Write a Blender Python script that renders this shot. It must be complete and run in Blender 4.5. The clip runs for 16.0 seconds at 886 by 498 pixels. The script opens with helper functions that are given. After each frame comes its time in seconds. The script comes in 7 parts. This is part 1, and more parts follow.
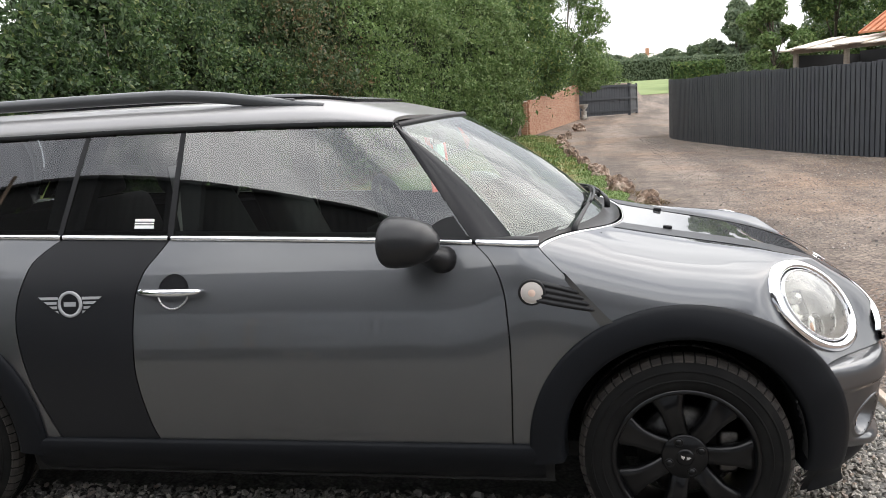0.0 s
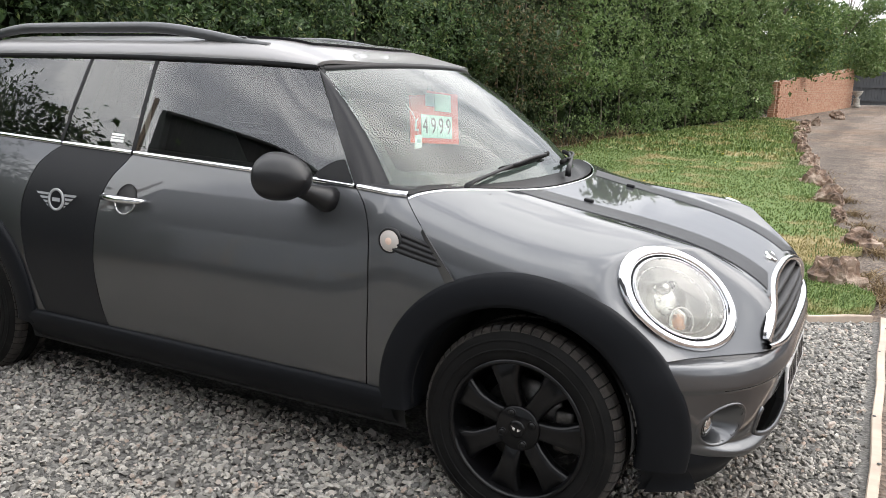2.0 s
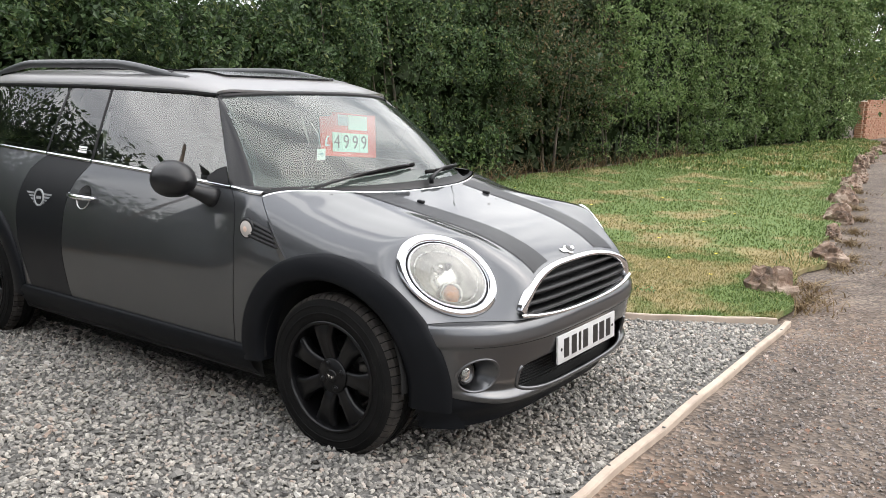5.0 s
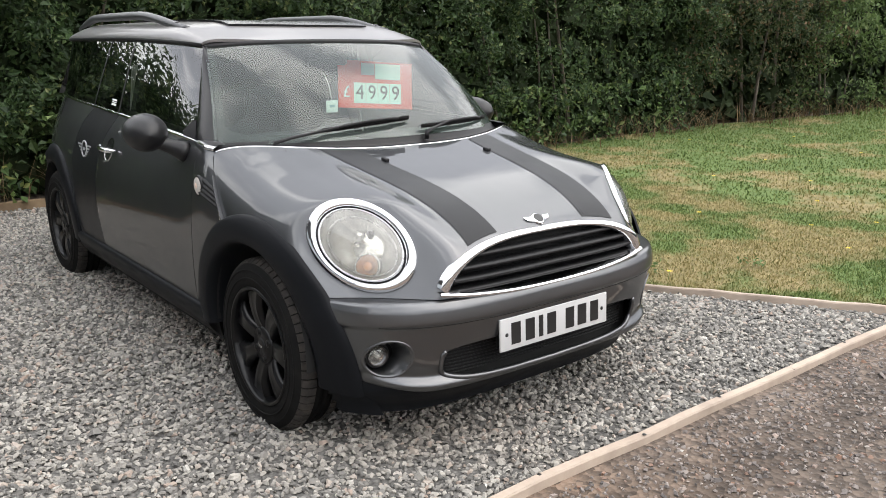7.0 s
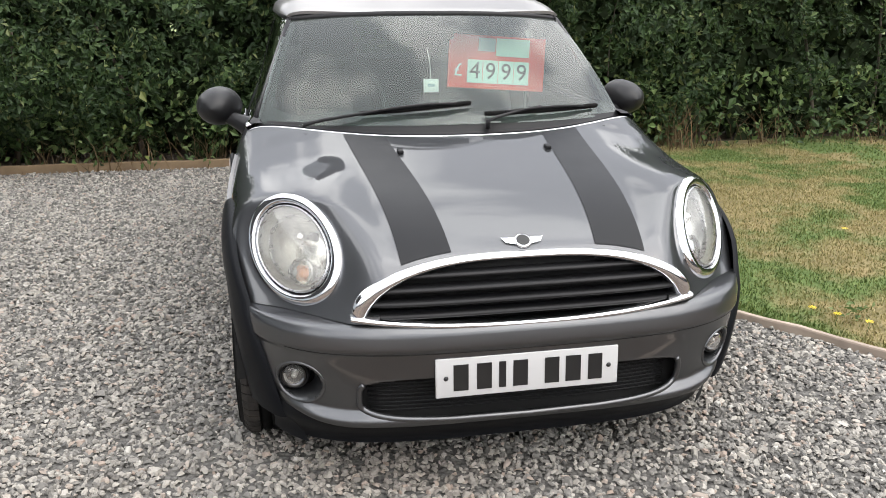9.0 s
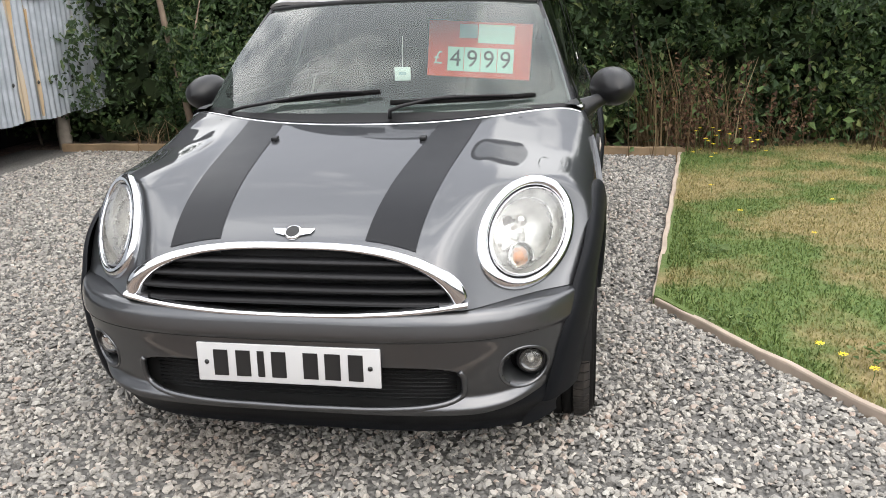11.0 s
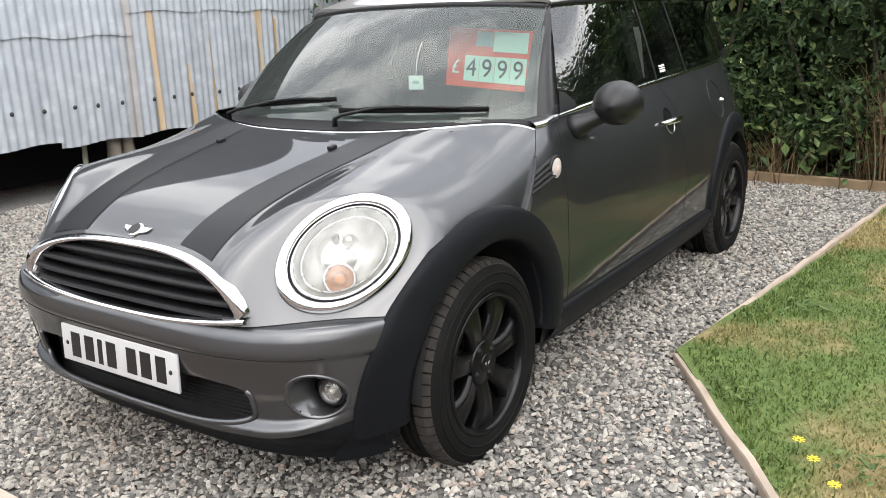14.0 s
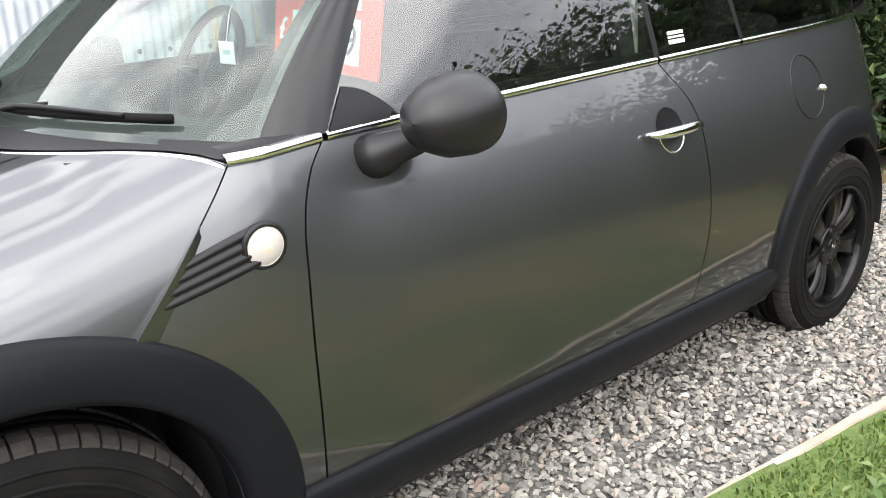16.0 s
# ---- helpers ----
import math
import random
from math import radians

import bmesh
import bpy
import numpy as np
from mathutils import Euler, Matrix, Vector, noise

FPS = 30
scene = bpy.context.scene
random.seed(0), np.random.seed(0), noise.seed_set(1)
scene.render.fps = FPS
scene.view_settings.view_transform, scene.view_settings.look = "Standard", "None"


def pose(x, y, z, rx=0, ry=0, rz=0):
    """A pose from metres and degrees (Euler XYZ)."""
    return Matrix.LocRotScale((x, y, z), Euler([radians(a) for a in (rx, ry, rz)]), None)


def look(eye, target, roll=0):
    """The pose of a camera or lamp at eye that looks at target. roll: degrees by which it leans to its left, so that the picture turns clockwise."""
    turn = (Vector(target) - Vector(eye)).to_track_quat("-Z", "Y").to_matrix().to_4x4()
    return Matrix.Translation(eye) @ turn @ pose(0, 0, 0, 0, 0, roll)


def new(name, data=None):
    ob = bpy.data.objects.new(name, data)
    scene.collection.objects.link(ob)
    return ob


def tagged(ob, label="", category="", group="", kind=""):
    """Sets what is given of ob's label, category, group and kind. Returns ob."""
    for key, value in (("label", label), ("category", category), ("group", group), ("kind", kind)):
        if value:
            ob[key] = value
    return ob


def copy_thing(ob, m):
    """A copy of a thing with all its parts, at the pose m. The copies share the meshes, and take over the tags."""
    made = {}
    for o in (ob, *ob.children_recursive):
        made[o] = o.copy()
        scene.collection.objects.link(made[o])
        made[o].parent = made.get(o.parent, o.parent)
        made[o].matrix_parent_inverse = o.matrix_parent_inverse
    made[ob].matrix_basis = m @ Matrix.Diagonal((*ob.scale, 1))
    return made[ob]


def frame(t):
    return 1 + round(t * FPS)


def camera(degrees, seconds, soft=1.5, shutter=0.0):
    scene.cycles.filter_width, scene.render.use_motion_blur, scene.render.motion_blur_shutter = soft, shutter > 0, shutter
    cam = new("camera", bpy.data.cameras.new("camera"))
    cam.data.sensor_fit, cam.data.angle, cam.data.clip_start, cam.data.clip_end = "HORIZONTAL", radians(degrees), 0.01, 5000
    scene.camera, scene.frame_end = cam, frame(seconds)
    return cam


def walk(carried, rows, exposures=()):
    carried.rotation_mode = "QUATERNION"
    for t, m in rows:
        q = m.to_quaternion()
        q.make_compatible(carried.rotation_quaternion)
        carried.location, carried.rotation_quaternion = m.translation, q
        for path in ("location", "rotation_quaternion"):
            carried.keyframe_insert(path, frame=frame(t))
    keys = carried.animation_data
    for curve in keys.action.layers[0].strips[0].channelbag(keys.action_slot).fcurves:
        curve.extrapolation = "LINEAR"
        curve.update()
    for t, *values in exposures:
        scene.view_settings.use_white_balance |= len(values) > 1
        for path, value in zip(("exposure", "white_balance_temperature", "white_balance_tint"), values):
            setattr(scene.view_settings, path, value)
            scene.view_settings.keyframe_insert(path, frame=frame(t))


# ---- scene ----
cam = camera(56.0, 16.0, 0.9)
PATH = [
    (0, (1.042, -3.207, 1.325), (0.672, -1.268, 1.002), -3.4),
    (0.5, (1.326, -3.09, 1.301), (0.934, -1.156, 0.98), -2.1),
    (1, (1.675, -3.062, 1.297), (1.11, -1.173, 0.959), -1.8),
    (1.5, (1.944, -3.046, 1.298), (1.172, -1.236, 0.939), -1.1),
    (2, (2.133, -2.912, 1.266), (1.219, -1.178, 0.869), 1.6),
    (2.5, (2.372, -2.911, 1.288), (1.227, -1.327, 0.862), 2.9),
    (3, (2.533, -2.955, 1.309), (1.24, -1.497, 0.86), 2.8),
    (3.5, (2.746, -3.074, 1.298), (1.502, -1.563, 0.886), 0.8),
    (4, (2.964, -3.128, 1.318), (1.789, -1.561, 0.916), 0.1),
    (4.5, (3.223, -3.127, 1.314), (2.082, -1.526, 0.945), 1.5),
    (5, (3.314, -3.0, 1.314), (2.186, -1.387, 0.955), 1.5),
    (5.2, (3.33, -2.9, 1.325), (2.189, -1.303, 0.94), 1.1),
    (7.3, (3.918, -1.831, 1.321), (2.325, -0.725, 0.833), 0.2),
    (7.5, (3.946, -1.705, 1.331), (2.31, -0.664, 0.841), 0.3),
    (8, (3.944, -1.354, 1.329), (2.248, -0.438, 0.797), 0.8),
    (8.5, (3.942, -1.01, 1.323), (2.147, -0.329, 0.762), 0.6),
    (9, (3.951, -0.661, 1.344), (2.07, -0.273, 0.783), -0.0),
    (9.5, (3.866, -0.268, 1.329), (1.957, -0.062, 0.77), -0.6),
    (10, (3.897, 0.09, 1.331), (1.98, 0.115, 0.762), -1.4),
    (10.2, (3.879, 0.266, 1.328), (1.965, 0.227, 0.749), -1.5),
    (12.3, (3.966, 1.564, 1.303), (2.203, 0.778, 0.779), -0.5),
    (12.5, (3.975, 1.72, 1.314), (2.222, 0.913, 0.788), 0.1),
    (13, (3.89, 1.931, 1.316), (2.164, 1.079, 0.774), -0.2),
    (13.5, (3.594, 1.956, 1.304), (1.899, 1.04, 0.768), -1.6),
    (14, (3.226, 1.984, 1.246), (1.631, 0.897, 0.724), -2.2),
    (14.5, (2.811, 2.019, 1.226), (1.331, 0.803, 0.65), -2.1),
    (15, (2.326, 1.997, 1.227), (0.88, 0.775, 0.583), -2.5),
    (15.5, (1.866, 2.037, 1.244), (0.523, 0.708, 0.59), -2.3),
    (16, (1.451, 1.969, 1.202), (0.224, 0.523, 0.566), -1.9),
]
walk(cam, [(t, look(eye, target, roll)) for t, eye, target, roll in PATH], [(0.0, 0.82), (1.0, 0.78), (2.0, 0.87), (3.0, 1.06), (4.0, 0.98), (5.0, 0.84), (8.0, 0.68), (10.0, 0.77), (12.5, 0.77), (13.5, 0.78), (14.5, 0.86), (15.5, 1.10), (16.0, 1.42)])

# ---- world, sun ----
world = bpy.data.worlds.new("sky")
scene.world = world
world.use_nodes = True
wn, wl = world.node_tree.nodes, world.node_tree.links
for n in list(wn):
    wn.remove(n)
SUN_EL, SUN_AZ = radians(50), radians(55)
sky = wn.new("ShaderNodeTexSky")
sky.sky_type, sky.sun_disc = "NISHITA", False
sky.sun_elevation, sky.sun_rotation = SUN_EL, SUN_AZ
sky.air_density, sky.dust_density = 1.0, 3.0
coord = wn.new("ShaderNodeTexCoord")
clouds = wn.new("ShaderNodeTexNoise")
clouds.inputs["Scale"].default_value, clouds.inputs["Detail"].default_value = 3.2, 8.0
ramp = wn.new("ShaderNodeValToRGB")
ramp.color_ramp.elements[0].position, ramp.color_ramp.elements[0].color = 0.45, (5.3, 5.35, 5.65, 1)
ramp.color_ramp.elements[1].position, ramp.color_ramp.elements[1].color = 0.57, (11.7, 11.6, 11.45, 1)
mixc = wn.new("ShaderNodeMix")
mixc.data_type = "RGBA"
mixc.inputs["Factor"].default_value = 0.86
bg = wn.new("ShaderNodeBackground")
bg.inputs["Strength"].default_value = 0.124
wo = wn.new("ShaderNodeOutputWorld")
drift = wn.new("ShaderNodeVectorMath")
drift.operation = "ADD"
drift.inputs[1].default_value = (3.1, 1.7, 0.4)
wl.new(coord.outputs["Generated"], drift.inputs[0])
wl.new(drift.outputs["Vector"], clouds.inputs["Vector"])
wl.new(clouds.outputs["Fac"], ramp.inputs["Fac"])
wl.new(sky.outputs["Color"], mixc.inputs["A"])
wl.new(ramp.outputs["Color"], mixc.inputs["B"])
# an overcast sky: brightest overhead, dimmer towards the horizon
sep = wn.new("ShaderNodeSeparateXYZ")
grade = wn.new("ShaderNodeMapRange")
grade.inputs["From Min"].default_value, grade.inputs["From Max"].default_value = 0.0, 1.0
grade.inputs["To Min"].default_value, grade.inputs["To Max"].default_value = 0.98, 1.92
tone = wn.new("ShaderNodeMix")
tone.data_type, tone.blend_type = "RGBA", "MULTIPLY"
tone.inputs["Factor"].default_value = 1.0
wl.new(coord.outputs["Generated"], sep.inputs["Vector"])
wl.new(sep.outputs["Z"], grade.inputs["Value"])
wl.new(mixc.outputs["Result"], tone.inputs["A"])
wl.new(grade.outputs["Result"], tone.inputs["B"])
wl.new(tone.outputs["Result"], bg.inputs["Color"])
wl.new(bg.outputs["Background"], wo.inputs["Surface"])
sun = new("sun", bpy.data.lights.new("sun", "SUN"))
sun.data.energy, sun.data.angle, sun.data.color = 0.8, radians(60), (1.0, 0.96, 0.91)
sdir = Vector((math.sin(SUN_AZ) * math.cos(SUN_EL), math.cos(SUN_AZ) * math.cos(SUN_EL), math.sin(SUN_EL)))
sun.matrix_world = look(sdir * 30, (0, 0, 0))


# ---- materials ----
class Mat:
    """A node material with a Principled shader and short ways to add texture."""

    def __init__(self, name, color=(0.5, 0.5, 0.5), rough=0.5, metal=0.0, **sock):
        self.m = bpy.data.materials.new(name)
        self.m.use_nodes = True
        self.t = self.m.node_tree
        self.p = self.t.nodes["Principled BSDF"]
        self.p.inputs["Base Color"].default_value = (*color, 1)
        self.p.inputs["Roughness"].default_value = rough
        self.p.inputs["Metallic"].default_value = metal
        for k, v in sock.items():
            self.p.inputs[k.replace("_", " ")].default_value = v
        self.co = None

    def node(self, kind, **props):
        n = self.t.nodes.new(kind)
        for k, v in props.items():
            n.inputs[k.replace("_", " ")].default_value = v
        return n

    def link(self, a, b):
        self.t.links.new(a, b)

    def where(self):
        if self.co is None:
            self.co = self.node("ShaderNodeTexCoord").outputs["Object"]
        return self.co

    def noise(self, scale, detail=4, rough=0.55, stretch=None):
        n = self.node("ShaderNodeTexNoise", Scale=scale, Detail=detail, Roughness=rough)
        src = self.where()
        if stretch:
            mp = self.node("ShaderNodeMapping", Scale=stretch)
            self.link(src, mp.inputs["Vector"])
            src = mp.outputs["Vector"]
        self.link(src, n.inputs["Vector"])
        return n.outputs["Fac"]

    def voronoi(self, scale, out="Color"):
        n = self.node("ShaderNodeTexVoronoi", Scale=scale)
        self.link(self.where(), n.inputs["Vector"])
        return n.outputs[out]

    def ramp(self, fac, *stops):
        r = self.node("ShaderNodeValToRGB")
        e = r.color_ramp.elements
        while len(e) < len(stops):
            e.new(0.5)
        for el, (pos, col) in zip(e, stops):
            el.position = pos
            el.color = (*col, 1) if len(col) == 3 else col
        self.link(fac, r.inputs["Fac"])
        return r.outputs["Color"]

    def mix(self, fac, a, b, blend="MIX"):
        n = self.node("ShaderNodeMix")
        n.data_type, n.blend_type = "RGBA", blend
        for sock, v in (("Factor", fac), ("A", a), ("B", b)):
            i = n.inputs[sock] if sock == "Factor" else [q for q in n.inputs if q.name == sock and q.type == "RGBA"][0]
            if isinstance(v, (int, float)):
                i.default_value = v
            elif isinstance(v, tuple):
                i.default_value = (*v, 1)
            else:
                self.link(v, i)
        return [o for o in n.outputs if o.type == "RGBA"][0]

    def color(self, c):
        self.link(c, self.p.inputs["Base Color"])
        return self

    def rough(self, fac, lo, hi):
        n = self.node("ShaderNodeMapRange", To_Min=lo, To_Max=hi)
        self.link(fac, n.inputs["Value"])
        self.link(n.outputs["Result"], self.p.inputs["Roughness"])
        return self

    def bump(self, fac, strength=0.3, dist=0.01):
        n = self.node("ShaderNodeBump", Strength=strength, Distance=dist)
        self.link(fac, n.inputs["Height"])
        self.link(n.outputs["Normal"], self.p.inputs["Normal"])
        return self

    def island(self):
        return self.node("ShaderNodeNewGeometry").outputs["Random Per Island"]

    def each(self):
        return self.node("ShaderNodeObjectInfo").outputs["Random"]


def paint(name, color, metal, rough, coat=1.0, edge=0.3):
    m = Mat(name, color, rough, metal, Coat_Weight=coat, Coat_Roughness=0.02, Coat_IOR=1.5, Specular_Tint=(edge, edge, edge, 1))
    big, fine = m.noise(2.2, 3), m.noise(900, 2)
    dark = tuple(c * 0.88 for c in color)
    m.color(m.mix(m.mix(0.5, big, fine), dark, tuple(min(1, c * 1.12) for c in color)))
    m.rough(m.noise(5, 5), rough - 0.04, rough + 0.07)
    return m.m


def plastic(name, color, rough, grain=420, strength=0.12, wear=0.25, spec=0.5):
    m = Mat(name, color, rough, Specular_IOR_Level=spec)
    n = m.noise(6, 5)
    m.color(m.mix(n, tuple(c * (1 - wear) for c in color), tuple(c * (1 + wear) for c in color)))
    m.rough(n, rough - 0.07, rough + 0.08)
    m.bump(m.noise(grain, 2), strength, 0.001)
    return m.m


def leafy(name, stops, rough=0.5, trans=0.32):
    m = Mat(name, (0.05, 0.09, 0.03), rough, Specular_IOR_Level=0.35)
    c = m.ramp(m.island(), *stops)
    c2 = m.mix(m.noise(0.9, 3), c, m.mix(0.5, c, (0.02, 0.035, 0.012)))
    m.color(c2)
    tr = m.node("ShaderNodeBsdfTranslucent")
    m.link(c2, tr.inputs["Color"])
    ms = m.node("ShaderNodeMixShader", Fac=trans)
    m.link(m.p.outputs["BSDF"], ms.inputs[1])
    m.link(tr.outputs["BSDF"], ms.inputs[2])
    m.link(ms.outputs["Shader"], m.t.nodes["Material Output"].inputs["Surface"])
    return m.m


def glassy(name, tint, spec_rough=0.0, ior=1.5, both_faces=2.0, cloud=0.0, haze_tint=(0.80, 0.79, 0.75)):
    """A thin pane: light goes through, tinted, and Fresnel drives the gloss."""
    m = Mat(name)
    m.t.nodes.remove(m.p)
    tr, gl = m.node("ShaderNodeBsdfTransparent", Color=(*tint, 1)), m.node("ShaderNodeBsdfGlossy", Roughness=spec_rough)
    fr = m.node("ShaderNodeFresnel", IOR=ior)
    # both faces of the pane together: 2F / (1 + F)
    twice, over, boost = (m.node("ShaderNodeMath") for _ in range(3))
    twice.operation, over.operation, boost.operation = "MULTIPLY", "ADD", "DIVIDE"
    twice.inputs[1].default_value, over.inputs[1].default_value = both_faces, 1.0
    boost.use_clamp = True
    m.link(fr.outputs["Fac"], twice.inputs[0])
    m.link(fr.outputs["Fac"], over.inputs[0])
    m.link(twice.outputs["Value"], boost.inputs[0])
    m.link(over.outputs["Value"], boost.inputs[1])
    ms = m.node("ShaderNodeMixShader")
    m.link(boost.outputs["Value"], ms.inputs["Fac"])
    haze, through_ = m.node("ShaderNodeBsdfDiffuse", Color=(*haze_tint, 1)), m.node("ShaderNodeMixShader", Fac=cloud)
    m.link(tr.outputs["BSDF"], through_.inputs[1])
    m.link(haze.outputs["BSDF"], through_.inputs[2])
    m.link(through_.outputs["Shader"], ms.inputs[1])
    m.link(gl.outputs["BSDF"], ms.inputs[2])
    m.link(ms.outputs["Shader"], m.t.nodes["Material Output"].inputs["Surface"])
    return m.m


PAINT = paint("grey_metallic_paint", (0.110, 0.113, 0.119), 0.94, 0.41, 1.0, 0.32)
PAINT_ROOF = paint("silver_roof_paint", (0.29, 0.284, 0.282), 0.55, 0.40, 0.5)
VINYL = plastic("satin_black_vinyl", (0.009, 0.0096, 0.0115), 0.38, 300, 0.03, 0.1, 0.24)
CLAD = plastic("black_arch_plastic", (0.008, 0.0088, 0.0105), 0.46, 500, 0.15, 0.2, 0.10)
BLACK = plastic("black_plastic", (0.010, 0.010, 0.011), 0.48, 500, 0.15, 0.25, 0.3)
SATIN = plastic("satin_black_pillar", (0.010, 0.0098, 0.011), 0.20, 300, 0.01, 0.1, 0.36)
MATTE = plastic("mirror_shell_black", (0.010, 0.010, 0.011), 0.38, 700, 0.1, 0.1, 0.4)
DARK = plastic("dark_underside", (0.008, 0.008, 0.008), 0.9)
CABIN = plastic("dark_cabin_cloth", (0.02, 0.02, 0.022), 0.9, 300, 0.3)
LINING = plastic("pale_head_lining", (0.36, 0.36, 0.34), 0.9, 300, 0.2, 0.05)
CHROME = Mat("chrome", (0.82, 0.83, 0.85), 0.09, 1.0)
CHROME.rough(CHROME.noise(30, 4), 0.05, 0.16)
CHROME = CHROME.m
SILVER = Mat("brushed_silver", (0.62, 0.62, 0.63), 0.28, 1.0)
SILVER.rough(SILVER.noise(60, 3), 0.2, 0.36)
SILVER = SILVER.m
RAIL = plastic("anodised_dark_rail", (0.05, 0.052, 0.055), 0.34, 300, 0.02, 0.1, 0.5)
RIM = Mat("gloss_black_alloy", (0.0035, 0.0035, 0.004), 0.34, Specular_IOR_Level=0.12, Coat_Weight=0.35, Coat_Roughness=0.07)
RIM.rough(RIM.noise(12, 4), 0.28, 0.42)
RIM = RIM.m
RUBBER = Mat("tyre_rubber", (0.022, 0.021, 0.02), 0.72, Specular_IOR_Level=0.10)
_n = RUBBER.noise(9, 6)
RUBBER.color(RUBBER.ramp(_n, (0.35, (0.006, 0.006, 0.006)), (0.6, (0.010, 0.0098, 0.0095)), (0.8, (0.020, 0.0185, 0.017))))
RUBBER.rough(_n, 0.6, 0.85).bump(RUBBER.noise(260, 3), 0.25, 0.002)
RUBBER = RUBBER.m
TREAD = Mat("dusty_tread_rubber", (0.06, 0.055, 0.05), 0.85)
TREAD.color(TREAD.ramp(TREAD.noise(24, 6), (0.3, (0.012, 0.0115, 0.011)), (0.7, (0.046, 0.038, 0.032)))).bump(TREAD.noise(150, 4), 0.5, 0.003)
TREAD = TREAD.m
# the green-grey haze stands in for cloud reflections and a lighter cabin
GLASS_F = glassy("windscreen_glass", (0.70, 0.85, 0.78), 0.0, 1.48, 1.5, 0.045, (0.68, 0.80, 0.74))
GLASS_S = glassy("side_glass", (0.78, 0.87, 0.82), 0.0, 1.74, 2.0)
GLASS_R = glassy("privacy_glass", (0.46, 0.48, 0.48), 0.0, 1.62, 2.0)
LENS = glassy("clear_lens", (0.95, 0.96, 0.94), 0.02, cloud=0.11)
LENS_HAZED = glassy("sun_hazed_lens", (0.93, 0.92, 0.86), 0.06, cloud=0.21)
LENS_SIDE = Mat("frosted_side_lens", (0.50, 0.465, 0.435), 0.36, Specular_IOR_Level=0.2).m
PALE_CUP = Mat("pale_indicator_cup", (0.52, 0.48, 0.44), 0.4)
PALE_CUP.color(PALE_CUP.ramp(PALE_CUP.noise(60, 3), (0.35, (0.40, 0.36, 0.33)), (0.7, (0.60, 0.56, 0.52))))
PALE_CUP = PALE_CUP.m
SIDE_BULB = Mat("clouded_bulb", (0.72, 0.54, 0.44), 0.4).m
AMBER = Mat("amber_lens", (0.85, 0.30, 0.08), 0.3).m
REFLECT = Mat("reflector_silver", (0.86, 0.86, 0.84), 0.16, 1.0)
REFLECT.rough(REFLECT.noise(40, 2), 0.1, 0.26)
REFLECT = REFLECT.m
FROST = Mat("frosted_lamp", (0.62, 0.61, 0.57), 0.22, 0.3)
FROST.bump(FROST.noise(120, 2), 0.15, 0.002)
FROST = FROST.m
BOWL = Mat("clouded_silver", (0.80, 0.80, 0.77), 0.34, 0.40)
BOWL.color(BOWL.ramp(BOWL.noise(14, 5), (0.35, (0.50, 0.50, 0.49)), (0.65, (0.74, 0.74, 0.73)))).bump(BOWL.noise(60, 2), 0.1, 0.002)
BOWL = BOWL.m
DISC = Mat("brake_steel", (0.35, 0.34, 0.33), 0.4, 0.9)
DISC.color(DISC.ramp(DISC.noise(40, 4), (0.3, (0.05, 0.047, 0.045)), (0.7, (0.14, 0.135, 0.13))))
DISC = DISC.m
PLATE = plastic("white_plate", (0.52, 0.52, 0.52), 0.3, 300, 0.02, 0.03)
INK = plastic("black_ink", (0.012, 0.012, 0.012), 0.4)
DECAL = plastic("pale_grey_decal", (0.34, 0.35, 0.36), 0.4, 300, 0.02, 0.05)
RED = plastic("red_card", (0.80, 0.075, 0.035), 0.6, 200, 0.05, 0.1)
CARD = plastic("pale_green_card", (0.62, 0.80, 0.72), 0.6, 200, 0.05, 0.05)
WHITE = plastic("white_print", (0.85, 0.85, 0.83), 0.5, 200, 0.05, 0.03)
GREY_CARD = plastic("grey_card", (0.42, 0.52, 0.55), 0.6, 200, 0.05, 0.05)


def timber(name, a, b, rough=0.75):
    m = Mat(name, a, rough)
    n, g = m.noise(3.5, 6), m.noise(18, 5, stretch=(0.12, 1.0, 1.0))
    c = m.mix(g, a, b)
    m.color(m.mix(m.ramp(n, (0.42, (0, 0, 0)), (0.7, (0.55, 0.55, 0.55))), c, tuple(0.45 * v for v in a)))
    m.bump(g, 0.4, 0.004)
    return m.m


BOARD = timber("weathered_pale_board", (0.36, 0.285, 0.225), (0.50, 0.415, 0.34))
BOARD_OLD = timber("brown_board", (0.185, 0.125, 0.070), (0.28, 0.20, 0.12))
POST = timber("grey_weathered_post", (0.20, 0.17, 0.14), (0.34, 0.30, 0.25))
POST_PALE = timber("pale_post", (0.30, 0.29, 0.22), (0.42, 0.4, 0.31))
FENCE = Mat("dark_fence_paint", (0.045, 0.048, 0.054), 0.65)
FENCE.color(FENCE.mix(FENCE.each(), FENCE.mix(FENCE.noise(5, 5), (0.030, 0.033, 0.039), (0.050, 0.054, 0.061)), (0.045, 0.048, 0.054)))
FENCE.bump(FENCE.noise(30, 4, stretch=(1, 1, 0.1)), 0.3, 0.004)
FENCE = FENCE.m
BARK = Mat("bark", (0.09, 0.075, 0.06), 0.9)
BARK.color(BARK.ramp(BARK.noise(16, 6, stretch=(1, 1, 0.25)), (0.3, (0.035, 0.028, 0.022)), (0.7, (0.16, 0.135, 0.105)))).bump(BARK.noise(30, 5), 0.8, 0.01)
BARK = BARK.m
BRANCH = Mat("pale_brown_bark", (0.2, 0.15, 0.11), 0.9)
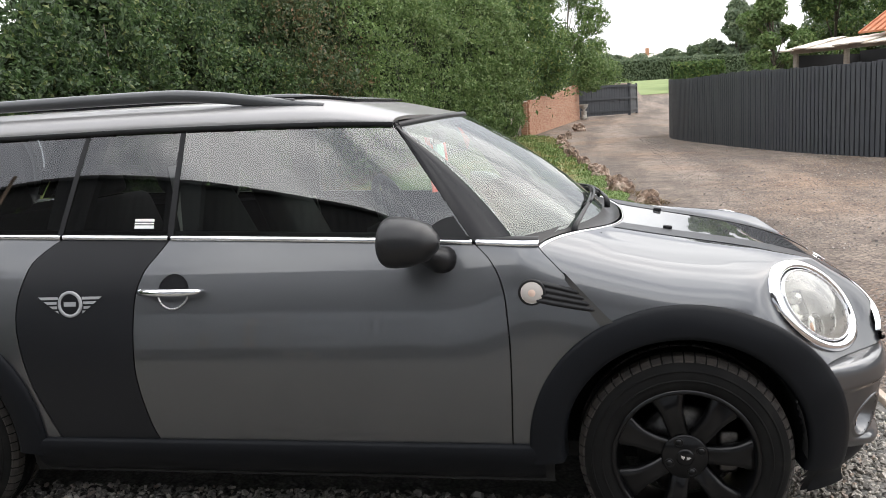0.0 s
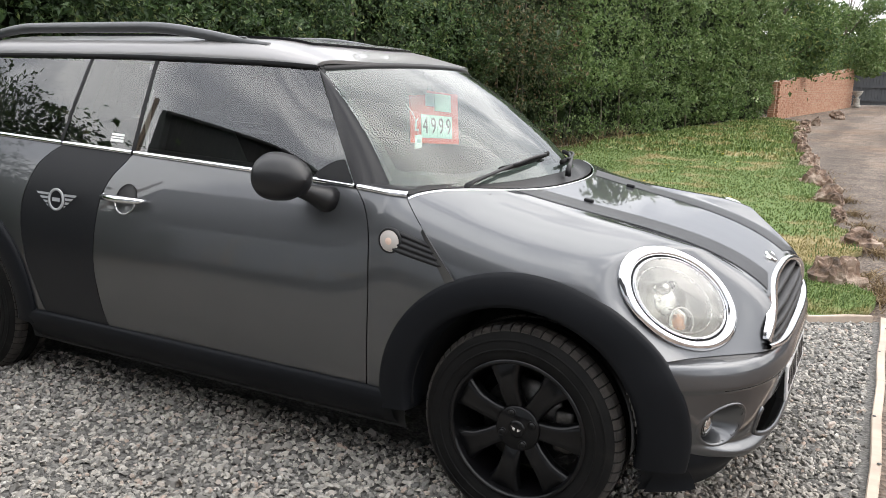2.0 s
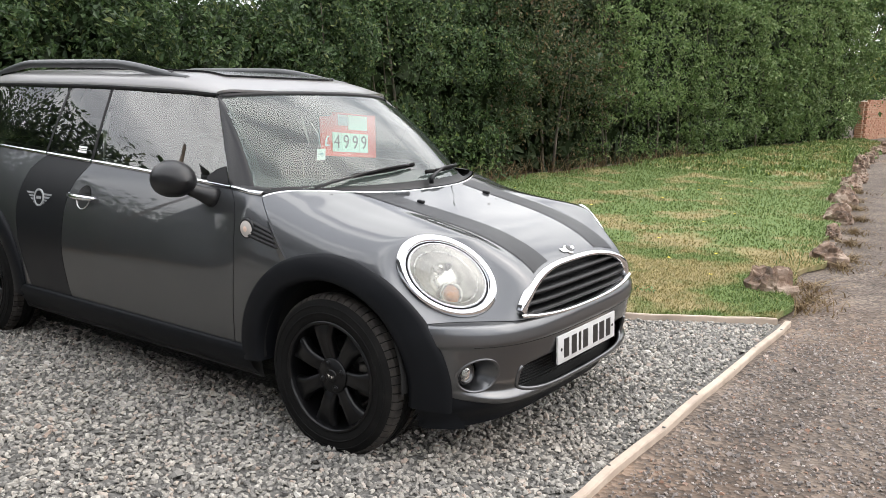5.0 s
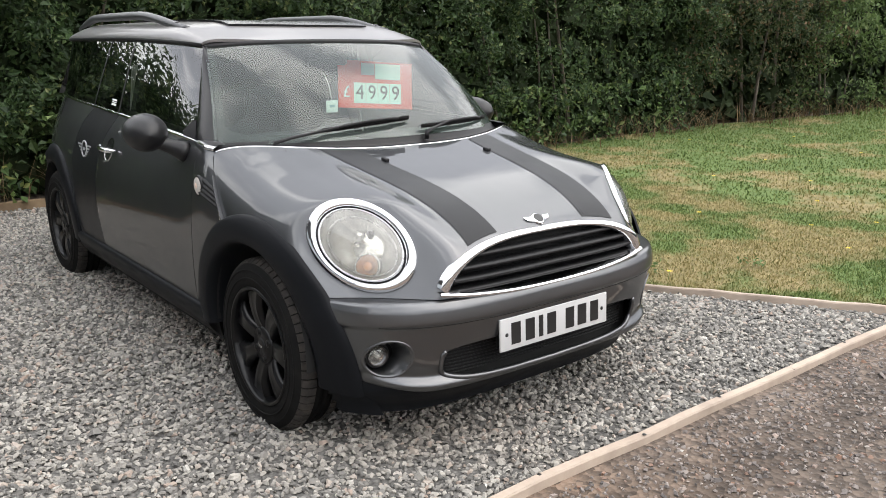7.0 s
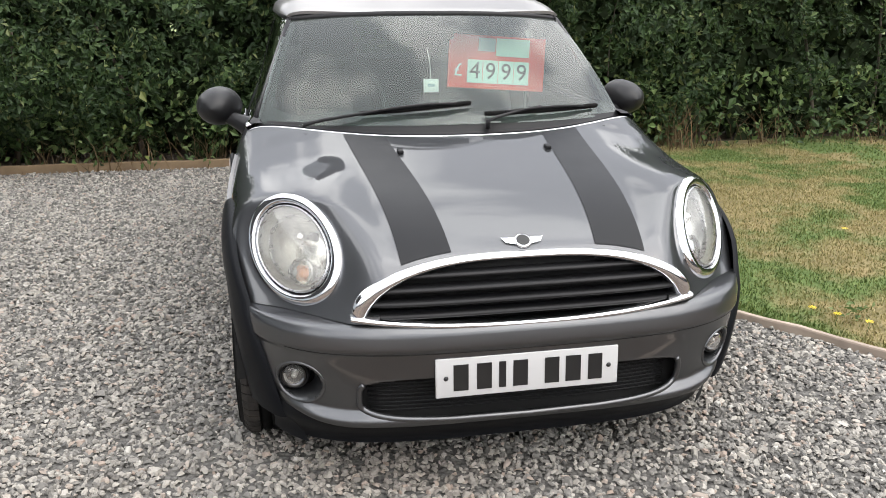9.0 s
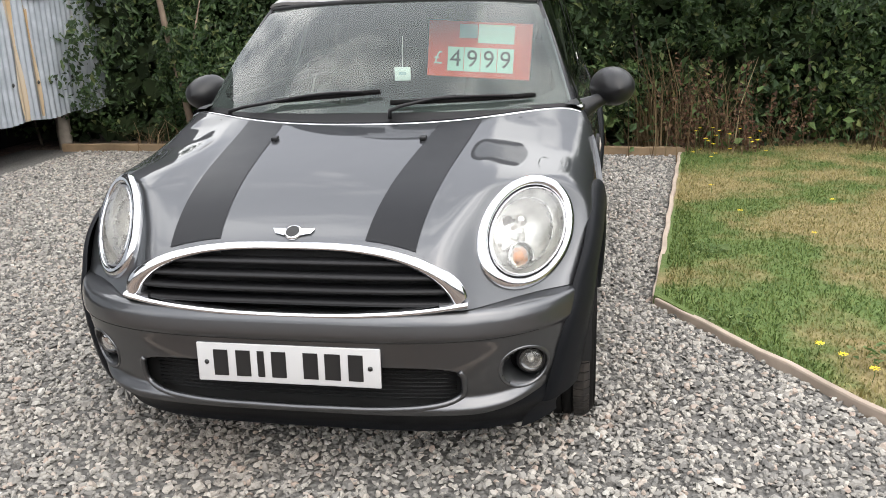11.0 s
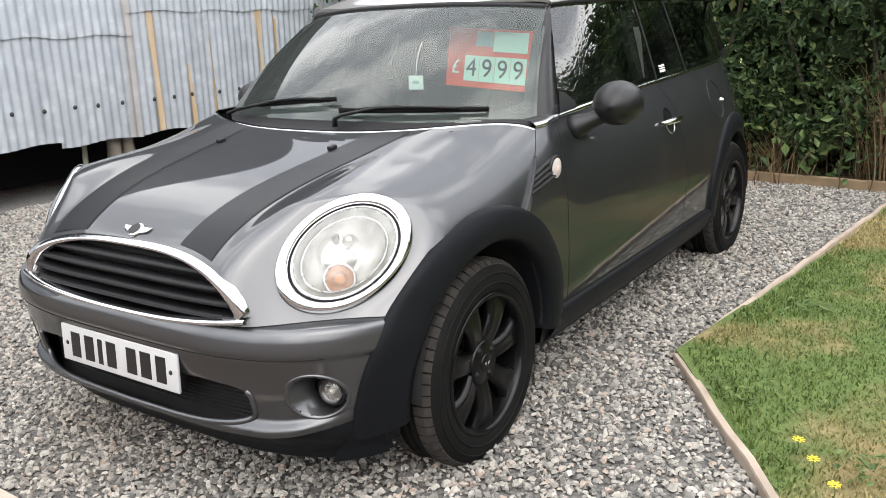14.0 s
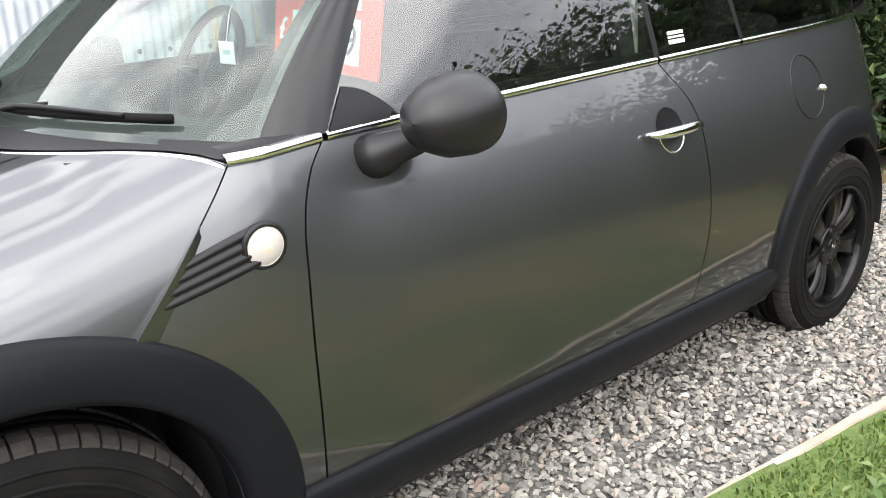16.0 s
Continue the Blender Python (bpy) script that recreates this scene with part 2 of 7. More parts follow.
BRANCH.color(BRANCH.ramp(BRANCH.noise(18, 6, stretch=(1, 1, 0.25)), (0.3, (0.10, 0.072, 0.05)), (0.7, (0.27, 0.205, 0.15)))).bump(BRANCH.noise(34, 5), 0.7, 0.008)
BRANCH = BRANCH.m
ROCK = Mat("rust_brown_stone", (0.14, 0.1, 0.08), 0.9)
_a, _b = ROCK.noise(7, 8), ROCK.noise(3, 4)
ROCK.color(ROCK.mix(_b, ROCK.ramp(_a, (0.35, (0.06, 0.040, 0.030)), (0.50, (0.21, 0.122, 0.076)), (0.64, (0.42, 0.33, 0.26))), ROCK.ramp(_a, (0.4, (0.08, 0.062, 0.05)), (0.62, (0.29, 0.23, 0.185)))))
ROCK.bump(ROCK.noise(26, 8), 0.9, 0.02)
ROCK = ROCK.m
TIN = Mat("weathered_galvanised_sheet", (0.4, 0.43, 0.46), 0.5, 0.35)
_s, _f = TIN.noise(1.2, 6, stretch=(3.0, 1, 0.12)), TIN.noise(9, 6)
_c = TIN.mix(_f, TIN.ramp(_s, (0.3, (0.34, 0.37, 0.41)), (0.6, (0.50, 0.535, 0.58))), TIN.ramp(_f, (0.35, (0.35, 0.38, 0.42)), (0.7, (0.58, 0.62, 0.66))))
_r = TIN.noise(1.6, 5, stretch=(2.2, 1, 0.05))
TIN.color(TIN.mix(TIN.ramp(_r, (0.62, (0, 0, 0)), (0.74, (0.6, 0.6, 0.6))), _c, (0.40, 0.29, 0.18)))
TIN.rough(_f, 0.38, 0.62).bump(TIN.noise(60, 4), 0.15, 0.003)
TIN = TIN.m
TIN_DARK = Mat("tarred_black_sheet", (0.03, 0.03, 0.032), 0.7, Specular_IOR_Level=0.25)
TIN_DARK.color(TIN_DARK.ramp(TIN_DARK.noise(2.0, 6, stretch=(3.0, 1, 0.2)), (0.3, (0.018, 0.018, 0.020)), (0.7, (0.045, 0.045, 0.046))))
TIN_DARK = TIN_DARK.m
RUST_STREAK = Mat("rust_streak", (0.44, 0.27, 0.10), 0.8)
RUST_STREAK.color(RUST_STREAK.ramp(RUST_STREAK.noise(9, 6, stretch=(1.5, 1, 0.15)), (0.3, (0.47, 0.41, 0.33)), (0.65, (0.42, 0.29, 0.15))))
RUST_STREAK = RUST_STREAK.m
RUSTROOF = Mat("rusty_roof_sheet", (0.35, 0.13, 0.06), 0.8, 0.1)
RUSTROOF.color(RUSTROOF.ramp(RUSTROOF.noise(1.1, 6), (0.3, (0.22, 0.07, 0.03)), (0.55, (0.42, 0.15, 0.07)), (0.75, (0.5, 0.28, 0.18))))
RUSTROOF = RUSTROOF.m
ROOFSHEET = Mat("pale_roof_sheet", (0.5, 0.46, 0.4), 0.85)
ROOFSHEET.color(ROOFSHEET.ramp(ROOFSHEET.noise(1.3, 6), (0.35, (0.34, 0.28, 0.22)), (0.65, (0.62, 0.58, 0.52))))
ROOFSHEET = ROOFSHEET.m
BRICK = Mat("red_brick", (0.36, 0.15, 0.09), 0.85)
BRICK.color(BRICK.mix(BRICK.noise(6, 6), BRICK.ramp(BRICK.each(), (0.0, (0.25, 0.110, 0.065)), (0.5, (0.37, 0.190, 0.115)), (1.0, (0.45, 0.32, 0.22))), (0.36, 0.19, 0.12))).bump(BRICK.noise(40, 5), 0.5, 0.006)
BRICK = BRICK.m
BRICKS = Mat("far_red_brick", (0.36, 0.15, 0.09), 0.85)
BRICKS.color(BRICKS.mix(BRICKS.noise(3, 6), BRICKS.ramp(BRICKS.island(), (0.0, (0.25, 0.110, 0.065)), (0.5, (0.37, 0.190, 0.115)), (1.0, (0.45, 0.32, 0.22))), (0.36, 0.19, 0.12)))
BRICKS = BRICKS.m
MORTAR = Mat("lime_mortar", (0.42, 0.36, 0.3), 0.95)
MORTAR.color(MORTAR.ramp(MORTAR.noise(5, 6), (0.3, (0.30, 0.24, 0.19)), (0.7, (0.48, 0.42, 0.35))))
MORTAR = MORTAR.m
STONE = Mat("urn_stone", (0.35, 0.33, 0.29), 0.9)
STONE.color(STONE.ramp(STONE.noise(9, 6), (0.3, (0.2, 0.19, 0.16)), (0.7, (0.42, 0.4, 0.36))))
STONE = STONE.m

# gravel bed and drive
CHIP = Mat("slate_chippings", (0.3, 0.3, 0.3), 0.8)
_i = CHIP.ramp(CHIP.island(), (0.0, (0.066, 0.064, 0.060)), (0.22, (0.170, 0.163, 0.149)), (0.58, (0.312, 0.296, 0.264)), (0.86, (0.445, 0.420, 0.370)), (0.95, (0.35, 0.265, 0.21)), (1.0, (0.54, 0.53, 0.485)))
_w = CHIP.ramp(CHIP.noise(0.8, 4), (0.58, (0, 0, 0)), (0.76, (0.28, 0.28, 0.28)))
CHIP.color(CHIP.mix(_w, CHIP.mix(CHIP.ramp(CHIP.mix(0.35, CHIP.noise(70, 4), CHIP.noise(1.1, 3)), (0.3, (0.05, 0.05, 0.05)), (0.75, (0.42, 0.42, 0.42))), _i, (0.235, 0.226, 0.212)), (0.28, 0.22, 0.17))).bump(CHIP.noise(220, 3), 0.3, 0.002)
CHIP = CHIP.m
# darker towards the cell edges, standing for shade between the chippings
CHIP_BED = Mat("gravel_bed_gap_shade", (0.15, 0.15, 0.15), 0.95)
CHIP_BED.color(CHIP_BED.ramp(CHIP_BED.voronoi(60, "Distance"), (0.0, (0.19, 0.182, 0.168)), (0.8, (0.085, 0.082, 0.077)))).bump(CHIP_BED.voronoi(60, "Distance"), 0.8, 0.01)
CHIP_BED = CHIP_BED.m
DRIVE = Mat("compacted_brown_gravel", (0.2, 0.17, 0.15), 0.92)
_big, _mid = DRIVE.noise(0.35, 6), DRIVE.noise(3.0, 8)
_c1 = DRIVE.ramp(_mid, (0.28, (0.11, 0.088, 0.074)), (0.55, (0.185, 0.150, 0.128)), (0.78, (0.25, 0.21, 0.18)))
_c2 = DRIVE.mix(DRIVE.ramp(_big, (0.46, (0, 0, 0)), (0.66, (0.85, 0.85, 0.85))), _c1, DRIVE.ramp(_mid, (0.3, (0.15, 0.10, 0.07)), (0.7, (0.25, 0.175, 0.125))))
_v = DRIVE.ramp(DRIVE.voronoi(46), (0.1, (0.14, 0.14, 0.14)), (0.9, (0.80, 0.79, 0.77)))
_t = DRIVE.ramp(DRIVE.noise(0.55, 5, stretch=(1.6, 0.22, 1.0)), (0.42, (0.52, 0.50, 0.47)), (0.60, (0.98, 0.95, 0.91)))
DRIVE.color(DRIVE.mix(1.0, DRIVE.mix(0.75, _c2, _v, "OVERLAY"), _t, "MULTIPLY")).bump(DRIVE.voronoi(46, "Distance"), 0.9, 0.012)
DRIVE = DRIVE.m
DRIVE_CHIP = Mat("drive_pebbles", (0.2, 0.18, 0.16), 0.85)
DRIVE_CHIP.color(DRIVE_CHIP.ramp(DRIVE_CHIP.island(), (0.0, (0.10, 0.09, 0.085)), (0.4, (0.20, 0.175, 0.16)), (0.8, (0.29, 0.255, 0.23)), (0.93, (0.25, 0.15, 0.105)), (1.0, (0.42, 0.40, 0.37)))).bump(DRIVE_CHIP.noise(150, 3), 0.4, 0.003)
DRIVE_CHIP = DRIVE_CHIP.m
def dry_patches(m):
    """Where the lawn is parched: most by the parking bed, less further off."""
    sp = m.node("ShaderNodeSeparateXYZ")
    m.link(m.where(), sp.inputs["Vector"])
    near = m.node("ShaderNodeMapRange", From_Min=1.2, From_Max=1.9, To_Min=0.90, To_Max=1.06)
    fade = m.node("ShaderNodeMapRange", From_Min=3.6, From_Max=6.4, To_Min=1.0, To_Max=0.84)
    m.link(sp.outputs["Y"], near.inputs["Value"])
    m.link(sp.outputs["Y"], fade.inputs["Value"])
    both = m.node("ShaderNodeMath")
    both.operation = "MULTIPLY"
    m.link(near.outputs["Result"], both.inputs[0])
    m.link(fade.outputs["Result"], both.inputs[1])
    mul = m.node("ShaderNodeMath")
    mul.operation = "MULTIPLY"
    m.link(m.noise(1.25, 5), mul.inputs[0])
    m.link(both.outputs["Value"], mul.inputs[1])
    return mul.outputs["Value"]


LAWN = Mat("lawn_soil_and_thatch", (0.1, 0.12, 0.04), 0.95)
_d = dry_patches(LAWN)
LAWN.color(LAWN.mix(LAWN.ramp(_d, (0.46, (0, 0, 0)), (0.57, (1, 1, 1))), LAWN.ramp(LAWN.noise(14, 6), (0.3, (0.070, 0.115, 0.028)), (0.7, (0.120, 0.170, 0.045))), LAWN.ramp(LAWN.noise(10, 6), (0.3, (0.15, 0.13, 0.055)), (0.7, (0.29, 0.23, 0.11)))))
LAWN.bump(LAWN.noise(60, 6), 0.8, 0.02)
LAWN = LAWN.m
BLADE = Mat("grass_blades", (0.1, 0.16, 0.04), 0.6, Specular_IOR_Level=0.3)
_d = dry_patches(BLADE)
BLADE.color(BLADE.mix(BLADE.ramp(_d, (0.46, (0.10, 0.10, 0.10)), (0.57, (0.85, 0.85, 0.85))), BLADE.ramp(BLADE.island(), (0.0, (0.038, 0.085, 0.015)), (0.6, (0.080, 0.140, 0.029)), (1.0, (0.165, 0.208, 0.060))), BLADE.ramp(BLADE.island(), (0.0, (0.15, 0.140, 0.048)), (0.5, (0.30, 0.235, 0.10)), (1.0, (0.42, 0.345, 0.18)))))
BLADE = BLADE.m
FIELD = Mat("far_grass", (0.12, 0.19, 0.05), 0.95)
FIELD.color(FIELD.ramp(FIELD.noise(0.3, 5), (0.3, (0.11, 0.155, 0.045)), (0.7, (0.17, 0.21, 0.075))))
FIELD = FIELD.m
YELLOW = plastic("yellow_petals", (0.80, 0.60, 0.02), 0.6)
LEAF_DARK = leafy("dark_hedge_leaves", ((0.0, (0.031, 0.061, 0.025)), (0.5, (0.065, 0.113, 0.038)), (0.88, (0.109, 0.166, 0.056)), (1.0, (0.217, 0.239, 0.087))))
LEAF_DEEP = leafy("deep_green_hedge_leaves", ((0.0, (0.022, 0.044, 0.017)), (0.5, (0.046, 0.085, 0.029)), (0.88, (0.088, 0.145, 0.048)), (1.0, (0.19, 0.215, 0.078))))
LEAF_MID = leafy("green_hedge_leaves", ((0.0, (0.046, 0.087, 0.026)), (0.5, (0.090, 0.152, 0.045)), (0.9, (0.152, 0.224, 0.063)), (1.0, (0.292, 0.292, 0.095))))
LEAF_LIGHT = leafy("light_ash_leaves", ((0.0, (0.080, 0.133, 0.040)), (0.6, (0.146, 0.226, 0.071)), (1.0, (0.251, 0.319, 0.128))))
LEAF_BROWN = leafy("reddish_tinged_leaves", ((0.0, (0.036, 0.062, 0.026)), (0.5, (0.075, 0.110, 0.040)), (0.8, (0.125, 0.120, 0.055)), (1.0, (0.22, 0.125, 0.068))))
# leaf colour darkened to stand for the shade deep inside the hedges
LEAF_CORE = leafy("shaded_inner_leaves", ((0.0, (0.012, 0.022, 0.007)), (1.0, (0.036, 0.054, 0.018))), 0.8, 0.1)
# distance haze is put into this paler, greyer leaf colour
LEAF_FAR_HAZE = leafy("hazy_far_foliage", ((0.0, (0.125, 0.165, 0.112)), (0.5, (0.165, 0.215, 0.132)), (1.0, (0.225, 0.265, 0.165))))
DOCK = leafy("rust_red_dock", ((0.0, (0.055, 0.028, 0.020)), (0.5, (0.135, 0.062, 0.040)), (1.0, (0.24, 0.15, 0.085))), 0.85, 0.2)
STRAW = leafy("dead_stems", ((0.0, (0.09, 0.055, 0.03)), (0.5, (0.20, 0.125, 0.065)), (1.0, (0.34, 0.26, 0.15))), 0.85, 0.15)


# ---- mesh helpers ----
def data_of(name, verts, faces, mat, smooth=True):
    me = bpy.data.meshes.new(name)
    me.from_pydata([tuple(v) for v in verts], [], [tuple(f) for f in faces])
    me.materials.append(mat)
    if smooth:
        me.polygons.foreach_set("use_smooth", [True] * len(me.polygons))
    me.update()
    return me


def big_data(name, verts, faces, mat, smooth=False):
    """Many alike polygons from numpy arrays: verts (n, 3), faces (m, k)."""
    me = bpy.data.meshes.new(name)
    faces = np.asarray(faces, np.int32)
    me.vertices.add(len(verts))
    me.vertices.foreach_set("co", np.asarray(verts, np.float32).ravel())
    me.loops.add(faces.size)
    me.loops.foreach_set("vertex_index", faces.ravel())
    me.polygons.add(len(faces))
    me.polygons.foreach_set("loop_start", np.arange(len(faces), dtype=np.int32) * faces.shape[1])
    me.polygons.foreach_set("use_smooth", np.full(len(faces), smooth))
    me.materials.append(mat)
    me.update(calc_edges=True)
    return me


def part(name, me, parent, label=""):
    ob = new(name, me)
    if parent is not None:
        ob.parent = parent
    if label:
        tagged(ob, label)
    return ob


def thing(name, label, category, at=(0, 0, 0), turn=0, group="", kind="", data=None):
    ob = new(name, data)
    ob.matrix_world = pose(*at, 0, 0, turn)
    return tagged(ob, label, category, group, kind)


def solid(ob, thick, offset=-1.0):
    m = ob.modifiers.new("thickness", "SOLIDIFY")
    m.thickness, m.offset = thick, offset
    ob.modifiers.new("crisp", "EDGE_SPLIT").split_angle = radians(50)
    return ob


def bevel(ob, width, seg=2, angle=35):
    m = ob.modifiers.new("edge", "BEVEL")
    m.width, m.segments, m.limit_method, m.angle_limit = width, seg, "ANGLE", radians(angle)
    return ob


def sheet(name, grid, mat, parent, label="", thick=0.0, flip=False, keep=None, offset=-1.0):
    """A smooth sheet from a grid of points (rows, columns, 3); keep(x, y, z) leaves faces out."""
    r, c = grid.shape[:2]
    idx = np.arange(r * c).reshape(r, c)
    f = np.stack([idx[:-1, :-1], idx[:-1, 1:], idx[1:, 1:], idx[1:, :-1]], -1).reshape(-1, 4)
    v = grid.reshape(-1, 3)
    if keep is not None:
        mid = v[f].mean(1)
        f = f[keep(mid[:, 0], mid[:, 1], mid[:, 2])]
    if len(f):
        # turn the faces outwards: away from the car's heart, or upwards
        mid = v[f].mean(1)
        nrm = np.cross(v[f[:, 2]] - v[f[:, 0]], v[f[:, 3]] - v[f[:, 1]])
        out = mid - np.stack([np.clip(mid[:, 0], -1.2, 1.2), 0 * mid[:, 0], np.full(len(mid), 0.6)], -1) if parent is not None else np.array([[0, 0, 1.0]])
        if ((nrm * out).sum() < 0) ^ flip:
            f = f[:, ::-1]
    used = np.unique(f)
    new_id = np.full(len(v), -1)
    new_id[used] = np.arange(len(used))
    ob = part(name, big_data(name, v[used], new_id[f], mat, True), parent, label)
    if thick:
        solid(ob, thick, offset)
    return ob


def boxy(name, size, mat, parent, at=(0, 0, 0), turn=(0, 0, 0), round_by=0.0, label="", taper=1.0):
    sx, sy, sz = (s / 2 for s in size)
    v = [(x * (taper if z > 0 else 1), y * (taper if z > 0 else 1), z) for x in (-sx, sx) for y in (-sy, sy) for z in (-sz, sz)]
    f = [(0, 1, 3, 2), (4, 6, 7, 5), (0, 4, 5, 1), (2, 3, 7, 6), (0, 2, 6, 4), (1, 5, 7, 3)]
    ob = part(name, data_of(name, v, f, mat, round_by > 0), parent, label)
    ob.matrix_local = pose(*at, *turn)
    if round_by:
        bevel(ob, round_by, 3)
    return ob


def tube_data(name, pts, radius, mat, sides=8, squash=1.0, up=(0, 0, 1), closed=False):
    """A tube along points; radius may be a list; squash flattens it across up."""
    pts = [Vector(p) for p in pts]
    n = len(pts)
    rad = radius if isinstance(radius, (list, tuple)) else [radius] * n
    verts, faces = [], []
    for i, p in enumerate(pts):
        a, b = (pts[i - 1] if i or closed else p), (pts[(i + 1) % n] if i < n - 1 or closed else p)
        d = (b - a).normalized()
        s = d.cross(Vector(up))
        s = s.normalized() if s.length > 1e-5 else Vector((1, 0, 0))
        w = s.cross(d).normalized()
        for k in range(sides):
            q = 2 * math.pi * k / sides
            verts.append(p + s * math.cos(q) * rad[i] + w * math.sin(q) * rad[i] * squash)
    for i in range(n if closed else n - 1):
        j = (i + 1) % n
        for k in range(sides):
            l = (k + 1) % sides
            faces.append((i * sides + k, i * sides + l, j * sides + l, j * sides + k))
    if not closed:
        faces.append(tuple(range(sides))[::-1])
        faces.append(tuple((n - 1) * sides + k for k in range(sides)))
    return data_of(name, verts, faces, mat)


def turned(name, profile, mat, sides=48, closed=False, axis="y"):
    """A body of revolution about y: profile of (radius, along)."""
    prof = np.array(profile, float)
    n = len(prof)
    q = np.linspace(0, 2 * np.pi, sides, endpoint=False)
    v = np.stack([np.outer(np.cos(q), prof[:, 0]), np.tile(prof[:, 1], (sides, 1)), np.outer(np.sin(q), prof[:, 0])], -1).reshape(-1, 3)
    if axis == "z":
        v = v[:, [0, 2, 1]]
    f = []
    for i in range(sides):
        for k in range(n if closed else n - 1):
            l = (k + 1) % n
            j = (i + 1) % sides
            f.append((i * n + k, i * n + l, j * n + l, j * n + k))
    return big_data(name, v, f, mat, True)


def spline(xs, ys):
    """A smooth curve through a few knots, flat where it turns."""
    xs, ys = np.array(xs, float), np.array(ys, float)
    h, d = np.diff(xs), np.diff(ys) / np.diff(xs)
    m = np.zeros(len(xs))
    m[0], m[-1] = d[0], d[-1]
    for i in range(1, len(xs) - 1):
        if d[i - 1] * d[i] > 0:
            w1, w2 = 2 * h[i] + h[i - 1], h[i] + 2 * h[i - 1]
            m[i] = (w1 + w2) / (w1 / d[i - 1] + w2 / d[i])

    def at(x):
        x = np.asarray(x, float)
        i = np.clip(np.searchsorted(xs, x) - 1, 0, len(xs) - 2)
        t = (x - xs[i]) / h[i]
        t = np.clip(t, -0.5, 1.5)
        return ((1 + 2 * t) * (1 - t) ** 2 * ys[i] + t * (1 - t) ** 2 * h[i] * m[i] + t * t * (3 - 2 * t) * ys[i + 1] + t * t * (t - 1) * h[i] * m[i + 1])

    return at


def smooth(a, b, x):
    t = np.clip((np.asarray(x, float) - a) / (b - a), 0, 1)
    return t * t * (3 - 2 * t)


def poly(xs, ys, deg):
    """A polynomial near a few knots, for surfaces that must shine without ripples."""
    c = np.polyfit(xs, ys, deg)
    return lambda x: np.polyval(c, np.asarray(x, float))


# ---- the car: shape functions (x ahead, y to its left, z up; origin on the ground amid the axles) ----
AXLE, HUB_Z = 1.2735, 0.300
Z0, NOSE_N, NOSE_X0 = 0.560, 3.9, 1.0
BOW = 3.0
side_profile = poly([0.16, 0.24, 0.32, 0.45, 0.56, 0.62, 0.70, 0.774, 0.84, 0.90, 0.95, 1.03], [0.780, 0.800, 0.811, 0.819, 0.820, 0.816, 0.804, 0.785, 0.761, 0.735, 0.713, 0.672], 5)
nose_len = spline([0.15, 0.23, 0.29, 0.37, 0.43, 0.47, 0.505, 0.536, 0.56], [0.85, 0.897, 0.914, 0.930, 0.941, 0.947, 0.943, 0.928, 0.925])
crown = poly([0.80, 0.95, 1.13, 1.274, 1.45, 1.65, 1.83, 2.0], [0.985, 0.952, 0.914, 0.874, 0.853, 0.820, 0.762, 0.70], 4)
boxiness = lambda x: 5.7 + 6.0 * np.exp(-(np.asarray(x, float) - 0.8) / 0.19)
belt_z = poly([-1.75, -1.43, -0.69, -0.34, 0.23, 0.65, 0.86], [1.012, 1.0, 0.975, 0.962, 0.942, 0.924, 0.914], 3)


def front_plan(x, n=NOSE_N, length=0.925):
    return np.clip(1 - (np.clip(x - NOSE_X0, 0, None) / length) ** n, 0, 1) ** (1 / n)


def rear_plan(x):
    return np.clip(1 - (np.clip(-0.95 - np.asarray(x), 0, None) / 1.03) ** 3.0, 0, 1) ** (1 / 3.0)


def half_low(x, z):
    """Half width of the body under the bonnet's base."""
    return side_profile(z) * front_plan(x, NOSE_N, nose_len(np.minimum(z, Z0))) * rear_plan(x)


def half_high(x, z):
    """Half width of the bonnet above its base."""
    rise = np.clip((z - Z0) / (crown(x) - Z0), 0, 1)
    rn = np.clip(1 - rise ** BOW, 0, 1) ** (NOSE_N / boxiness(x))
    rn = np.clip(rn - (np.clip(x - NOSE_X0, 0, None) / 0.925) ** NOSE_N, 0, 1)
    return side_profile(Z0) * rn ** (1 / NOSE_N)


def half(x, z):
    """Half width of the car's side at any place under the belt."""
    x, z = np.broadcast_arrays(np.asarray(x, float), np.asarray(z, float))
    k = smooth(0.60, 0.90, x) * (z > Z0)
    return half_low(x, z) * (1 - k) + half_high(np.maximum(x, 0.8), z) * k


def bonnet_z(x, y):
    r = ((np.abs(y) / side_profile(Z0)) ** NOSE_N + (np.clip(x - NOSE_X0, 0, None) / 0.925) ** NOSE_N) ** (1 / NOSE_N)
    return Z0 + (crown(x) - Z0) * np.clip(1 - np.clip(r, 0, 1) ** boxiness(x), 0, 1) ** (1 / BOW)


def front_x(y, z):
    """How far ahead the nose reaches at (y, z)."""
    y, z = np.broadcast_arrays(np.asarray(y, float), np.asarray(z, float))
    x = np.full(y.shape, 1.8)
    for _ in range(12):
        rise = np.clip((z - Z0) / (crown(x) - Z0), 0, 1)
        rn = np.where(z > Z0, np.clip(1 - rise ** BOW, 0, 1) ** (NOSE_N / boxiness(x)), 1.0)
        wide = np.where(z > Z0, side_profile(Z0), side_profile(z))
        reach = np.where(z > Z0, 0.925, nose_len(np.minimum(z, Z0)))
        x = 0.5 * x + 0.5 * (NOSE_X0 + reach * np.clip(rn - (np.abs(y) / wide) ** NOSE_N, 0, 1) ** (1 / NOSE_N))
    return x


ARCHES = ((AXLE - 0.005, 0.31), (-AXLE, 0.31))
ARCH_IN, ARCH_OUT = 0.352, 0.452


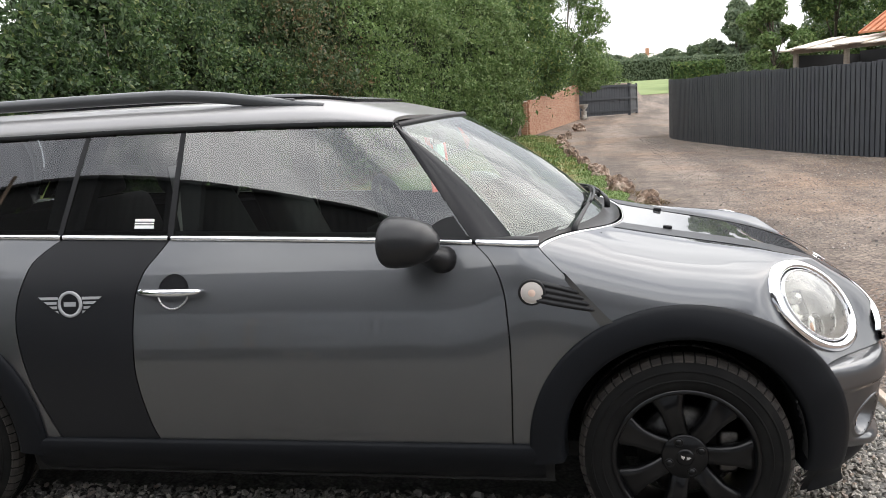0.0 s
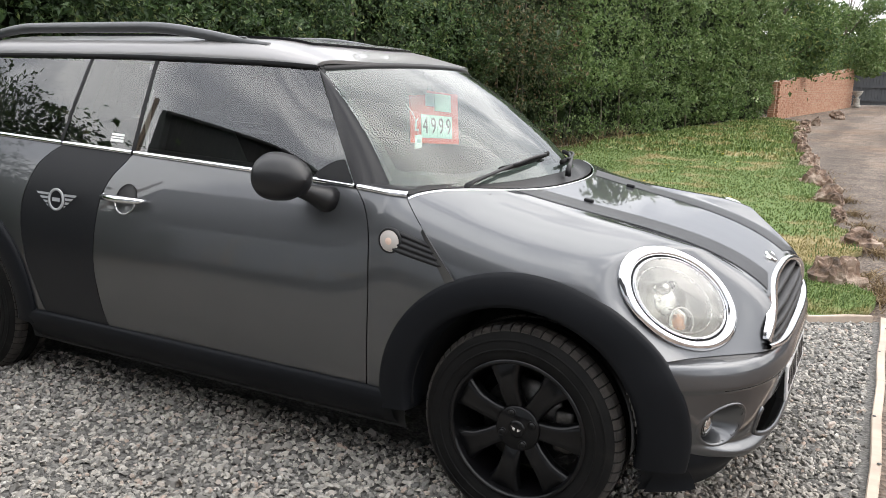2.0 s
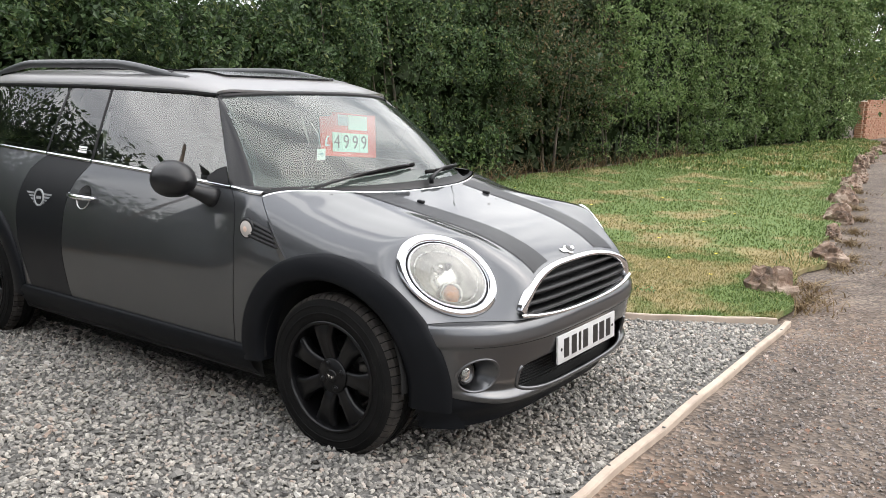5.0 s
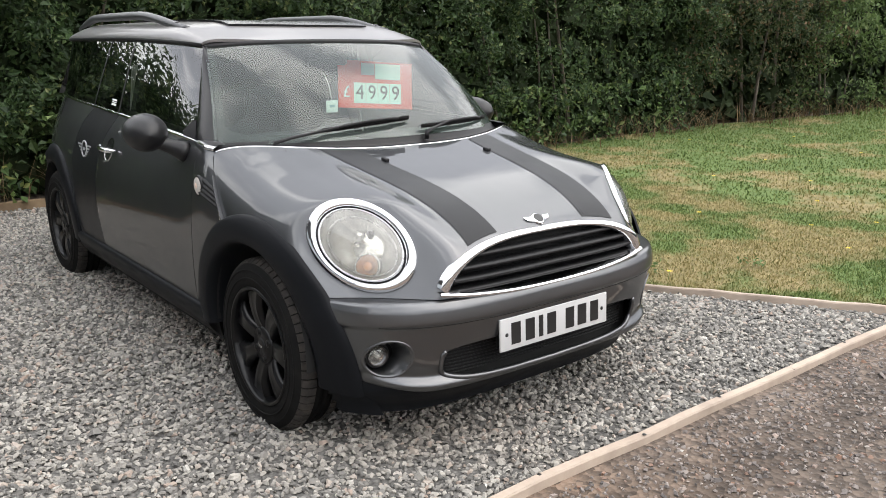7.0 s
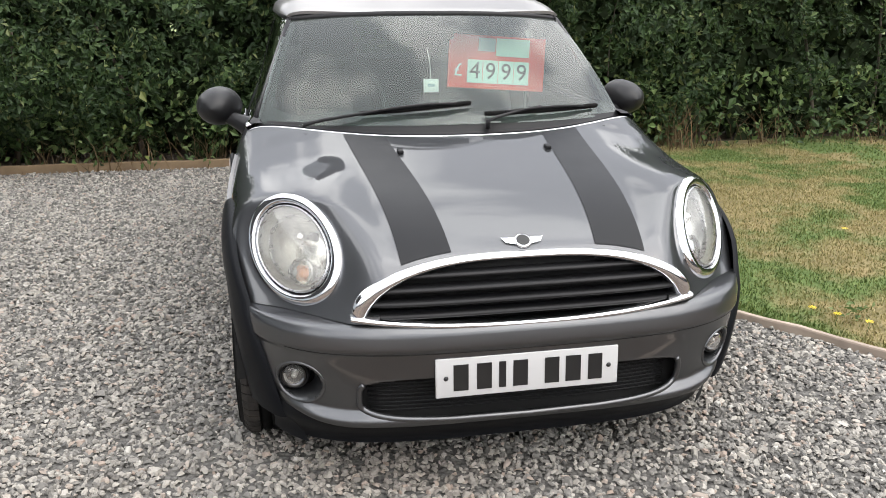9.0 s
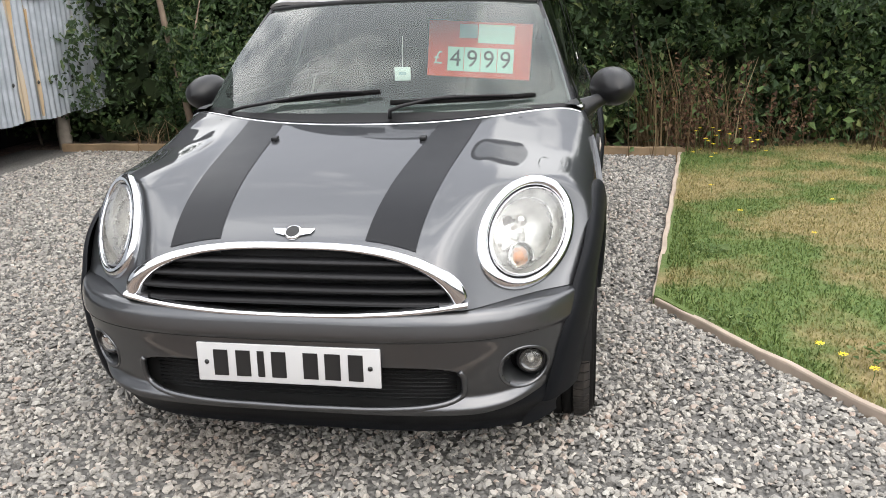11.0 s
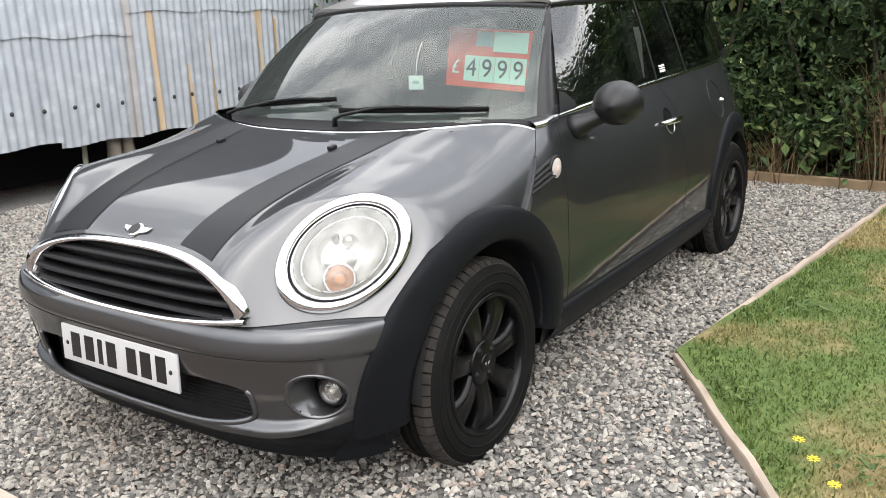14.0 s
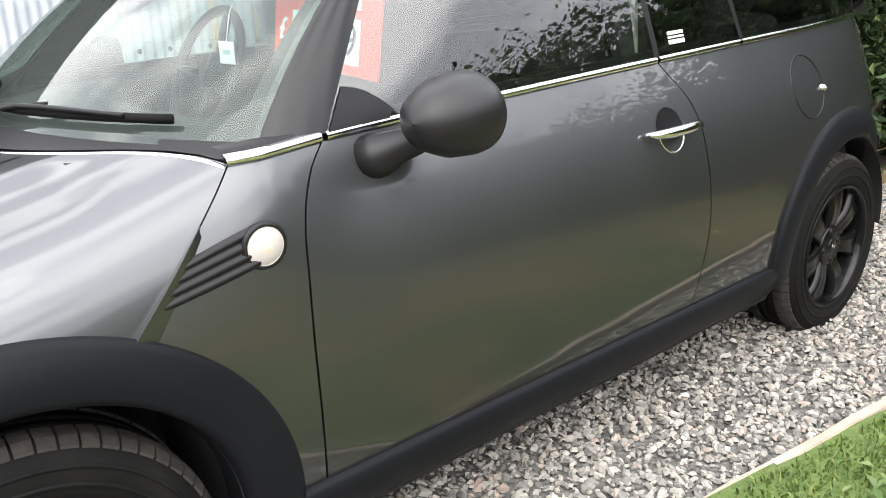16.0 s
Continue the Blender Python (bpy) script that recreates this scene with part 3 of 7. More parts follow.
def clear_of_arches(x, y, z):
    ok = np.ones(len(x), bool)
    for ax, az in ARCHES:
        ok &= (x - ax) ** 2 + (z - az) ** 2 > (ARCH_IN + 0.03) ** 2
        ok &= ~((np.abs(x - ax) < ARCH_IN + 0.03) & (z < az))
    return ok


def cowl_point(w):
    """The bonnet's rear edge from one side (w = 1) to the middle (w = 0)."""
    w = np.asarray(w, float)
    y = 0.742 * w
    x = 0.865 + 0.265 * (1 - np.abs(w) ** 2.6)
    return x, y


car = thing("car", "dark grey metallic estate car with black arches, parked on gravel", "car")


def mirrored(grid):
    return grid * np.array([1, -1, 1])


# bonnet: from its base outline in to the cowl
def bonnet_grid(a=0.0, b=1.0, cols=120, rows=46, lift=0.0):
    s = np.linspace(-1, 1, cols)
    w = np.sign(s) * np.abs(s)
    ang = (1 - np.abs(w)) * np.pi / 2
    bx = NOSE_X0 + 0.925 * np.sin(ang) ** (2 / NOSE_N)
    by = np.sign(w) * side_profile(Z0) * np.cos(ang) ** (2 / NOSE_N)
    bx = np.where(np.abs(w) > 0.999, 1.20, np.maximum(bx, 1.0))
    k0 = smooth(0.35, 1.0, np.abs(w)) 
    bx = bx + (1.20 - NOSE_X0) * k0 * np.clip(1 - (bx - NOSE_X0) / 0.9, 0, 1)
    by = np.sign(w) * half_low(bx, Z0)
    cx, cy = cowl_point(w)
    k = np.linspace(0, 1, rows) ** 1.9
    x = bx[None] + (cx - bx)[None] * k[:, None]
    y = by[None] + (cy - by)[None] * k[:, None]
    z = bonnet_z(x, y)
    # on the flanks the surface is steep: there take the height first and the width from it
    return np.stack([x, y, z + lift], -1)


def in_grille(y, z):
    top = 0.560 + 0.137 * np.clip(1 - (np.abs(y) / 0.475) ** 3.0, 0, 1) ** (1 / 2.0)
    low = 0.520 + 0.035 * (np.abs(y) / 0.475) ** 2.2
    return (z < top - 0.006) & (z > low + 0.003) & (np.abs(y) < 0.466)


LAMP_Y, LAMP_Z, LAMP_A, LAMP_B, LAMP_TILT = 0.618, 0.690, 0.118, 0.131, radians(6)


def lamp_curve(q, scale=1.0, side=1):
    u, v = LAMP_A * scale * np.cos(q), LAMP_B * scale * np.sin(q)
    y = LAMP_Y + u * math.cos(LAMP_TILT) - v * math.sin(LAMP_TILT)
    z = LAMP_Z + u * math.sin(LAMP_TILT) + v * math.cos(LAMP_TILT)
    return side * y, z


LAMP_FACE = (1.668, -0.94, -0.65)
LAMP_OUT = Vector((1.0, 0.94, 0.65)).normalized()


def lamp_x(y, z):
    """The flat face on which the headlamp sits, raked back and outwards."""
    return LAMP_FACE[0] + LAMP_FACE[1] * (np.abs(y) - LAMP_Y) + LAMP_FACE[2] * (np.asarray(z, float) - LAMP_Z)


def in_lamp(y, z, scale=0.9):
    dy, dz = np.abs(y) - LAMP_Y, z - LAMP_Z
    u = dy * math.cos(LAMP_TILT) + dz * math.sin(LAMP_TILT)
    v = -dy * math.sin(LAMP_TILT) + dz * math.cos(LAMP_TILT)
    return (u / LAMP_A) ** 2 + (v / LAMP_B) ** 2 < scale ** 2


# the bonnet's outer skin as columns from the nose's rim to the cowl, evenly spaced along each column
def bonnet_gap(p):
    x, y, z = p[..., 0], p[..., 1], p[..., 2]
    r = ((np.abs(y) / side_profile(Z0)) ** NOSE_N + (np.clip(x - NOSE_X0, 0, None) / 0.925) ** NOSE_N) ** (1 / NOSE_N)
    return r ** boxiness(x) + np.clip((z - Z0) / (crown(x) - Z0), 0, None) ** BOW - 1


def to_skin(p, steps=14):
    """Moves places onto the bonnet's surface."""
    e = 1e-4
    for _ in range(steps):
        g0 = bonnet_gap(p)
        gr = np.stack([(bonnet_gap(p + e * np.eye(3)[a]) - g0) / e for a in range(3)], -1)
        d = g0[..., None] * gr / ((gr ** 2).sum(-1, keepdims=True) + 1e-3)
        n = np.linalg.norm(d, axis=-1, keepdims=True)
        p = p - d * np.minimum(1, 0.01 / (n + 1e-9))
    return p


def spread_evenly(p, rows):
    d = np.concatenate([[0], np.cumsum(np.linalg.norm(np.diff(p, axis=0), axis=1))])
    t = np.linspace(0, d[-1], rows)
    return np.stack([np.interp(t, d, p[:, a]) for a in range(3)], -1)


def even_columns(cols, rows):
    g = bonnet_grid(cols=cols, rows=400)
    out = np.stack([spread_evenly(g[:, c], rows) for c in range(cols)], 1)
    zl = np.linspace(Z0 + 0.005, 0.915, 200)
    xl = shut_front(zl)
    line = spread_evenly(np.stack([xl, half_high(np.maximum(xl, 0.8), zl), zl], -1), rows)
    w = smooth(0.72, 1.0, np.abs(np.linspace(-1, 1, cols)))
    for c in range(cols):
        s = -1 if c < cols // 2 else 1
        edge = line * np.array([1, s, 1]) - out[:, 0 if s < 0 else -1] if c not in (0, cols - 1) else None
        if edge is not None:
            out[:, c] += edge * w[c]
    for c, s in ((0, -1), (cols - 1, 1)):
        out[:, c] = line * np.array([1, s, 1])
    out[1:] = to_skin(out[1:])
    return out


def shut_front(z):
    """Where the bonnet's side shut line runs."""
    return 1.070 - (z - 0.70) * 0.98


skin = even_columns(181, 64)
lowest = skin[:1].copy()
lowest[..., 2] -= 0.022
skin = np.concatenate([lowest, skin])
# a shallow trough on each shoulder, between the raised middle and the wing
trough = smooth(0.46, 0.57, np.abs(skin[..., 1])) * smooth(0.74, 0.64, np.abs(skin[..., 1])) * smooth(1.0, 1.10, skin[..., 0]) * smooth(1.52, 1.28, skin[..., 0])
skin[..., 2] -= 0.008 * trough
# the skin swells to meet each headlamp
dy_, dz_ = np.abs(skin[..., 1]) - LAMP_Y, skin[..., 2] - LAMP_Z
dz_ = np.where(dz_ > 0, dz_ * 0.80, dz_)
away = np.sqrt(((dy_ * math.cos(LAMP_TILT) + dz_ * math.sin(LAMP_TILT)) / LAMP_A) ** 2 + ((dz_ * math.cos(LAMP_TILT) - dy_ * math.sin(LAMP_TILT)) / LAMP_B) ** 2)
swell = (1 - smooth(1.08, 2.2, away)) * smooth(1.22, 1.46, skin[..., 0])
skin[..., 0] += swell * np.clip(lamp_x(skin[..., 1], skin[..., 2]) - 0.004 - skin[..., 0], -0.15, 0.12)


def bonnet_keep(x, y, z):
    ok = clear_of_arches(x, y, z) | (np.abs(y) < 0.6)
    ok &= ~((x > 1.7) & in_grille(y, z))
    ok &= ~((x > 1.3) & in_lamp(y, z))
    return ok


bonnet = sheet("bonnet", skin, PAINT, car, "grey metallic clamshell bonnet", 0.012, keep=bonnet_keep)


def on_bonnet(x, y, lift=0.0):
    z = bonnet_z(np.asarray(x, float), np.asarray(y, float))
    e = 0.004
    dx = (bonnet_z(x + e, y) - z) / e
    dy = (bonnet_z(x, y + e) - z) / e
    nrm = np.stack([-dx, -dy, np.ones_like(dx)], -1)
    nrm /= np.linalg.norm(nrm, axis=-1, keepdims=True)
    return np.stack([x, y, z], -1) + nrm * lift


for sgn in (1, -1):
    u = np.linspace(0, 1, 50)[:, None]
    v = np.linspace(0, 1, 8)[None]
    y_in, y_out = 0.205 + 0.075 * (1 - u), 0.345 + 0.075 * (1 - u)
    yy = sgn * (y_in + (y_out - y_in) * v)
    x_back = cowl_point(np.abs(yy) / 0.742)[0] + 0.012
    x_front = front_x(yy, 0.560 + 0.137 * np.clip(1 - (np.abs(yy) / 0.475) ** 3.0, 0, 1) ** 0.5 + 0.012) - 0.004
    xx = x_back + (x_front - x_back) * u
    sheet("stripe", on_bonnet(xx, yy, 0.0018), VINYL, bonnet, "black bonnet stripe")
    wx, wy = 1.275, sgn * 0.252
    nozzle = boxy("washer_jet", (0.03, 0.02, 0.014), BLACK, bonnet, (wx, wy, float(bonnet_z(wx, wy)) + 0.005), (0, 8, 0), 0.004)

# sides
door_front = spline([0.28, 0.58, 0.76, 0.82, 0.88, 0.927], [0.765, 0.772, 0.762, 0.748, 0.715, 0.665])
door_rear = spline([0.28, 0.38, 0.58, 0.78, 0.86, 0.93, 0.98], [-0.385, -0.425, -0.458, -0.452, -0.43, -0.375, -0.335])
club_rear = spline([0.28, 0.38, 0.55, 0.74, 0.89, 0.94, 0.98], [-0.745, -0.79, -0.855, -0.885, -0.85, -0.80, -0.735])
SILL_Z = 0.316


def side_panel(name, xa, xb, sgn, mat, label="", cols=40, rows=36, gap=0.0022, keep=None, parent=None, out=0.0, zlow=SILL_Z):
    v = np.linspace(0, 1, rows)[:, None]
    z = np.repeat(v, cols, 1)
    u = np.linspace(0, 1, cols)[None]
    x = np.zeros((rows, cols))
    zz = zlow + z * 0.6
    for _ in range(6):
        x = (xa(zz) - gap) + ((xb(zz) + gap) - (xa(zz) - gap)) * u
        zz = zlow + z * (belt_z(np.clip(x, -1.75, 0.86)) - zlow)
    y = half(x, zz) + out
    g = np.stack([x, sgn * y, zz], -1)
    return sheet(name, g, mat, parent or car, label, 0.016, keep=keep)


quarter_end = lambda z: -1.90 + 0 * z
for sgn in (-1, 1):
    scuttle = side_panel("scuttle_panel", lambda z: np.minimum(shut_front(z), 1.30) - 0.001, lambda z: door_front(z), sgn, PAINT, keep=clear_of_arches)
    door = side_panel("door", lambda z: door_front(z), lambda z: door_rear(z), sgn, PAINT, cols=60)
    if sgn < 0:
        club = side_panel("club_door", lambda z: door_rear(z), lambda z: club_rear(z), sgn, VINYL, "satin black rear-hinged half door", keep=clear_of_arches)
        quarter = side_panel("rear_quarter_panel", lambda z: club_rear(z), quarter_end, sgn, PAINT, cols=70, keep=clear_of_arches)
    else:
        quarter = side_panel("rear_quarter_panel", lambda z: door_rear(z), quarter_end, sgn, PAINT, cols=90, keep=clear_of_arches)
    # dark lining behind the gaps
    zz = np.linspace(0.18, 0.92, 24)[:, None]
    xx = np.linspace(1.05, -1.85, 90)[None]
    sheet("inner_panel", np.stack([xx + 0 * zz, sgn * (half(xx, zz) - 0.022), zz + 0 * xx], -1), DARK, car, keep=clear_of_arches)

    # rear quarter closes round to the tail
    t = np.linspace(0, 1, 24)[None]
    zz = np.linspace(0.30, 1.03, 26)[:, None]
    y0 = half_low(np.full_like(zz, -1.90), zz)
    yy = y0 * (1 - t)
    xx = -0.95 - 1.03 * np.clip(1 - (yy / side_profile(zz)) ** 3, 0, 1) ** (1 / 3)
    sheet("tail_panel", np.stack([xx, sgn * yy, zz + 0 * t], -1), PAINT, car, thick=0.01)

    # wheel arch cladding
    for i, (ax, az) in enumerate(ARCHES):
        fore = i == 0
        a0, a1 = (radians(-13), radians(187)) if fore else (radians(2), radians(187))
        q = np.linspace(a0, a1, 72)[None]
        if not fore:
            q = np.pi - q
        # profile: radius, proud
        rr = np.array([0.340, 0.346, 0.352, 0.366, 0.405, 0.438, 0.449, ARCH_OUT, ARCH_OUT])[:, None]
        pr = np.array([-0.075, -0.008, 0.014, 0.021, 0.021, 0.017, 0.012, 0.006, -0.004])[:, None]
        x = ax + rr * np.cos(q)
        z = az + rr * (1 - 0.045 * np.clip(np.sin(q), 0, 1)) * np.sin(q)
        if fore:
            x = x + np.where(np.cos(q) > 0, 0.03 * np.cos(q) * (rr - 0.34) / 0.11, 0)
        base = half(np.clip(x, -1.86, 1.80), np.clip(z, 0.17, 2))
        # the edge flares so that the tyre stays under it
        need = np.where(rr < 0.42, 0.818, 0.0) - 0.25 * smooth(1.36, 1.66, np.abs(x))
        y = np.maximum(base + pr, np.where(pr > 0, need + pr - 0.012, 0) - 0.06 * smooth(0.40, 0.452, rr))
        sheet("arch_cladding", np.stack([x, sgn * y, z], -1), CLAD, car, "black plastic wheel arch trim")
        # wheel well
        qq = np.linspace(radians(-5), radians(185), 40)[None]
        yy = np.linspace(0.80, 0.45, 5)[:, None]
        sheet("wheel_well", np.stack([ax + 0.345 * np.cos(qq) + 0 * yy, sgn * yy + 0 * qq, az + 0.335 * np.sin(qq) + 0 * yy], -1), DARK, car)
        t = np.linspace(0.0, 0.345, 6)[:, None]
        sheet("wheel_well_wall", np.stack([ax + t * np.cos(qq), sgn * (0.45 + 0 * t * qq), az + t * np.sin(qq)], -1), DARK, car)

    # sill
    xx = np.linspace(0.86, -0.86, 50)[None]
    zs = np.array([0.318, 0.316, 0.306, 0.285, 0.255, 0.22, 0.19, 0.175, 0.165])[:, None]
    ps = np.array([-0.01, 0.008, 0.014, 0.014, 0.004, -0.016, -0.045, -0.09, -0.16])[:, None]
    sheet("sill", np.stack([xx + 0 * zs, sgn * (half(xx, 0.33 + 0 * zs) + ps), zs + 0 * xx], -1), CLAD, car, "black plastic sill")

    # belt trim, chrome, in three pieces with dark joints
    for x1, x0 in ((0.862, 0.672), (0.660, -0.340), (-0.352, -0.738), (-0.748, -1.60)):
        xs = np.linspace(x1, x0, 26)
        zb = belt_z(xs)
        yb = half(xs, zb)
        ring = []
        for dy, dz in ((-0.012, 0.017), (-0.002, 0.016), (0.006, 0.011), (0.007, 0.004), (0.003, -0.002), (-0.01, -0.003)):
            ring.append(np.stack([xs, sgn * (yb + dy), zb + dz], -1))
        sheet("belt_trim", np.array(ring), CHROME, car, "chrome belt strip")
    xs = np.linspace(0.86, -1.66, 60)
    sheet("belt_seal", np.array([np.stack([xs, sgn * (half(xs, belt_z(xs)) + d), belt_z(xs) + h], -1) for d, h in ((-0.02, -0.01), (-0.006, 0.008), (-0.014, 0.022), (-0.05, 0.024))]), BLACK, car)

# chrome along the cowl
w = np.linspace(-1, 1, 80)
cx, cy = cowl_point(w)
cz = bonnet_z(cx, cy)
ring = [np.stack([cx + a, cy * (1 + 0.004 * (a > 0)), np.minimum(cz, 0.99) + h], -1) for a, h in ((0.002, -0.004), (0.002, 0.000), (0.0, 0.002), (-0.003, 0.0025), (-0.005, 0.0))]
sheet("cowl_trim", np.array(ring), CHROME, car, "chrome strip along the bonnet's rear edge")


# greenhouse
roof_edge_y = spline([-1.75, -1.45, -0.6, 0.2, 0.42, 0.55], [0.535, 0.575, 0.602, 0.588, 0.557, 0.52])
roof_edge_z = spline([-1.75, -1.45, -0.6, 0.2, 0.45], [1.312, 1.324, 1.326, 1.312, 1.298])


def side_glass_point(x_low, x_high, k, sgn):
    """Between the belt (k = 0) and the roof's edge (k = 1)."""
    x = x_low + (x_high - x_low) * k
    zl, yl = belt_z(np.clip(x_low, -1.75, 0.86)) + 0.012, half(x_low, belt_z(np.clip(x_low, -1.75, 0.86))) + 0.001
    zh, yh = roof_edge_z(np.clip(x_high, -1.75, 0.45)), roof_edge_y(np.clip(x_high, -1.75, 0.5))
    bow = 0.003 * 4 * k * (1 - k)
    return np.stack([x, sgn * (yl + (yh - yl) * k + bow), zl + (zh - zl) * k], -1)


def pane(name, low0, low1, high0, high1, sgn, mat, label="", inset=0.0, lo=0.0, hi=1.0, thick=0.0):
    u, k = np.linspace(0, 1, 16)[None], np.linspace(lo, hi, 12)[:, None]
    g = side_glass_point(low0 + (low1 - low0) * u + 0 * k, high0 + (high1 - high0) * u + 0 * k, k + 0 * u, sgn)
    g[..., 1] -= sgn * inset
    ob = sheet(name, g, mat, car, label, thick)
    if mat in (GLASS_S, GLASS_R, GLASS_F):
        ob.visible_shadow = False
    return ob


for sgn in (-1, 1):
    pane("door_glass", 0.66, -0.335, 0.395, -0.300, sgn, GLASS_S, "tinted door glass")
    pane("club_glass", -0.352, -0.742, -0.314, -0.645, sgn, GLASS_R, "dark side glass")
    pane("rear_side_glass", -0.756, -1.61, -0.660, -1.44, sgn, GLASS_R, "dark rear side glass")
    pane("pillar_seal", -0.333, -0.354, -0.298, -0.316, sgn, BLACK, inset=-0.001, thick=0.01)
    pane("pillar_seal", -0.740, -0.758, -0.643, -0.662, sgn, BLACK, inset=-0.001, thick=0.01)
    pane("inner_pillar", -0.27, -0.40, -0.25, -0.37, sgn, CABIN, inset=0.05, thick=0.03)
    pane("inner_pillar", -0.70, -0.84, -0.60, -0.76, sgn, CABIN, inset=0.05, thick=0.03)
    pane("rear_pillar", -1.61, -1.72, -1.44, -1.53, sgn, SATIN, "black rear pillar", thick=0.02)
    # slim frosted mark in the corner of the glass
    xm = np.linspace(-0.405, -0.475, 4)[None]
    for k0, k1 in ((0.075, 0.105), (0.115, 0.13), (0.14, 0.165)):
        k = np.linspace(k0, k1, 3)[:, None]
        g = side_glass_point(xm + 0 * k, xm + 0.03 + 0 * k, k + 0 * xm, sgn)
        g[..., 1] += sgn * 0.0015
        sheet("glass_mark", g, WHITE, car, "pale printed mark")

# roof
WIND_TOP = lambda w: 0.525 - 0.125 * np.abs(w) ** 2.2          # x of the header along the width
u = np.linspace(0, 1, 60)[:, None]
w = (np.sin(np.linspace(-1, 1, 81) * np.pi / 2))[None]
x_tail = -1.635 + 0.075 * np.abs(w) ** 3
x = WIND_TOP(w) + (x_tail - WIND_TOP(w)) * u
ye = roof_edge_y(np.clip(x, -1.75, 0.55)) + 0.012
ze = roof_edge_z(np.clip(x, -1.75, 0.45))
dome = 0.072 * smooth(0.62, 0.05, x) * smooth(-1.85, -1.2, x) + 0.012
z = ze + dome * np.clip(1 - np.abs(w) ** 7, 0, 1) ** 0.45
roof = sheet("roof", np.stack([x, ye * w, z], -1), PAINT_ROOF, car, "silver-grey roof", 0.012)
# drip edge under the roof
for sgn in (-1, 1):
    xs = np.linspace(0.40, -1.56, 50)
    rim = [np.stack([xs, sgn * (roof_edge_y(np.clip(xs, -1.75, 0.55)) + d), roof_edge_z(np.clip(xs, -1.75, 0.45)) + h], -1) for d, h in ((0.013, 0.004), (0.016, -0.004), (0.012, -0.012), (-0.03, -0.012))]
    sheet("drip_rail", np.array(rim), BLACK, car)
    # roof rail: a bar that rises from the roof, runs level and dips again
    px = np.linspace(0.16, -1.54, 60)
    up = smooth(0.20, -0.42, px) ** 0.8 * smooth(-1.58, -1.10, px) ** 0.8
    ry = roof_edge_y(np.clip(px, -1.75, 0.55)) - 0.058
    top = [(a, sgn * b, c) for a, b, c in zip(px, ry, roof_edge_z(np.clip(px, -1.75, 0.45)) + 0.052 + 0.056 * up)]
    rail = part("roof_rail", tube_data("roof_rail", top, [0.013 + 0.010 * float(r) ** 0.5 for r in up], RAIL, 12, 0.9), car, "satin black roof rail")
    for fx, ln in ((0.0, 0.16), (-1.40, 0.16)):
        fy, fz = float(roof_edge_y(fx)) - 0.058, float(roof_edge_z(fx))
        boxy("rail_foot", (ln, 0.020, 0.05), SATIN, rail, (fx, sgn * fy, fz + 0.058), (0, 0, 0), 0.008, "", 0.8)
# sunroof glass
xx, ww = np.linspace(0.22, -1.05, 24)[:, None], np.linspace(-0.62, 0.62, 18)[None]
ze = roof_edge_z(np.clip(xx, -1.75, 0.45)) + (0.072 * smooth(0.62, 0.05, xx) * smooth(-1.85, -1.2, xx) + 0.012) * (1 - np.abs(ww) ** 7) ** 0.45
sunroof = sheet("sunroof", np.stack([xx + 0 * ww, roof_edge_y(np.clip(xx, -1.75, 0.5)) * ww, ze + 0.004], -1), SATIN, car, "dark glass sunroof panel", 0.006, offset=1.0)

# windscreen and its surround
def screen_point(k, w):
    """k from the cowl (0) to the header (1), w from -1 to 1 across."""
    bx, by = 0.79 + 0.265 * (1 - np.abs(w) ** 2.4), 0.712 * w
    bz = 0.927 + 0.012 * (1 - w * w)
    tx, ty = WIND_TOP(w) + 0.0, (roof_edge_y(0.40) + 0.004) * w
    tz = 1.292 + 0.022 * (1 - np.abs(w) ** 2.5)
    bow = 0.03 * 4 * k * (1 - k)
    return np.stack([bx + (tx - bx) * k + bow * 0.6, by + (ty - by) * k, bz + (tz - bz) * k + bow * 0.6], -1)


k, w = np.linspace(0, 1, 24)[:, None], np.linspace(-1, 1, 41)[None]
screen = sheet("windscreen", screen_point(k + 0 * w, w + 0 * k), GLASS_F, car, "clear windscreen")
screen.visible_shadow = False
# black printed border inside the screen
def border(name, k0, k1, w0, w1):
    k, w = np.linspace(k0, k1, 12)[:, None], np.linspace(w0, w1, 30)[None]
    g = screen_point(k + 0 * w, w + 0 * k)
    g[..., 0] -= 0.006
    g[..., 2] -= 0.006
    return sheet(name, g, BLACK, screen, "black printed border")


border("screen_border", 0.0, 0.075, -1, 1)
border("screen_border", 0.965, 1.0, -1, 1)
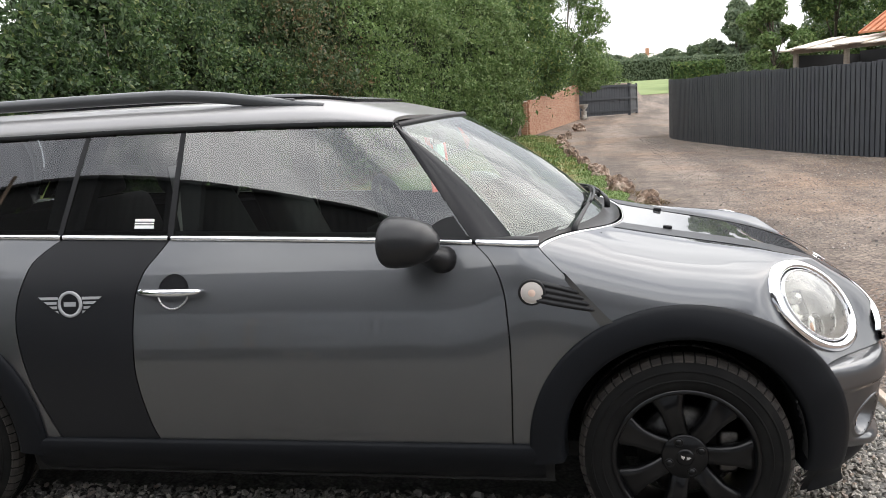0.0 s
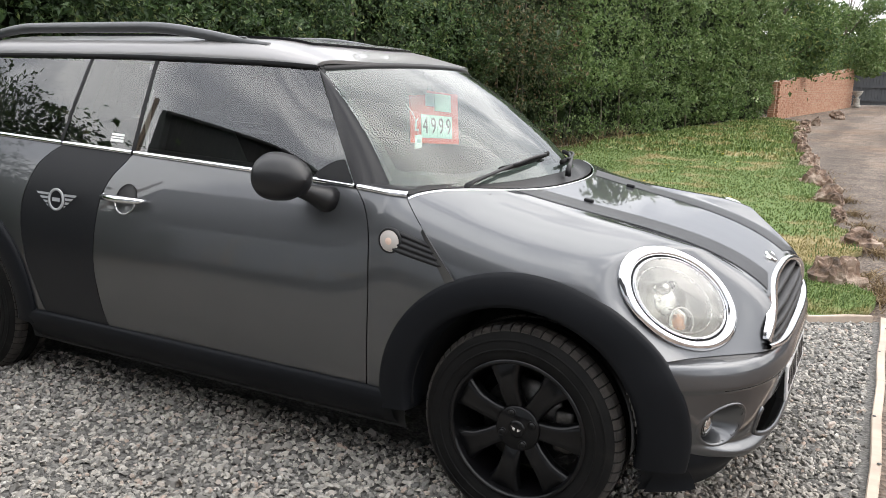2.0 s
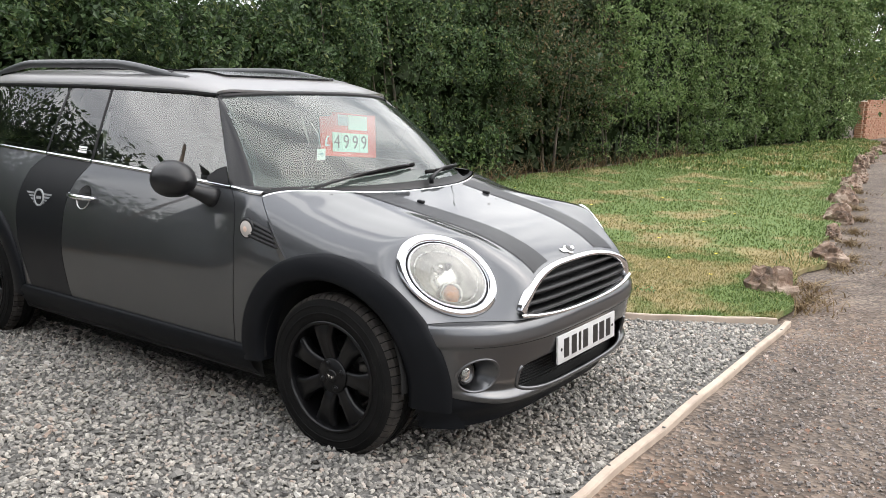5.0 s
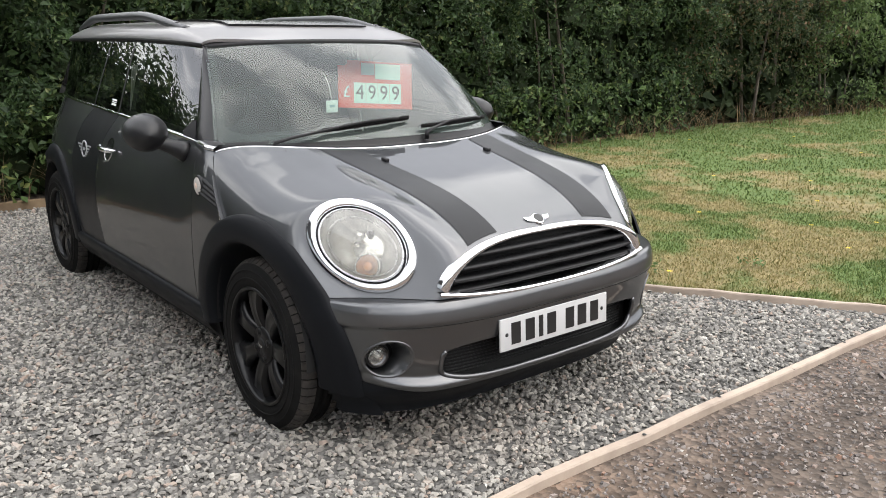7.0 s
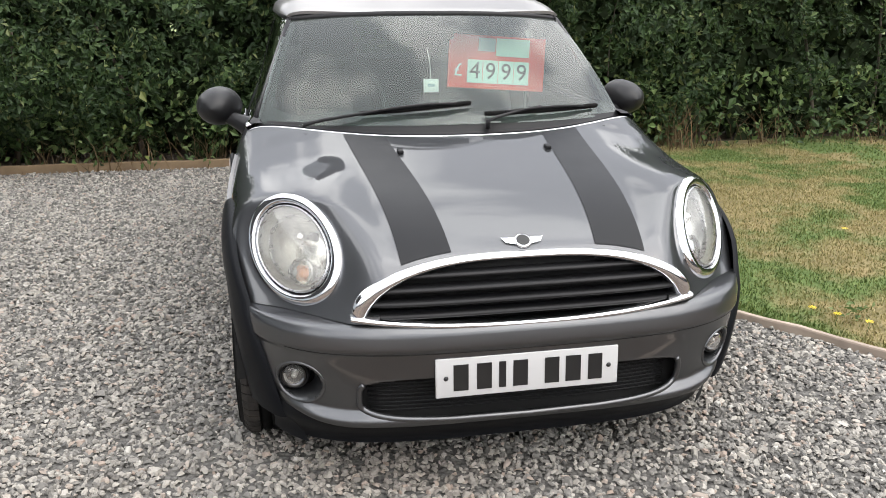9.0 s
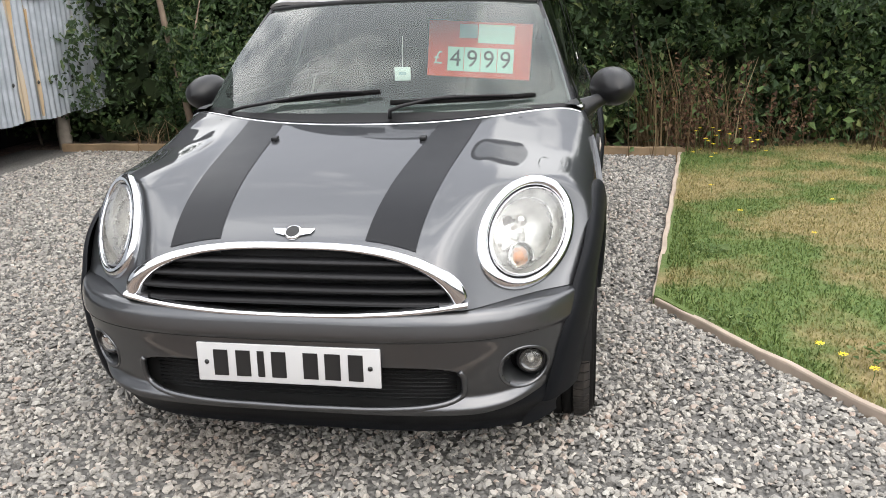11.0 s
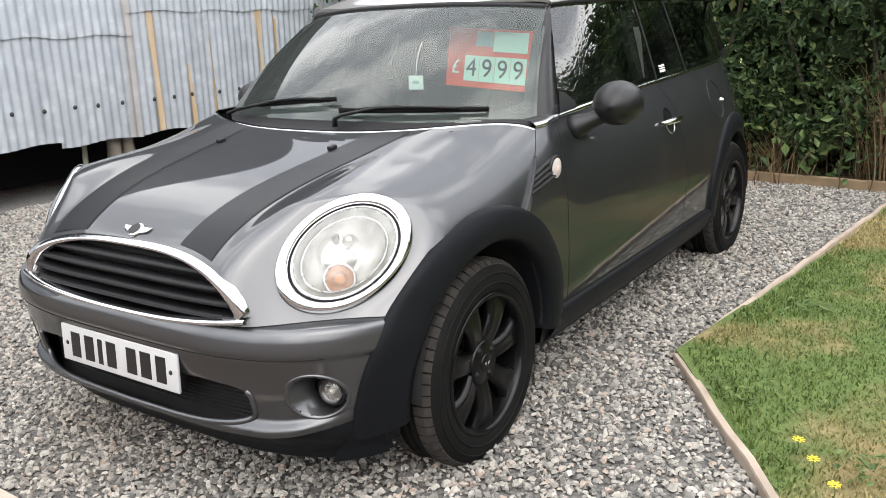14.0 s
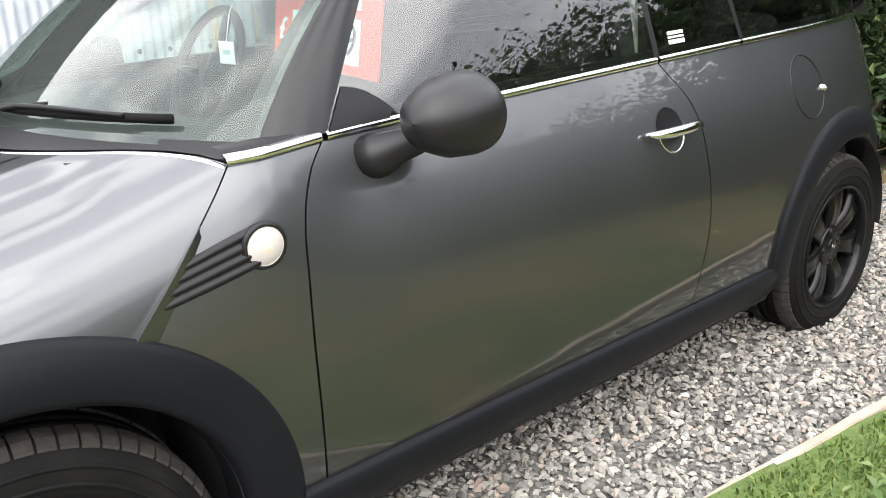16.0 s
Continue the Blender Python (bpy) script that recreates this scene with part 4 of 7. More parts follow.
# rounded black corners low in the screen
for sgn in (-1, 1):
    a, b = np.linspace(0, 1, 12)[:, None], np.linspace(0, 1, 12)[None]
    kk = 0.07 + 0.11 * a
    ww = sgn * (0.95 - (0.17 * (1 - a) ** 2.2) * b)
    g = screen_point(kk + 0 * b, ww)
    g[..., 0] -= 0.0065
    g[..., 2] -= 0.0065
    sheet("screen_border", g, BLACK, screen, "black printed corner")
border("screen_border", 0.0, 1.0, -1, -0.945)
border("screen_border", 0.0, 1.0, 0.945, 1)
for sgn in (-1, 1):
    # screen pillar, a broad dark band between the door glass and the screen
    k = np.linspace(0, 1, 20)[:, None]
    lo = side_glass_point(np.full_like(k, 0.66), np.full_like(k, 0.395), k, sgn)[:, 0]
    hi = screen_point(k, np.full_like(k, sgn * 0.985))[:, 0]
    mid = (lo + hi) / 2
    mid[:, 1] += sgn * 0.022
    mid[:, 0] += 0.010
    t = np.linspace(0, 1, 9)
    g = np.stack([lo * (1 - a) ** 2 + 2 * a * (1 - a) * mid + hi * a * a for a in t], 1)
    sheet("windscreen_pillar", g, SATIN, car, "satin black windscreen pillar", 0.02)
# header strip above the screen
w = np.linspace(-1, 1, 41)
top = screen_point(np.ones_like(w), w)
sheet("header_seal", np.array([top + np.array(o) for o in ((0.008, 0, -0.008), (0.012, 0, 0.0), (0.004, 0, 0.010), (-0.02, 0, 0.006))]), BLACK, car)
# cowl tray between bonnet and screen
w, t = np.linspace(-1, 1, 41)[None], np.linspace(0, 1, 6)[:, None]
ax_, ay_ = cowl_point(w)
az_ = bonnet_z(ax_, ay_)
sp = screen_point(np.full_like(w, 0.02), w)
g = np.stack([ax_ - 0.012 + (sp[..., 0] - ax_ + 0.012) * t, ay_ + (sp[..., 1] - ay_) * t, az_ + 0.004 + (sp[..., 2] - az_ - 0.004) * t - 0.03 * np.sin(np.pi * t)], -1)
sheet("cowl_tray", g, BLACK, car, "black cowl tray")

# wipers
def wiper(pivot, elbow_w, tip0, tip1, name="wiper"):
    base = screen_point(np.array(0.0), np.array(pivot[1] / 0.712))
    b = Vector((pivot[0], pivot[1], pivot[2]))
    e = Vector(screen_point(np.array(elbow_w[0]), np.array(elbow_w[1]))) + Vector((0.016, 0, 0.020))
    arm = part(name, tube_data(name, [b, b + Vector((0.0, 0, 0.028)), b.lerp(e, 0.15) + Vector((0.005, 0, 0.03)), b.lerp(e, 0.6) + Vector((0.01, 0, 0.018)), e], [0.012, 0.011, 0.009, 0.007, 0.004], BLACK, 8, 0.7), car, "black windscreen wiper")
    pts = []
    for s in np.linspace(0, 1, 14):
        k, w_ = tip0[0] + (tip1[0] - tip0[0]) * s, tip0[1] + (tip1[1] - tip0[1]) * s
        pts.append(Vector(screen_point(np.array(k), np.array(w_))) + Vector((0.012, 0, 0.014)))
    part("wiper_blade", tube_data("wiper_blade", pts, 0.006, RUBBER, 6, 1.6), arm)
    mid = [p + Vector((0.010, 0, 0.012 * math.sin(math.pi * i / 13))) for i, p in enumerate(pts)][2:-2]
    part("blade_bridge", tube_data("blade_bridge", mid, 0.005, BLACK, 6), arm)


wiper((0.965, -0.545, 0.912), (0.105, -0.20), (0.062, -0.50), (0.125, 0.07))
wiper((1.075, 0.095, 0.922), (0.078, 0.45), (0.045, 0.13), (0.065, 0.83))


# bumper: rows by height, columns round the nose
zz = np.concatenate([[0.536, 0.5365, 0.5355, 0.533], np.linspace(0.528, 0.485, 9), np.linspace(0.480, 0.225, 56)])[:, None]
tuck = np.concatenate([[-0.115, -0.05, -0.012, -0.003], np.zeros(65)])[:, None]
s = np.linspace(-1, 1, 241)[None]
ang = np.abs(s) * np.pi / 2
wid, reach = side_profile(zz), nose_len(zz)
bx = NOSE_X0 + reach * np.cos(ang) ** (2 / NOSE_N)
by = np.sign(s) * wid * np.sin(ang) ** (2 / NOSE_N)
# a soft ledge: the upper band stands proud of the lower face
ledge = 0.008 * smooth(0.450, 0.470, zz) * (1 - 0.35 * smooth(0.52, 0.56, zz)) - 0.004
lip = 0.030 * smooth(0.285, 0.247, zz) * smooth(0.22, 0.235, zz) * (1 - smooth(0.55, 0.72, np.abs(by)))
push = ledge + lip + tuck
nx, ny = np.cos(ang), np.sign(s) * np.sin(ang)
bx, by = bx + push * nx, by + push * ny
# the lower hem rises towards the wheels
zz = zz + 0.055 * smooth(0.48, 0.80, np.abs(by)) * smooth(0.34, 0.225, zz)
FOG_Y, FOG_Z, FOG_R = 0.622, 0.352, 0.060


def in_intake(y, z):
    a = np.abs(y) / 0.465
    dz = z - 0.315 - np.where(z < 0.315, 0.012 * a ** 2, 0)
    return np.clip(a, 0, 9) ** 7 + (np.abs(dz) / 0.064) ** 5 < 1


def bumper_keep(x, y, z):
    ok = (x > 1.60 - 0.25 * (z - 0.4)) | (np.abs(y) < 0.5)
    ok &= ~in_intake(y, z)
    ok &= (np.abs(y) - FOG_Y) ** 2 + (z - FOG_Z) ** 2 > (FOG_R * 0.98) ** 2
    ok &= ~in_grille(y, z)
    return ok


bumper = sheet("front_bumper", np.stack([bx, by, zz + 0 * s], -1), PAINT, car, "grey front bumper", 0.01, keep=bumper_keep)


def bumper_x(y, z):
    """The bumper's face in front of (y, z), with its ledge and lip."""
    y, z = np.broadcast_arrays(np.asarray(y, float), np.asarray(z, float))
    led = 0.008 * smooth(0.450, 0.470, z) * (1 - 0.35 * smooth(0.52, 0.56, z)) - 0.004
    return NOSE_X0 + nose_len(np.minimum(z, Z0)) * np.clip(1 - (np.abs(y) / side_profile(z)) ** NOSE_N, 0, 1) ** (1 / NOSE_N) + led + 0.030 * smooth(0.285, 0.247, z) * smooth(0.22, 0.235, z) * (1 - smooth(0.55, 0.72, np.abs(y)))


# thin groove line of the tow cover and the split under the ledge
ys = np.linspace(-0.66, 0.66, 60)
zl = 0.452 + 0.010 * (ys / 0.66) ** 2
part("bumper_groove", tube_data("bumper_groove", [(float(bumper_x(a, b)) + 0.0002, a, b) for a, b in zip(ys, zl)], 0.0017, DARK, 5), bumper, "fine dark groove")
# grille: chrome surround
ys = np.linspace(-1, 1, 70)
yy = 0.475 * np.sign(ys) * np.abs(np.sin(ys * np.pi / 2)) ** 0.9
top_o = 0.560 + 0.137 * np.clip(1 - (np.abs(yy) / 0.4755) ** 3.0, 0, 1) ** 0.5
rows_ = []
for d, h in ((-0.012, 0.006), (0.002, 0.005), (0.007, 0.001), (0.006, -0.007), (-0.004, -0.012), (-0.035, -0.015)):
    h = h * (1 + 1.5 * (np.abs(yy) / 0.475) ** 3 * (h < 0))
    y2 = yy * (1 + h / 0.475 * np.clip(np.abs(yy) / 0.475, 0, 1) ** 2)
    z2 = np.maximum(top_o + h, 0.545 + 0.0 * h)
    rows_.append(np.stack([front_x(y2 * 0.995, np.maximum(z2, Z0 - 0.01)) + d, y2, z2], -1))
grille = sheet("grille_surround", np.array(rows_), CHROME, car, "chrome radiator grille surround")
low_o = 0.520 + 0.033 * (np.abs(yy) / 0.475) ** 2.2
rows_ = []
for d, h in ((-0.04, 0.010), (0.004, 0.009), (0.013, 0.005), (0.012, -0.003), (0.005, -0.007), (-0.014, -0.009)):
    rows_.append(np.stack([bumper_x(yy * 1.01, np.full_like(yy, 0.53)) + d - 0.006, yy * 1.02, low_o + h], -1))
sheet("lower_bar", np.array(rows_), CHROME, grille, "chrome lower bar")
# dark recess and slats
yy2, z2 = np.linspace(-0.455, 0.455, 40)[None], np.linspace(0, 1, 10)[:, None]
z2 = 0.515 + (0.547 + 0.137 * np.clip(1 - (np.abs(yy2) / 0.4755) ** 3.0, 0, 1) ** 0.5 - 0.515) * z2
sheet("grille_recess", np.stack([front_x(yy2, 0.585) - 0.085 + 0 * z2, yy2 + 0 * z2, z2], -1), DARK, grille)
for zc in (0.551, 0.585, 0.619, 0.652):
    span = 0.462 * np.clip(1 - np.clip((zc + 0.004 - 0.560) / 0.137, 0, 1) ** 2, 0, 1) ** (1 / 3.0) - 0.012
    ya = np.linspace(-span, span, 40)
    xa = front_x(ya, np.full_like(ya, zc + 0.01))
    rows_ = [np.stack([xa + d, ya, zc + h + 0 * ya], -1) for d, h in ((-0.06, 0.004), (-0.014, 0.008), (-0.005, 0.003), (-0.006, -0.004), (-0.018, -0.008), (-0.06, -0.006))]
    sheet("grille_slat", np.array(rows_), BLACK, grille, "satin black slat")

# lower intake: dark back, fine mesh bars, body-colour lip
ya, za = np.linspace(-0.50, 0.50, 34)[None], np.linspace(0.205, 0.395, 7)[:, None]
intake = sheet("lower_intake", np.stack([bumper_x(ya, 0.315) - 0.055 + 0 * za, ya + 0 * za, za + 0 * ya], -1), DARK, car, "black lower air intake")
for zc in np.linspace(0.262, 0.366, 10):
    ya = np.linspace(-0.44, 0.44, 24)
    part("mesh_bar", tube_data("mesh_bar", [(float(bumper_x(a, 0.315)) - 0.045, a, zc) for a in ya], 0.0022, BLACK, 5), intake)
# rolled rim of the intake
q = np.linspace(0, 2 * np.pi, 120, endpoint=False)
ry = 0.467 * np.sign(np.cos(q)) * np.abs(np.cos(q)) ** (2 / 7)
rz = 0.315 + 0.066 * np.sign(np.sin(q)) * np.abs(np.sin(q)) ** 0.4 + 0.012 * (np.abs(ry) / 0.44) ** 2 * (np.sin(q) < 0)
part("intake_rim", tube_data("intake_rim", [(float(bumper_x(a, b)) - 0.004, a, b) for a, b in zip(ry, rz)], 0.0045, PAINT, 8, closed=True), intake, "grey rolled rim")
order = [k for k in np.argsort((q - np.pi / 2) % (2 * np.pi)) if np.sin(q[k]) < 0.45]
low = [(float(bumper_x(ry[k], rz[k])) - 0.002, ry[k], rz[k]) for k in order]
part("intake_lip", tube_data("intake_lip", low, 0.009, PAINT, 10), intake, "grey lower lip")
# black lower valance
zz = np.linspace(0.292, 0.135, 12)[:, None]
s = np.linspace(-1, 1, 101)[None]
ang = np.abs(s) * np.pi / 2
shrink = 1 - 0.09 * smooth(0.250, 0.135, zz)
sheet("lower_valance", np.stack([NOSE_X0 + 0.908 * shrink * np.cos(ang) ** (2 / NOSE_N), np.sign(s) * 0.80 * (0.990 - 0.03 * smooth(0.236, 0.135, zz)) * np.sin(ang) ** (2 / NOSE_N), zz + 0 * s], -1), CLAD, car, "black lower front valance", keep=lambda x, y, z: ((x > 1.62) | (np.abs(y) < 0.60)) & ((z < 0.244) | (np.abs(y) > 0.52)))
# cladding between front arch and bumper, down to the valance
for sgn in (-1, 1):
    za = np.linspace(0.50, 0.134, 14)[:, None]
    t = np.linspace(0, 1, 14)[None]
    x_a = AXLE + np.sqrt(np.clip(0.40 ** 2 - (za - 0.31) ** 2, 0, 1))
    x_b = 1.735 - 0.24 * (za - 0.24) 
    xx = x_a + (x_b - x_a) * t
    sheet("corner_cladding", np.stack([xx, sgn * (half_low(xx, np.maximum(za, 0.18)) + 0.010 - 0.030 * smooth(0.30, 0.125, za)), za + 0 * t], -1), CLAD, car, "black plastic bumper corner")

# fog lamps in their round recesses
for sgn in (-1, 1):
    q = np.linspace(0, 2 * np.pi, 33)[None]
    rr = np.array([1.13, 1.09, 1.03, 0.95, 0.86, 0.74, 0.70])[:, None] * FOG_R
    dd = np.array([-0.002, 0.003, 0.003, -0.006, -0.030, -0.06, -0.075])[:, None]
    y, z = sgn * (FOG_Y + rr * np.cos(q)), FOG_Z + rr * np.sin(q)
    fog = sheet("fog_lamp", np.stack([bumper_x(y, z) + dd, y, z], -1), PAINT, car, "round fog lamp in a grey recess")
    xf = float(bumper_x(FOG_Y, FOG_Z))
    m = pose(xf - 0.052, sgn * (FOG_Y + 0.014), FOG_Z + 0.002, 0, 0, -90 + sgn * 10) @ Matrix.Scale(0.80, 4)
    bowl = part("fog_reflector", turned("fog_reflector", [(0.0, -0.028), (0.02, -0.024), (0.034, -0.008), (0.040, 0.008), (0.042, 0.012)], DISC, 28), fog)
    bowl.matrix_local = m
    bulb = part("fog_bulb", turned("fog_bulb", [(0.0, 0.014), (0.010, 0.010), (0.012, -0.02)], FROST, 16), fog)
    bulb.matrix_local = m
    lens = part("fog_lens", turned("fog_lens", [(0.0, 0.02), (0.02, 0.018), (0.036, 0.012), (0.042, 0.004)], LENS, 28), fog, "clear lens")
    lens.matrix_local = m
    lens.visible_shadow = False
    back = part("fog_back", turned("fog_back", [(0.0, -0.045), (0.085, -0.045), (0.085, -0.02)], BLACK, 24), fog)
    cup = part("fog_cup", turned("fog_cup", [(0.043, 0.006), (0.047, 0.008), (0.051, 0.004), (0.052, -0.03)], BLACK, 28), fog, "black fog lamp cup")
    cup.matrix_local = m
    back.matrix_local = m

# headlamps
for sgn in (-1, 1):
    q = np.linspace(0, 2 * np.pi, 73)
    out = np.array([LAMP_OUT.x, sgn * LAMP_OUT.y, LAMP_OUT.z])

    def disc(levels, mat, name, parent, label=""):
        """Rings on the lamp's face: (share of the rim's size, height above the face)."""
        rows = []
        for sc, d in levels:
            y, z = lamp_curve(q, sc, sgn)
            rows.append(np.stack([lamp_x(y, z), y, z], -1) + out * d)
        return sheet(name, np.array(rows), mat, parent, label)

    lamp = disc(((1.06, -0.012), (1.055, 0.003), (1.03, 0.008), (0.97, 0.013), (0.90, 0.014), (0.865, 0.010), (0.85, 0.0)), CHROME, "headlamp", car, "round chrome-ringed headlamp with a clouded lens")
    disc(((0.86, 0.006), (0.85, 0.001), (0.825, 0.001), (0.82, 0.006)), BLACK, "lamp_seal", lamp, "black rubber seal")
    disc(((0.825, 0.004), (0.815, 0.011), (0.79, 0.013), (0.775, 0.009), (0.76, -0.012)), SILVER, "lens_rim", lamp, "bright rim of the lens")
    lens = disc([(sc, 0.010 + 0.026 * (1 - (sc / 0.79) ** 2)) for sc in np.linspace(0.79, 0.01, 12)], LENS_HAZED if sgn < 0 else LENS, "lens", lamp, "clouded domed lens")
    lens.visible_shadow = False
    disc(((0.775, 0.002), (0.74, -0.018), (0.66, -0.026), (0.655, -0.030), (0.60, -0.060), (0.40, -0.085), (0.15, -0.095), (0.01, -0.096)), BOWL, "bowl", lamp, "pale silvered bowl")
    disc(((0.68, -0.022), (0.665, -0.016), (0.645, -0.018), (0.635, -0.030)), SILVER, "bowl_rim", lamp, "thin bright rim")
    at = Vector((float(lamp_x(LAMP_Y, LAMP_Z)), sgn * LAMP_Y, LAMP_Z))
    face = Matrix.Translation(at) @ pose(0, 0, 0, 18, 0, -90 + sgn * 40)
    # bulb cap, stepped reflector and the round indicator low in the bowl
    cap = part("bulb_shield", turned("bulb_shield", [(0.0, 0.016), (0.014, 0.012), (0.020, 0.0), (0.018, -0.03), (0.016, -0.06)], REFLECT, 24), lamp, "bright bulb cap")
    cap.matrix_local = face @ pose(-sgn * 0.012, -0.040, 0.032)
    for dx, dz, wd in ((0.030, 0.030, 0.020), (-0.030, -0.006, 0.06), (0.034, 0.0, 0.012)):
        st = part("reflector_step", turned("reflector_step", [(0.0, 0.004), (wd * 0.8, 0.003), (wd, -0.006), (wd * 1.05, -0.03)], REFLECT, 20), lamp)
        st.matrix_local = face @ pose(-sgn * dx * 0.6, -0.062, dz)
    socket = part("bulb_slot", turned("bulb_slot", [(0.0, 0.003), (0.012, 0.002), (0.013, -0.02)], BLACK, 16), lamp, "dark slot")
    socket.matrix_local = face @ pose(sgn * 0.022, -0.050, 0.040)
    low = face @ pose(sgn * 0.018, -0.026, -0.066)
    tube = part("indicator_tube", turned("indicator_tube", [(0.037, 0.004), (0.041, 0.006), (0.044, 0.0), (0.044, -0.05), (0.040, -0.06)], SILVER, 36), lamp, "bright indicator housing")
    tube.matrix_local = low
    amber = part("indicator_lens", turned("indicator_lens", [(0.0, 0.012), (0.018, 0.011), (0.030, 0.008), (0.038, 0.002)], LENS, 36), lamp, "clear indicator lens")
    amber.matrix_local = low
    amber.visible_shadow = False
    dish = part("indicator_dish", turned("indicator_dish", [(0.0, -0.03), (0.018, -0.026), (0.032, -0.012), (0.038, 0.002)], REFLECT, 36), lamp)
    dish.matrix_local = low
    bulb = part("amber_bulb", turned("amber_bulb", [(0.0, 0.002), (0.009, 0.000), (0.015, -0.006), (0.014, -0.020)], AMBER, 20), lamp, "amber bulb")
    bulb.matrix_local = low

# number plate: plain bars in place of characters
plate = boxy("number_plate", (0.009, 0.52, 0.111), PLATE, car, (1.940, -0.007, 0.381), (0, -3, 0), 0.003, "white number plate")
for y0, y1 in ((-0.195, -0.142), (-0.130, -0.077), (-0.065, -0.040), (-0.028, 0.025), (0.062, 0.115), (0.122, 0.178), (0.188, 0.240)):
    boxy("plate_bar", (0.002, (y1 - y0) * 0.78, 0.074), INK, plate, (0.0052, (y0 + y1) / 2 - 0.022, 0.0), (0, 0, 0), 0)
for yy in (-0.232, 0.232):
    dot = part("plate_screw", turned("plate_screw", [(0.0, 0.003), (0.006, 0.002), (0.007, 0.0)], INK, 12), plate)
    dot.matrix_local = pose(0.005, yy, 0, 0, 0, -90)
boxy("plate_plinth", (0.03, 0.50, 0.10), BLACK, car, (1.923, -0.007, 0.379), (0, -3, 0), 0.006)


# winged badges: a ring with plain bars
def badge(parent, m, scale, mat, disc):
    b = part("badge", turned("badge", [(0.036, 0.0), (0.036, 0.004), (0.028, 0.004), (0.028, 0.0)], mat, 36), parent, "winged round badge")
    b.matrix_local = m @ Matrix.Scale(scale, 4)
    part("badge_disc", turned("badge_disc", [(0.0, 0.002), (0.028, 0.002)], disc, 30), b)
    part("badge_bar", data_of("badge_bar", [(-0.018, 0.003, -0.006), (0.018, 0.003, -0.006), (0.018, 0.003, 0.006), (-0.018, 0.003, 0.006)], [(0, 1, 2, 3)], mat, False), b)
    for sd in (-1, 1):
        for r in range(4):
            z1 = 0.020 - r * 0.0125
            z0 = z1 - 0.0075
            reach = 0.096 - r * 0.0165
            inner = 0.040 - 0.004 * (r in (0, 3))
            v = [(sd * inner, 0.002, z0), (sd * (reach - 0.010), 0.002, z0), (sd * reach, 0.002, z1), (sd * inner, 0.002, z1)]
            part("badge_wing", data_of("badge_wing", v, [(0, 1, 2, 3) if sd < 0 else (3, 2, 1, 0)], mat, False), b)
    return b


def solid_badge(parent, m):
    b = part("bonnet_badge", turned("bonnet_badge", [(0.0, 0.006), (0.020, 0.006), (0.024, 0.004), (0.025, 0.0)], CHROME, 30), parent, "chrome winged bonnet badge")
    b.matrix_local = m
    part("badge_disc", turned("badge_disc", [(0.0, 0.0075), (0.019, 0.0068)], INK, 26), b)
    for sd in (-1, 1):
        v = [(sd * 0.022, 0.003, 0.014), (sd * 0.060, 0.003, 0.014), (sd * 0.050, 0.003, -0.004), (sd * 0.022, 0.003, -0.012), (sd * 0.022, 0.006, 0.010), (sd * 0.052, 0.005, 0.011), (sd * 0.046, 0.005, -0.001), (sd * 0.022, 0.006, -0.008)]
        f = [(4, 5, 6, 7), (0, 1, 5, 4), (1, 2, 6, 5), (2, 3, 7, 6)]
        part("wing", data_of("wing", v, f if sd < 0 else [t[::-1] for t in f], CHROME, False), b)


bxp = 1.832
slope = math.degrees(math.atan2(float(bonnet_z(bxp - 0.01, 0.0) - bonnet_z(bxp + 0.01, 0.0)), 0.02))
solid_badge(car, pose(bxp, 0, float(bonnet_z(bxp, 0.0)) + 0.002, 0, 0, -90) @ pose(0, 0, 0, 90 - slope, 0, 0))
badge(car, pose(-0.68, -float(half(-0.68, 0.773)) - 0.005, 0.773, 0, 0, 180) @ pose(0, 0, 0, 7.5, 0, 0), 1.22, DECAL, VINYL)

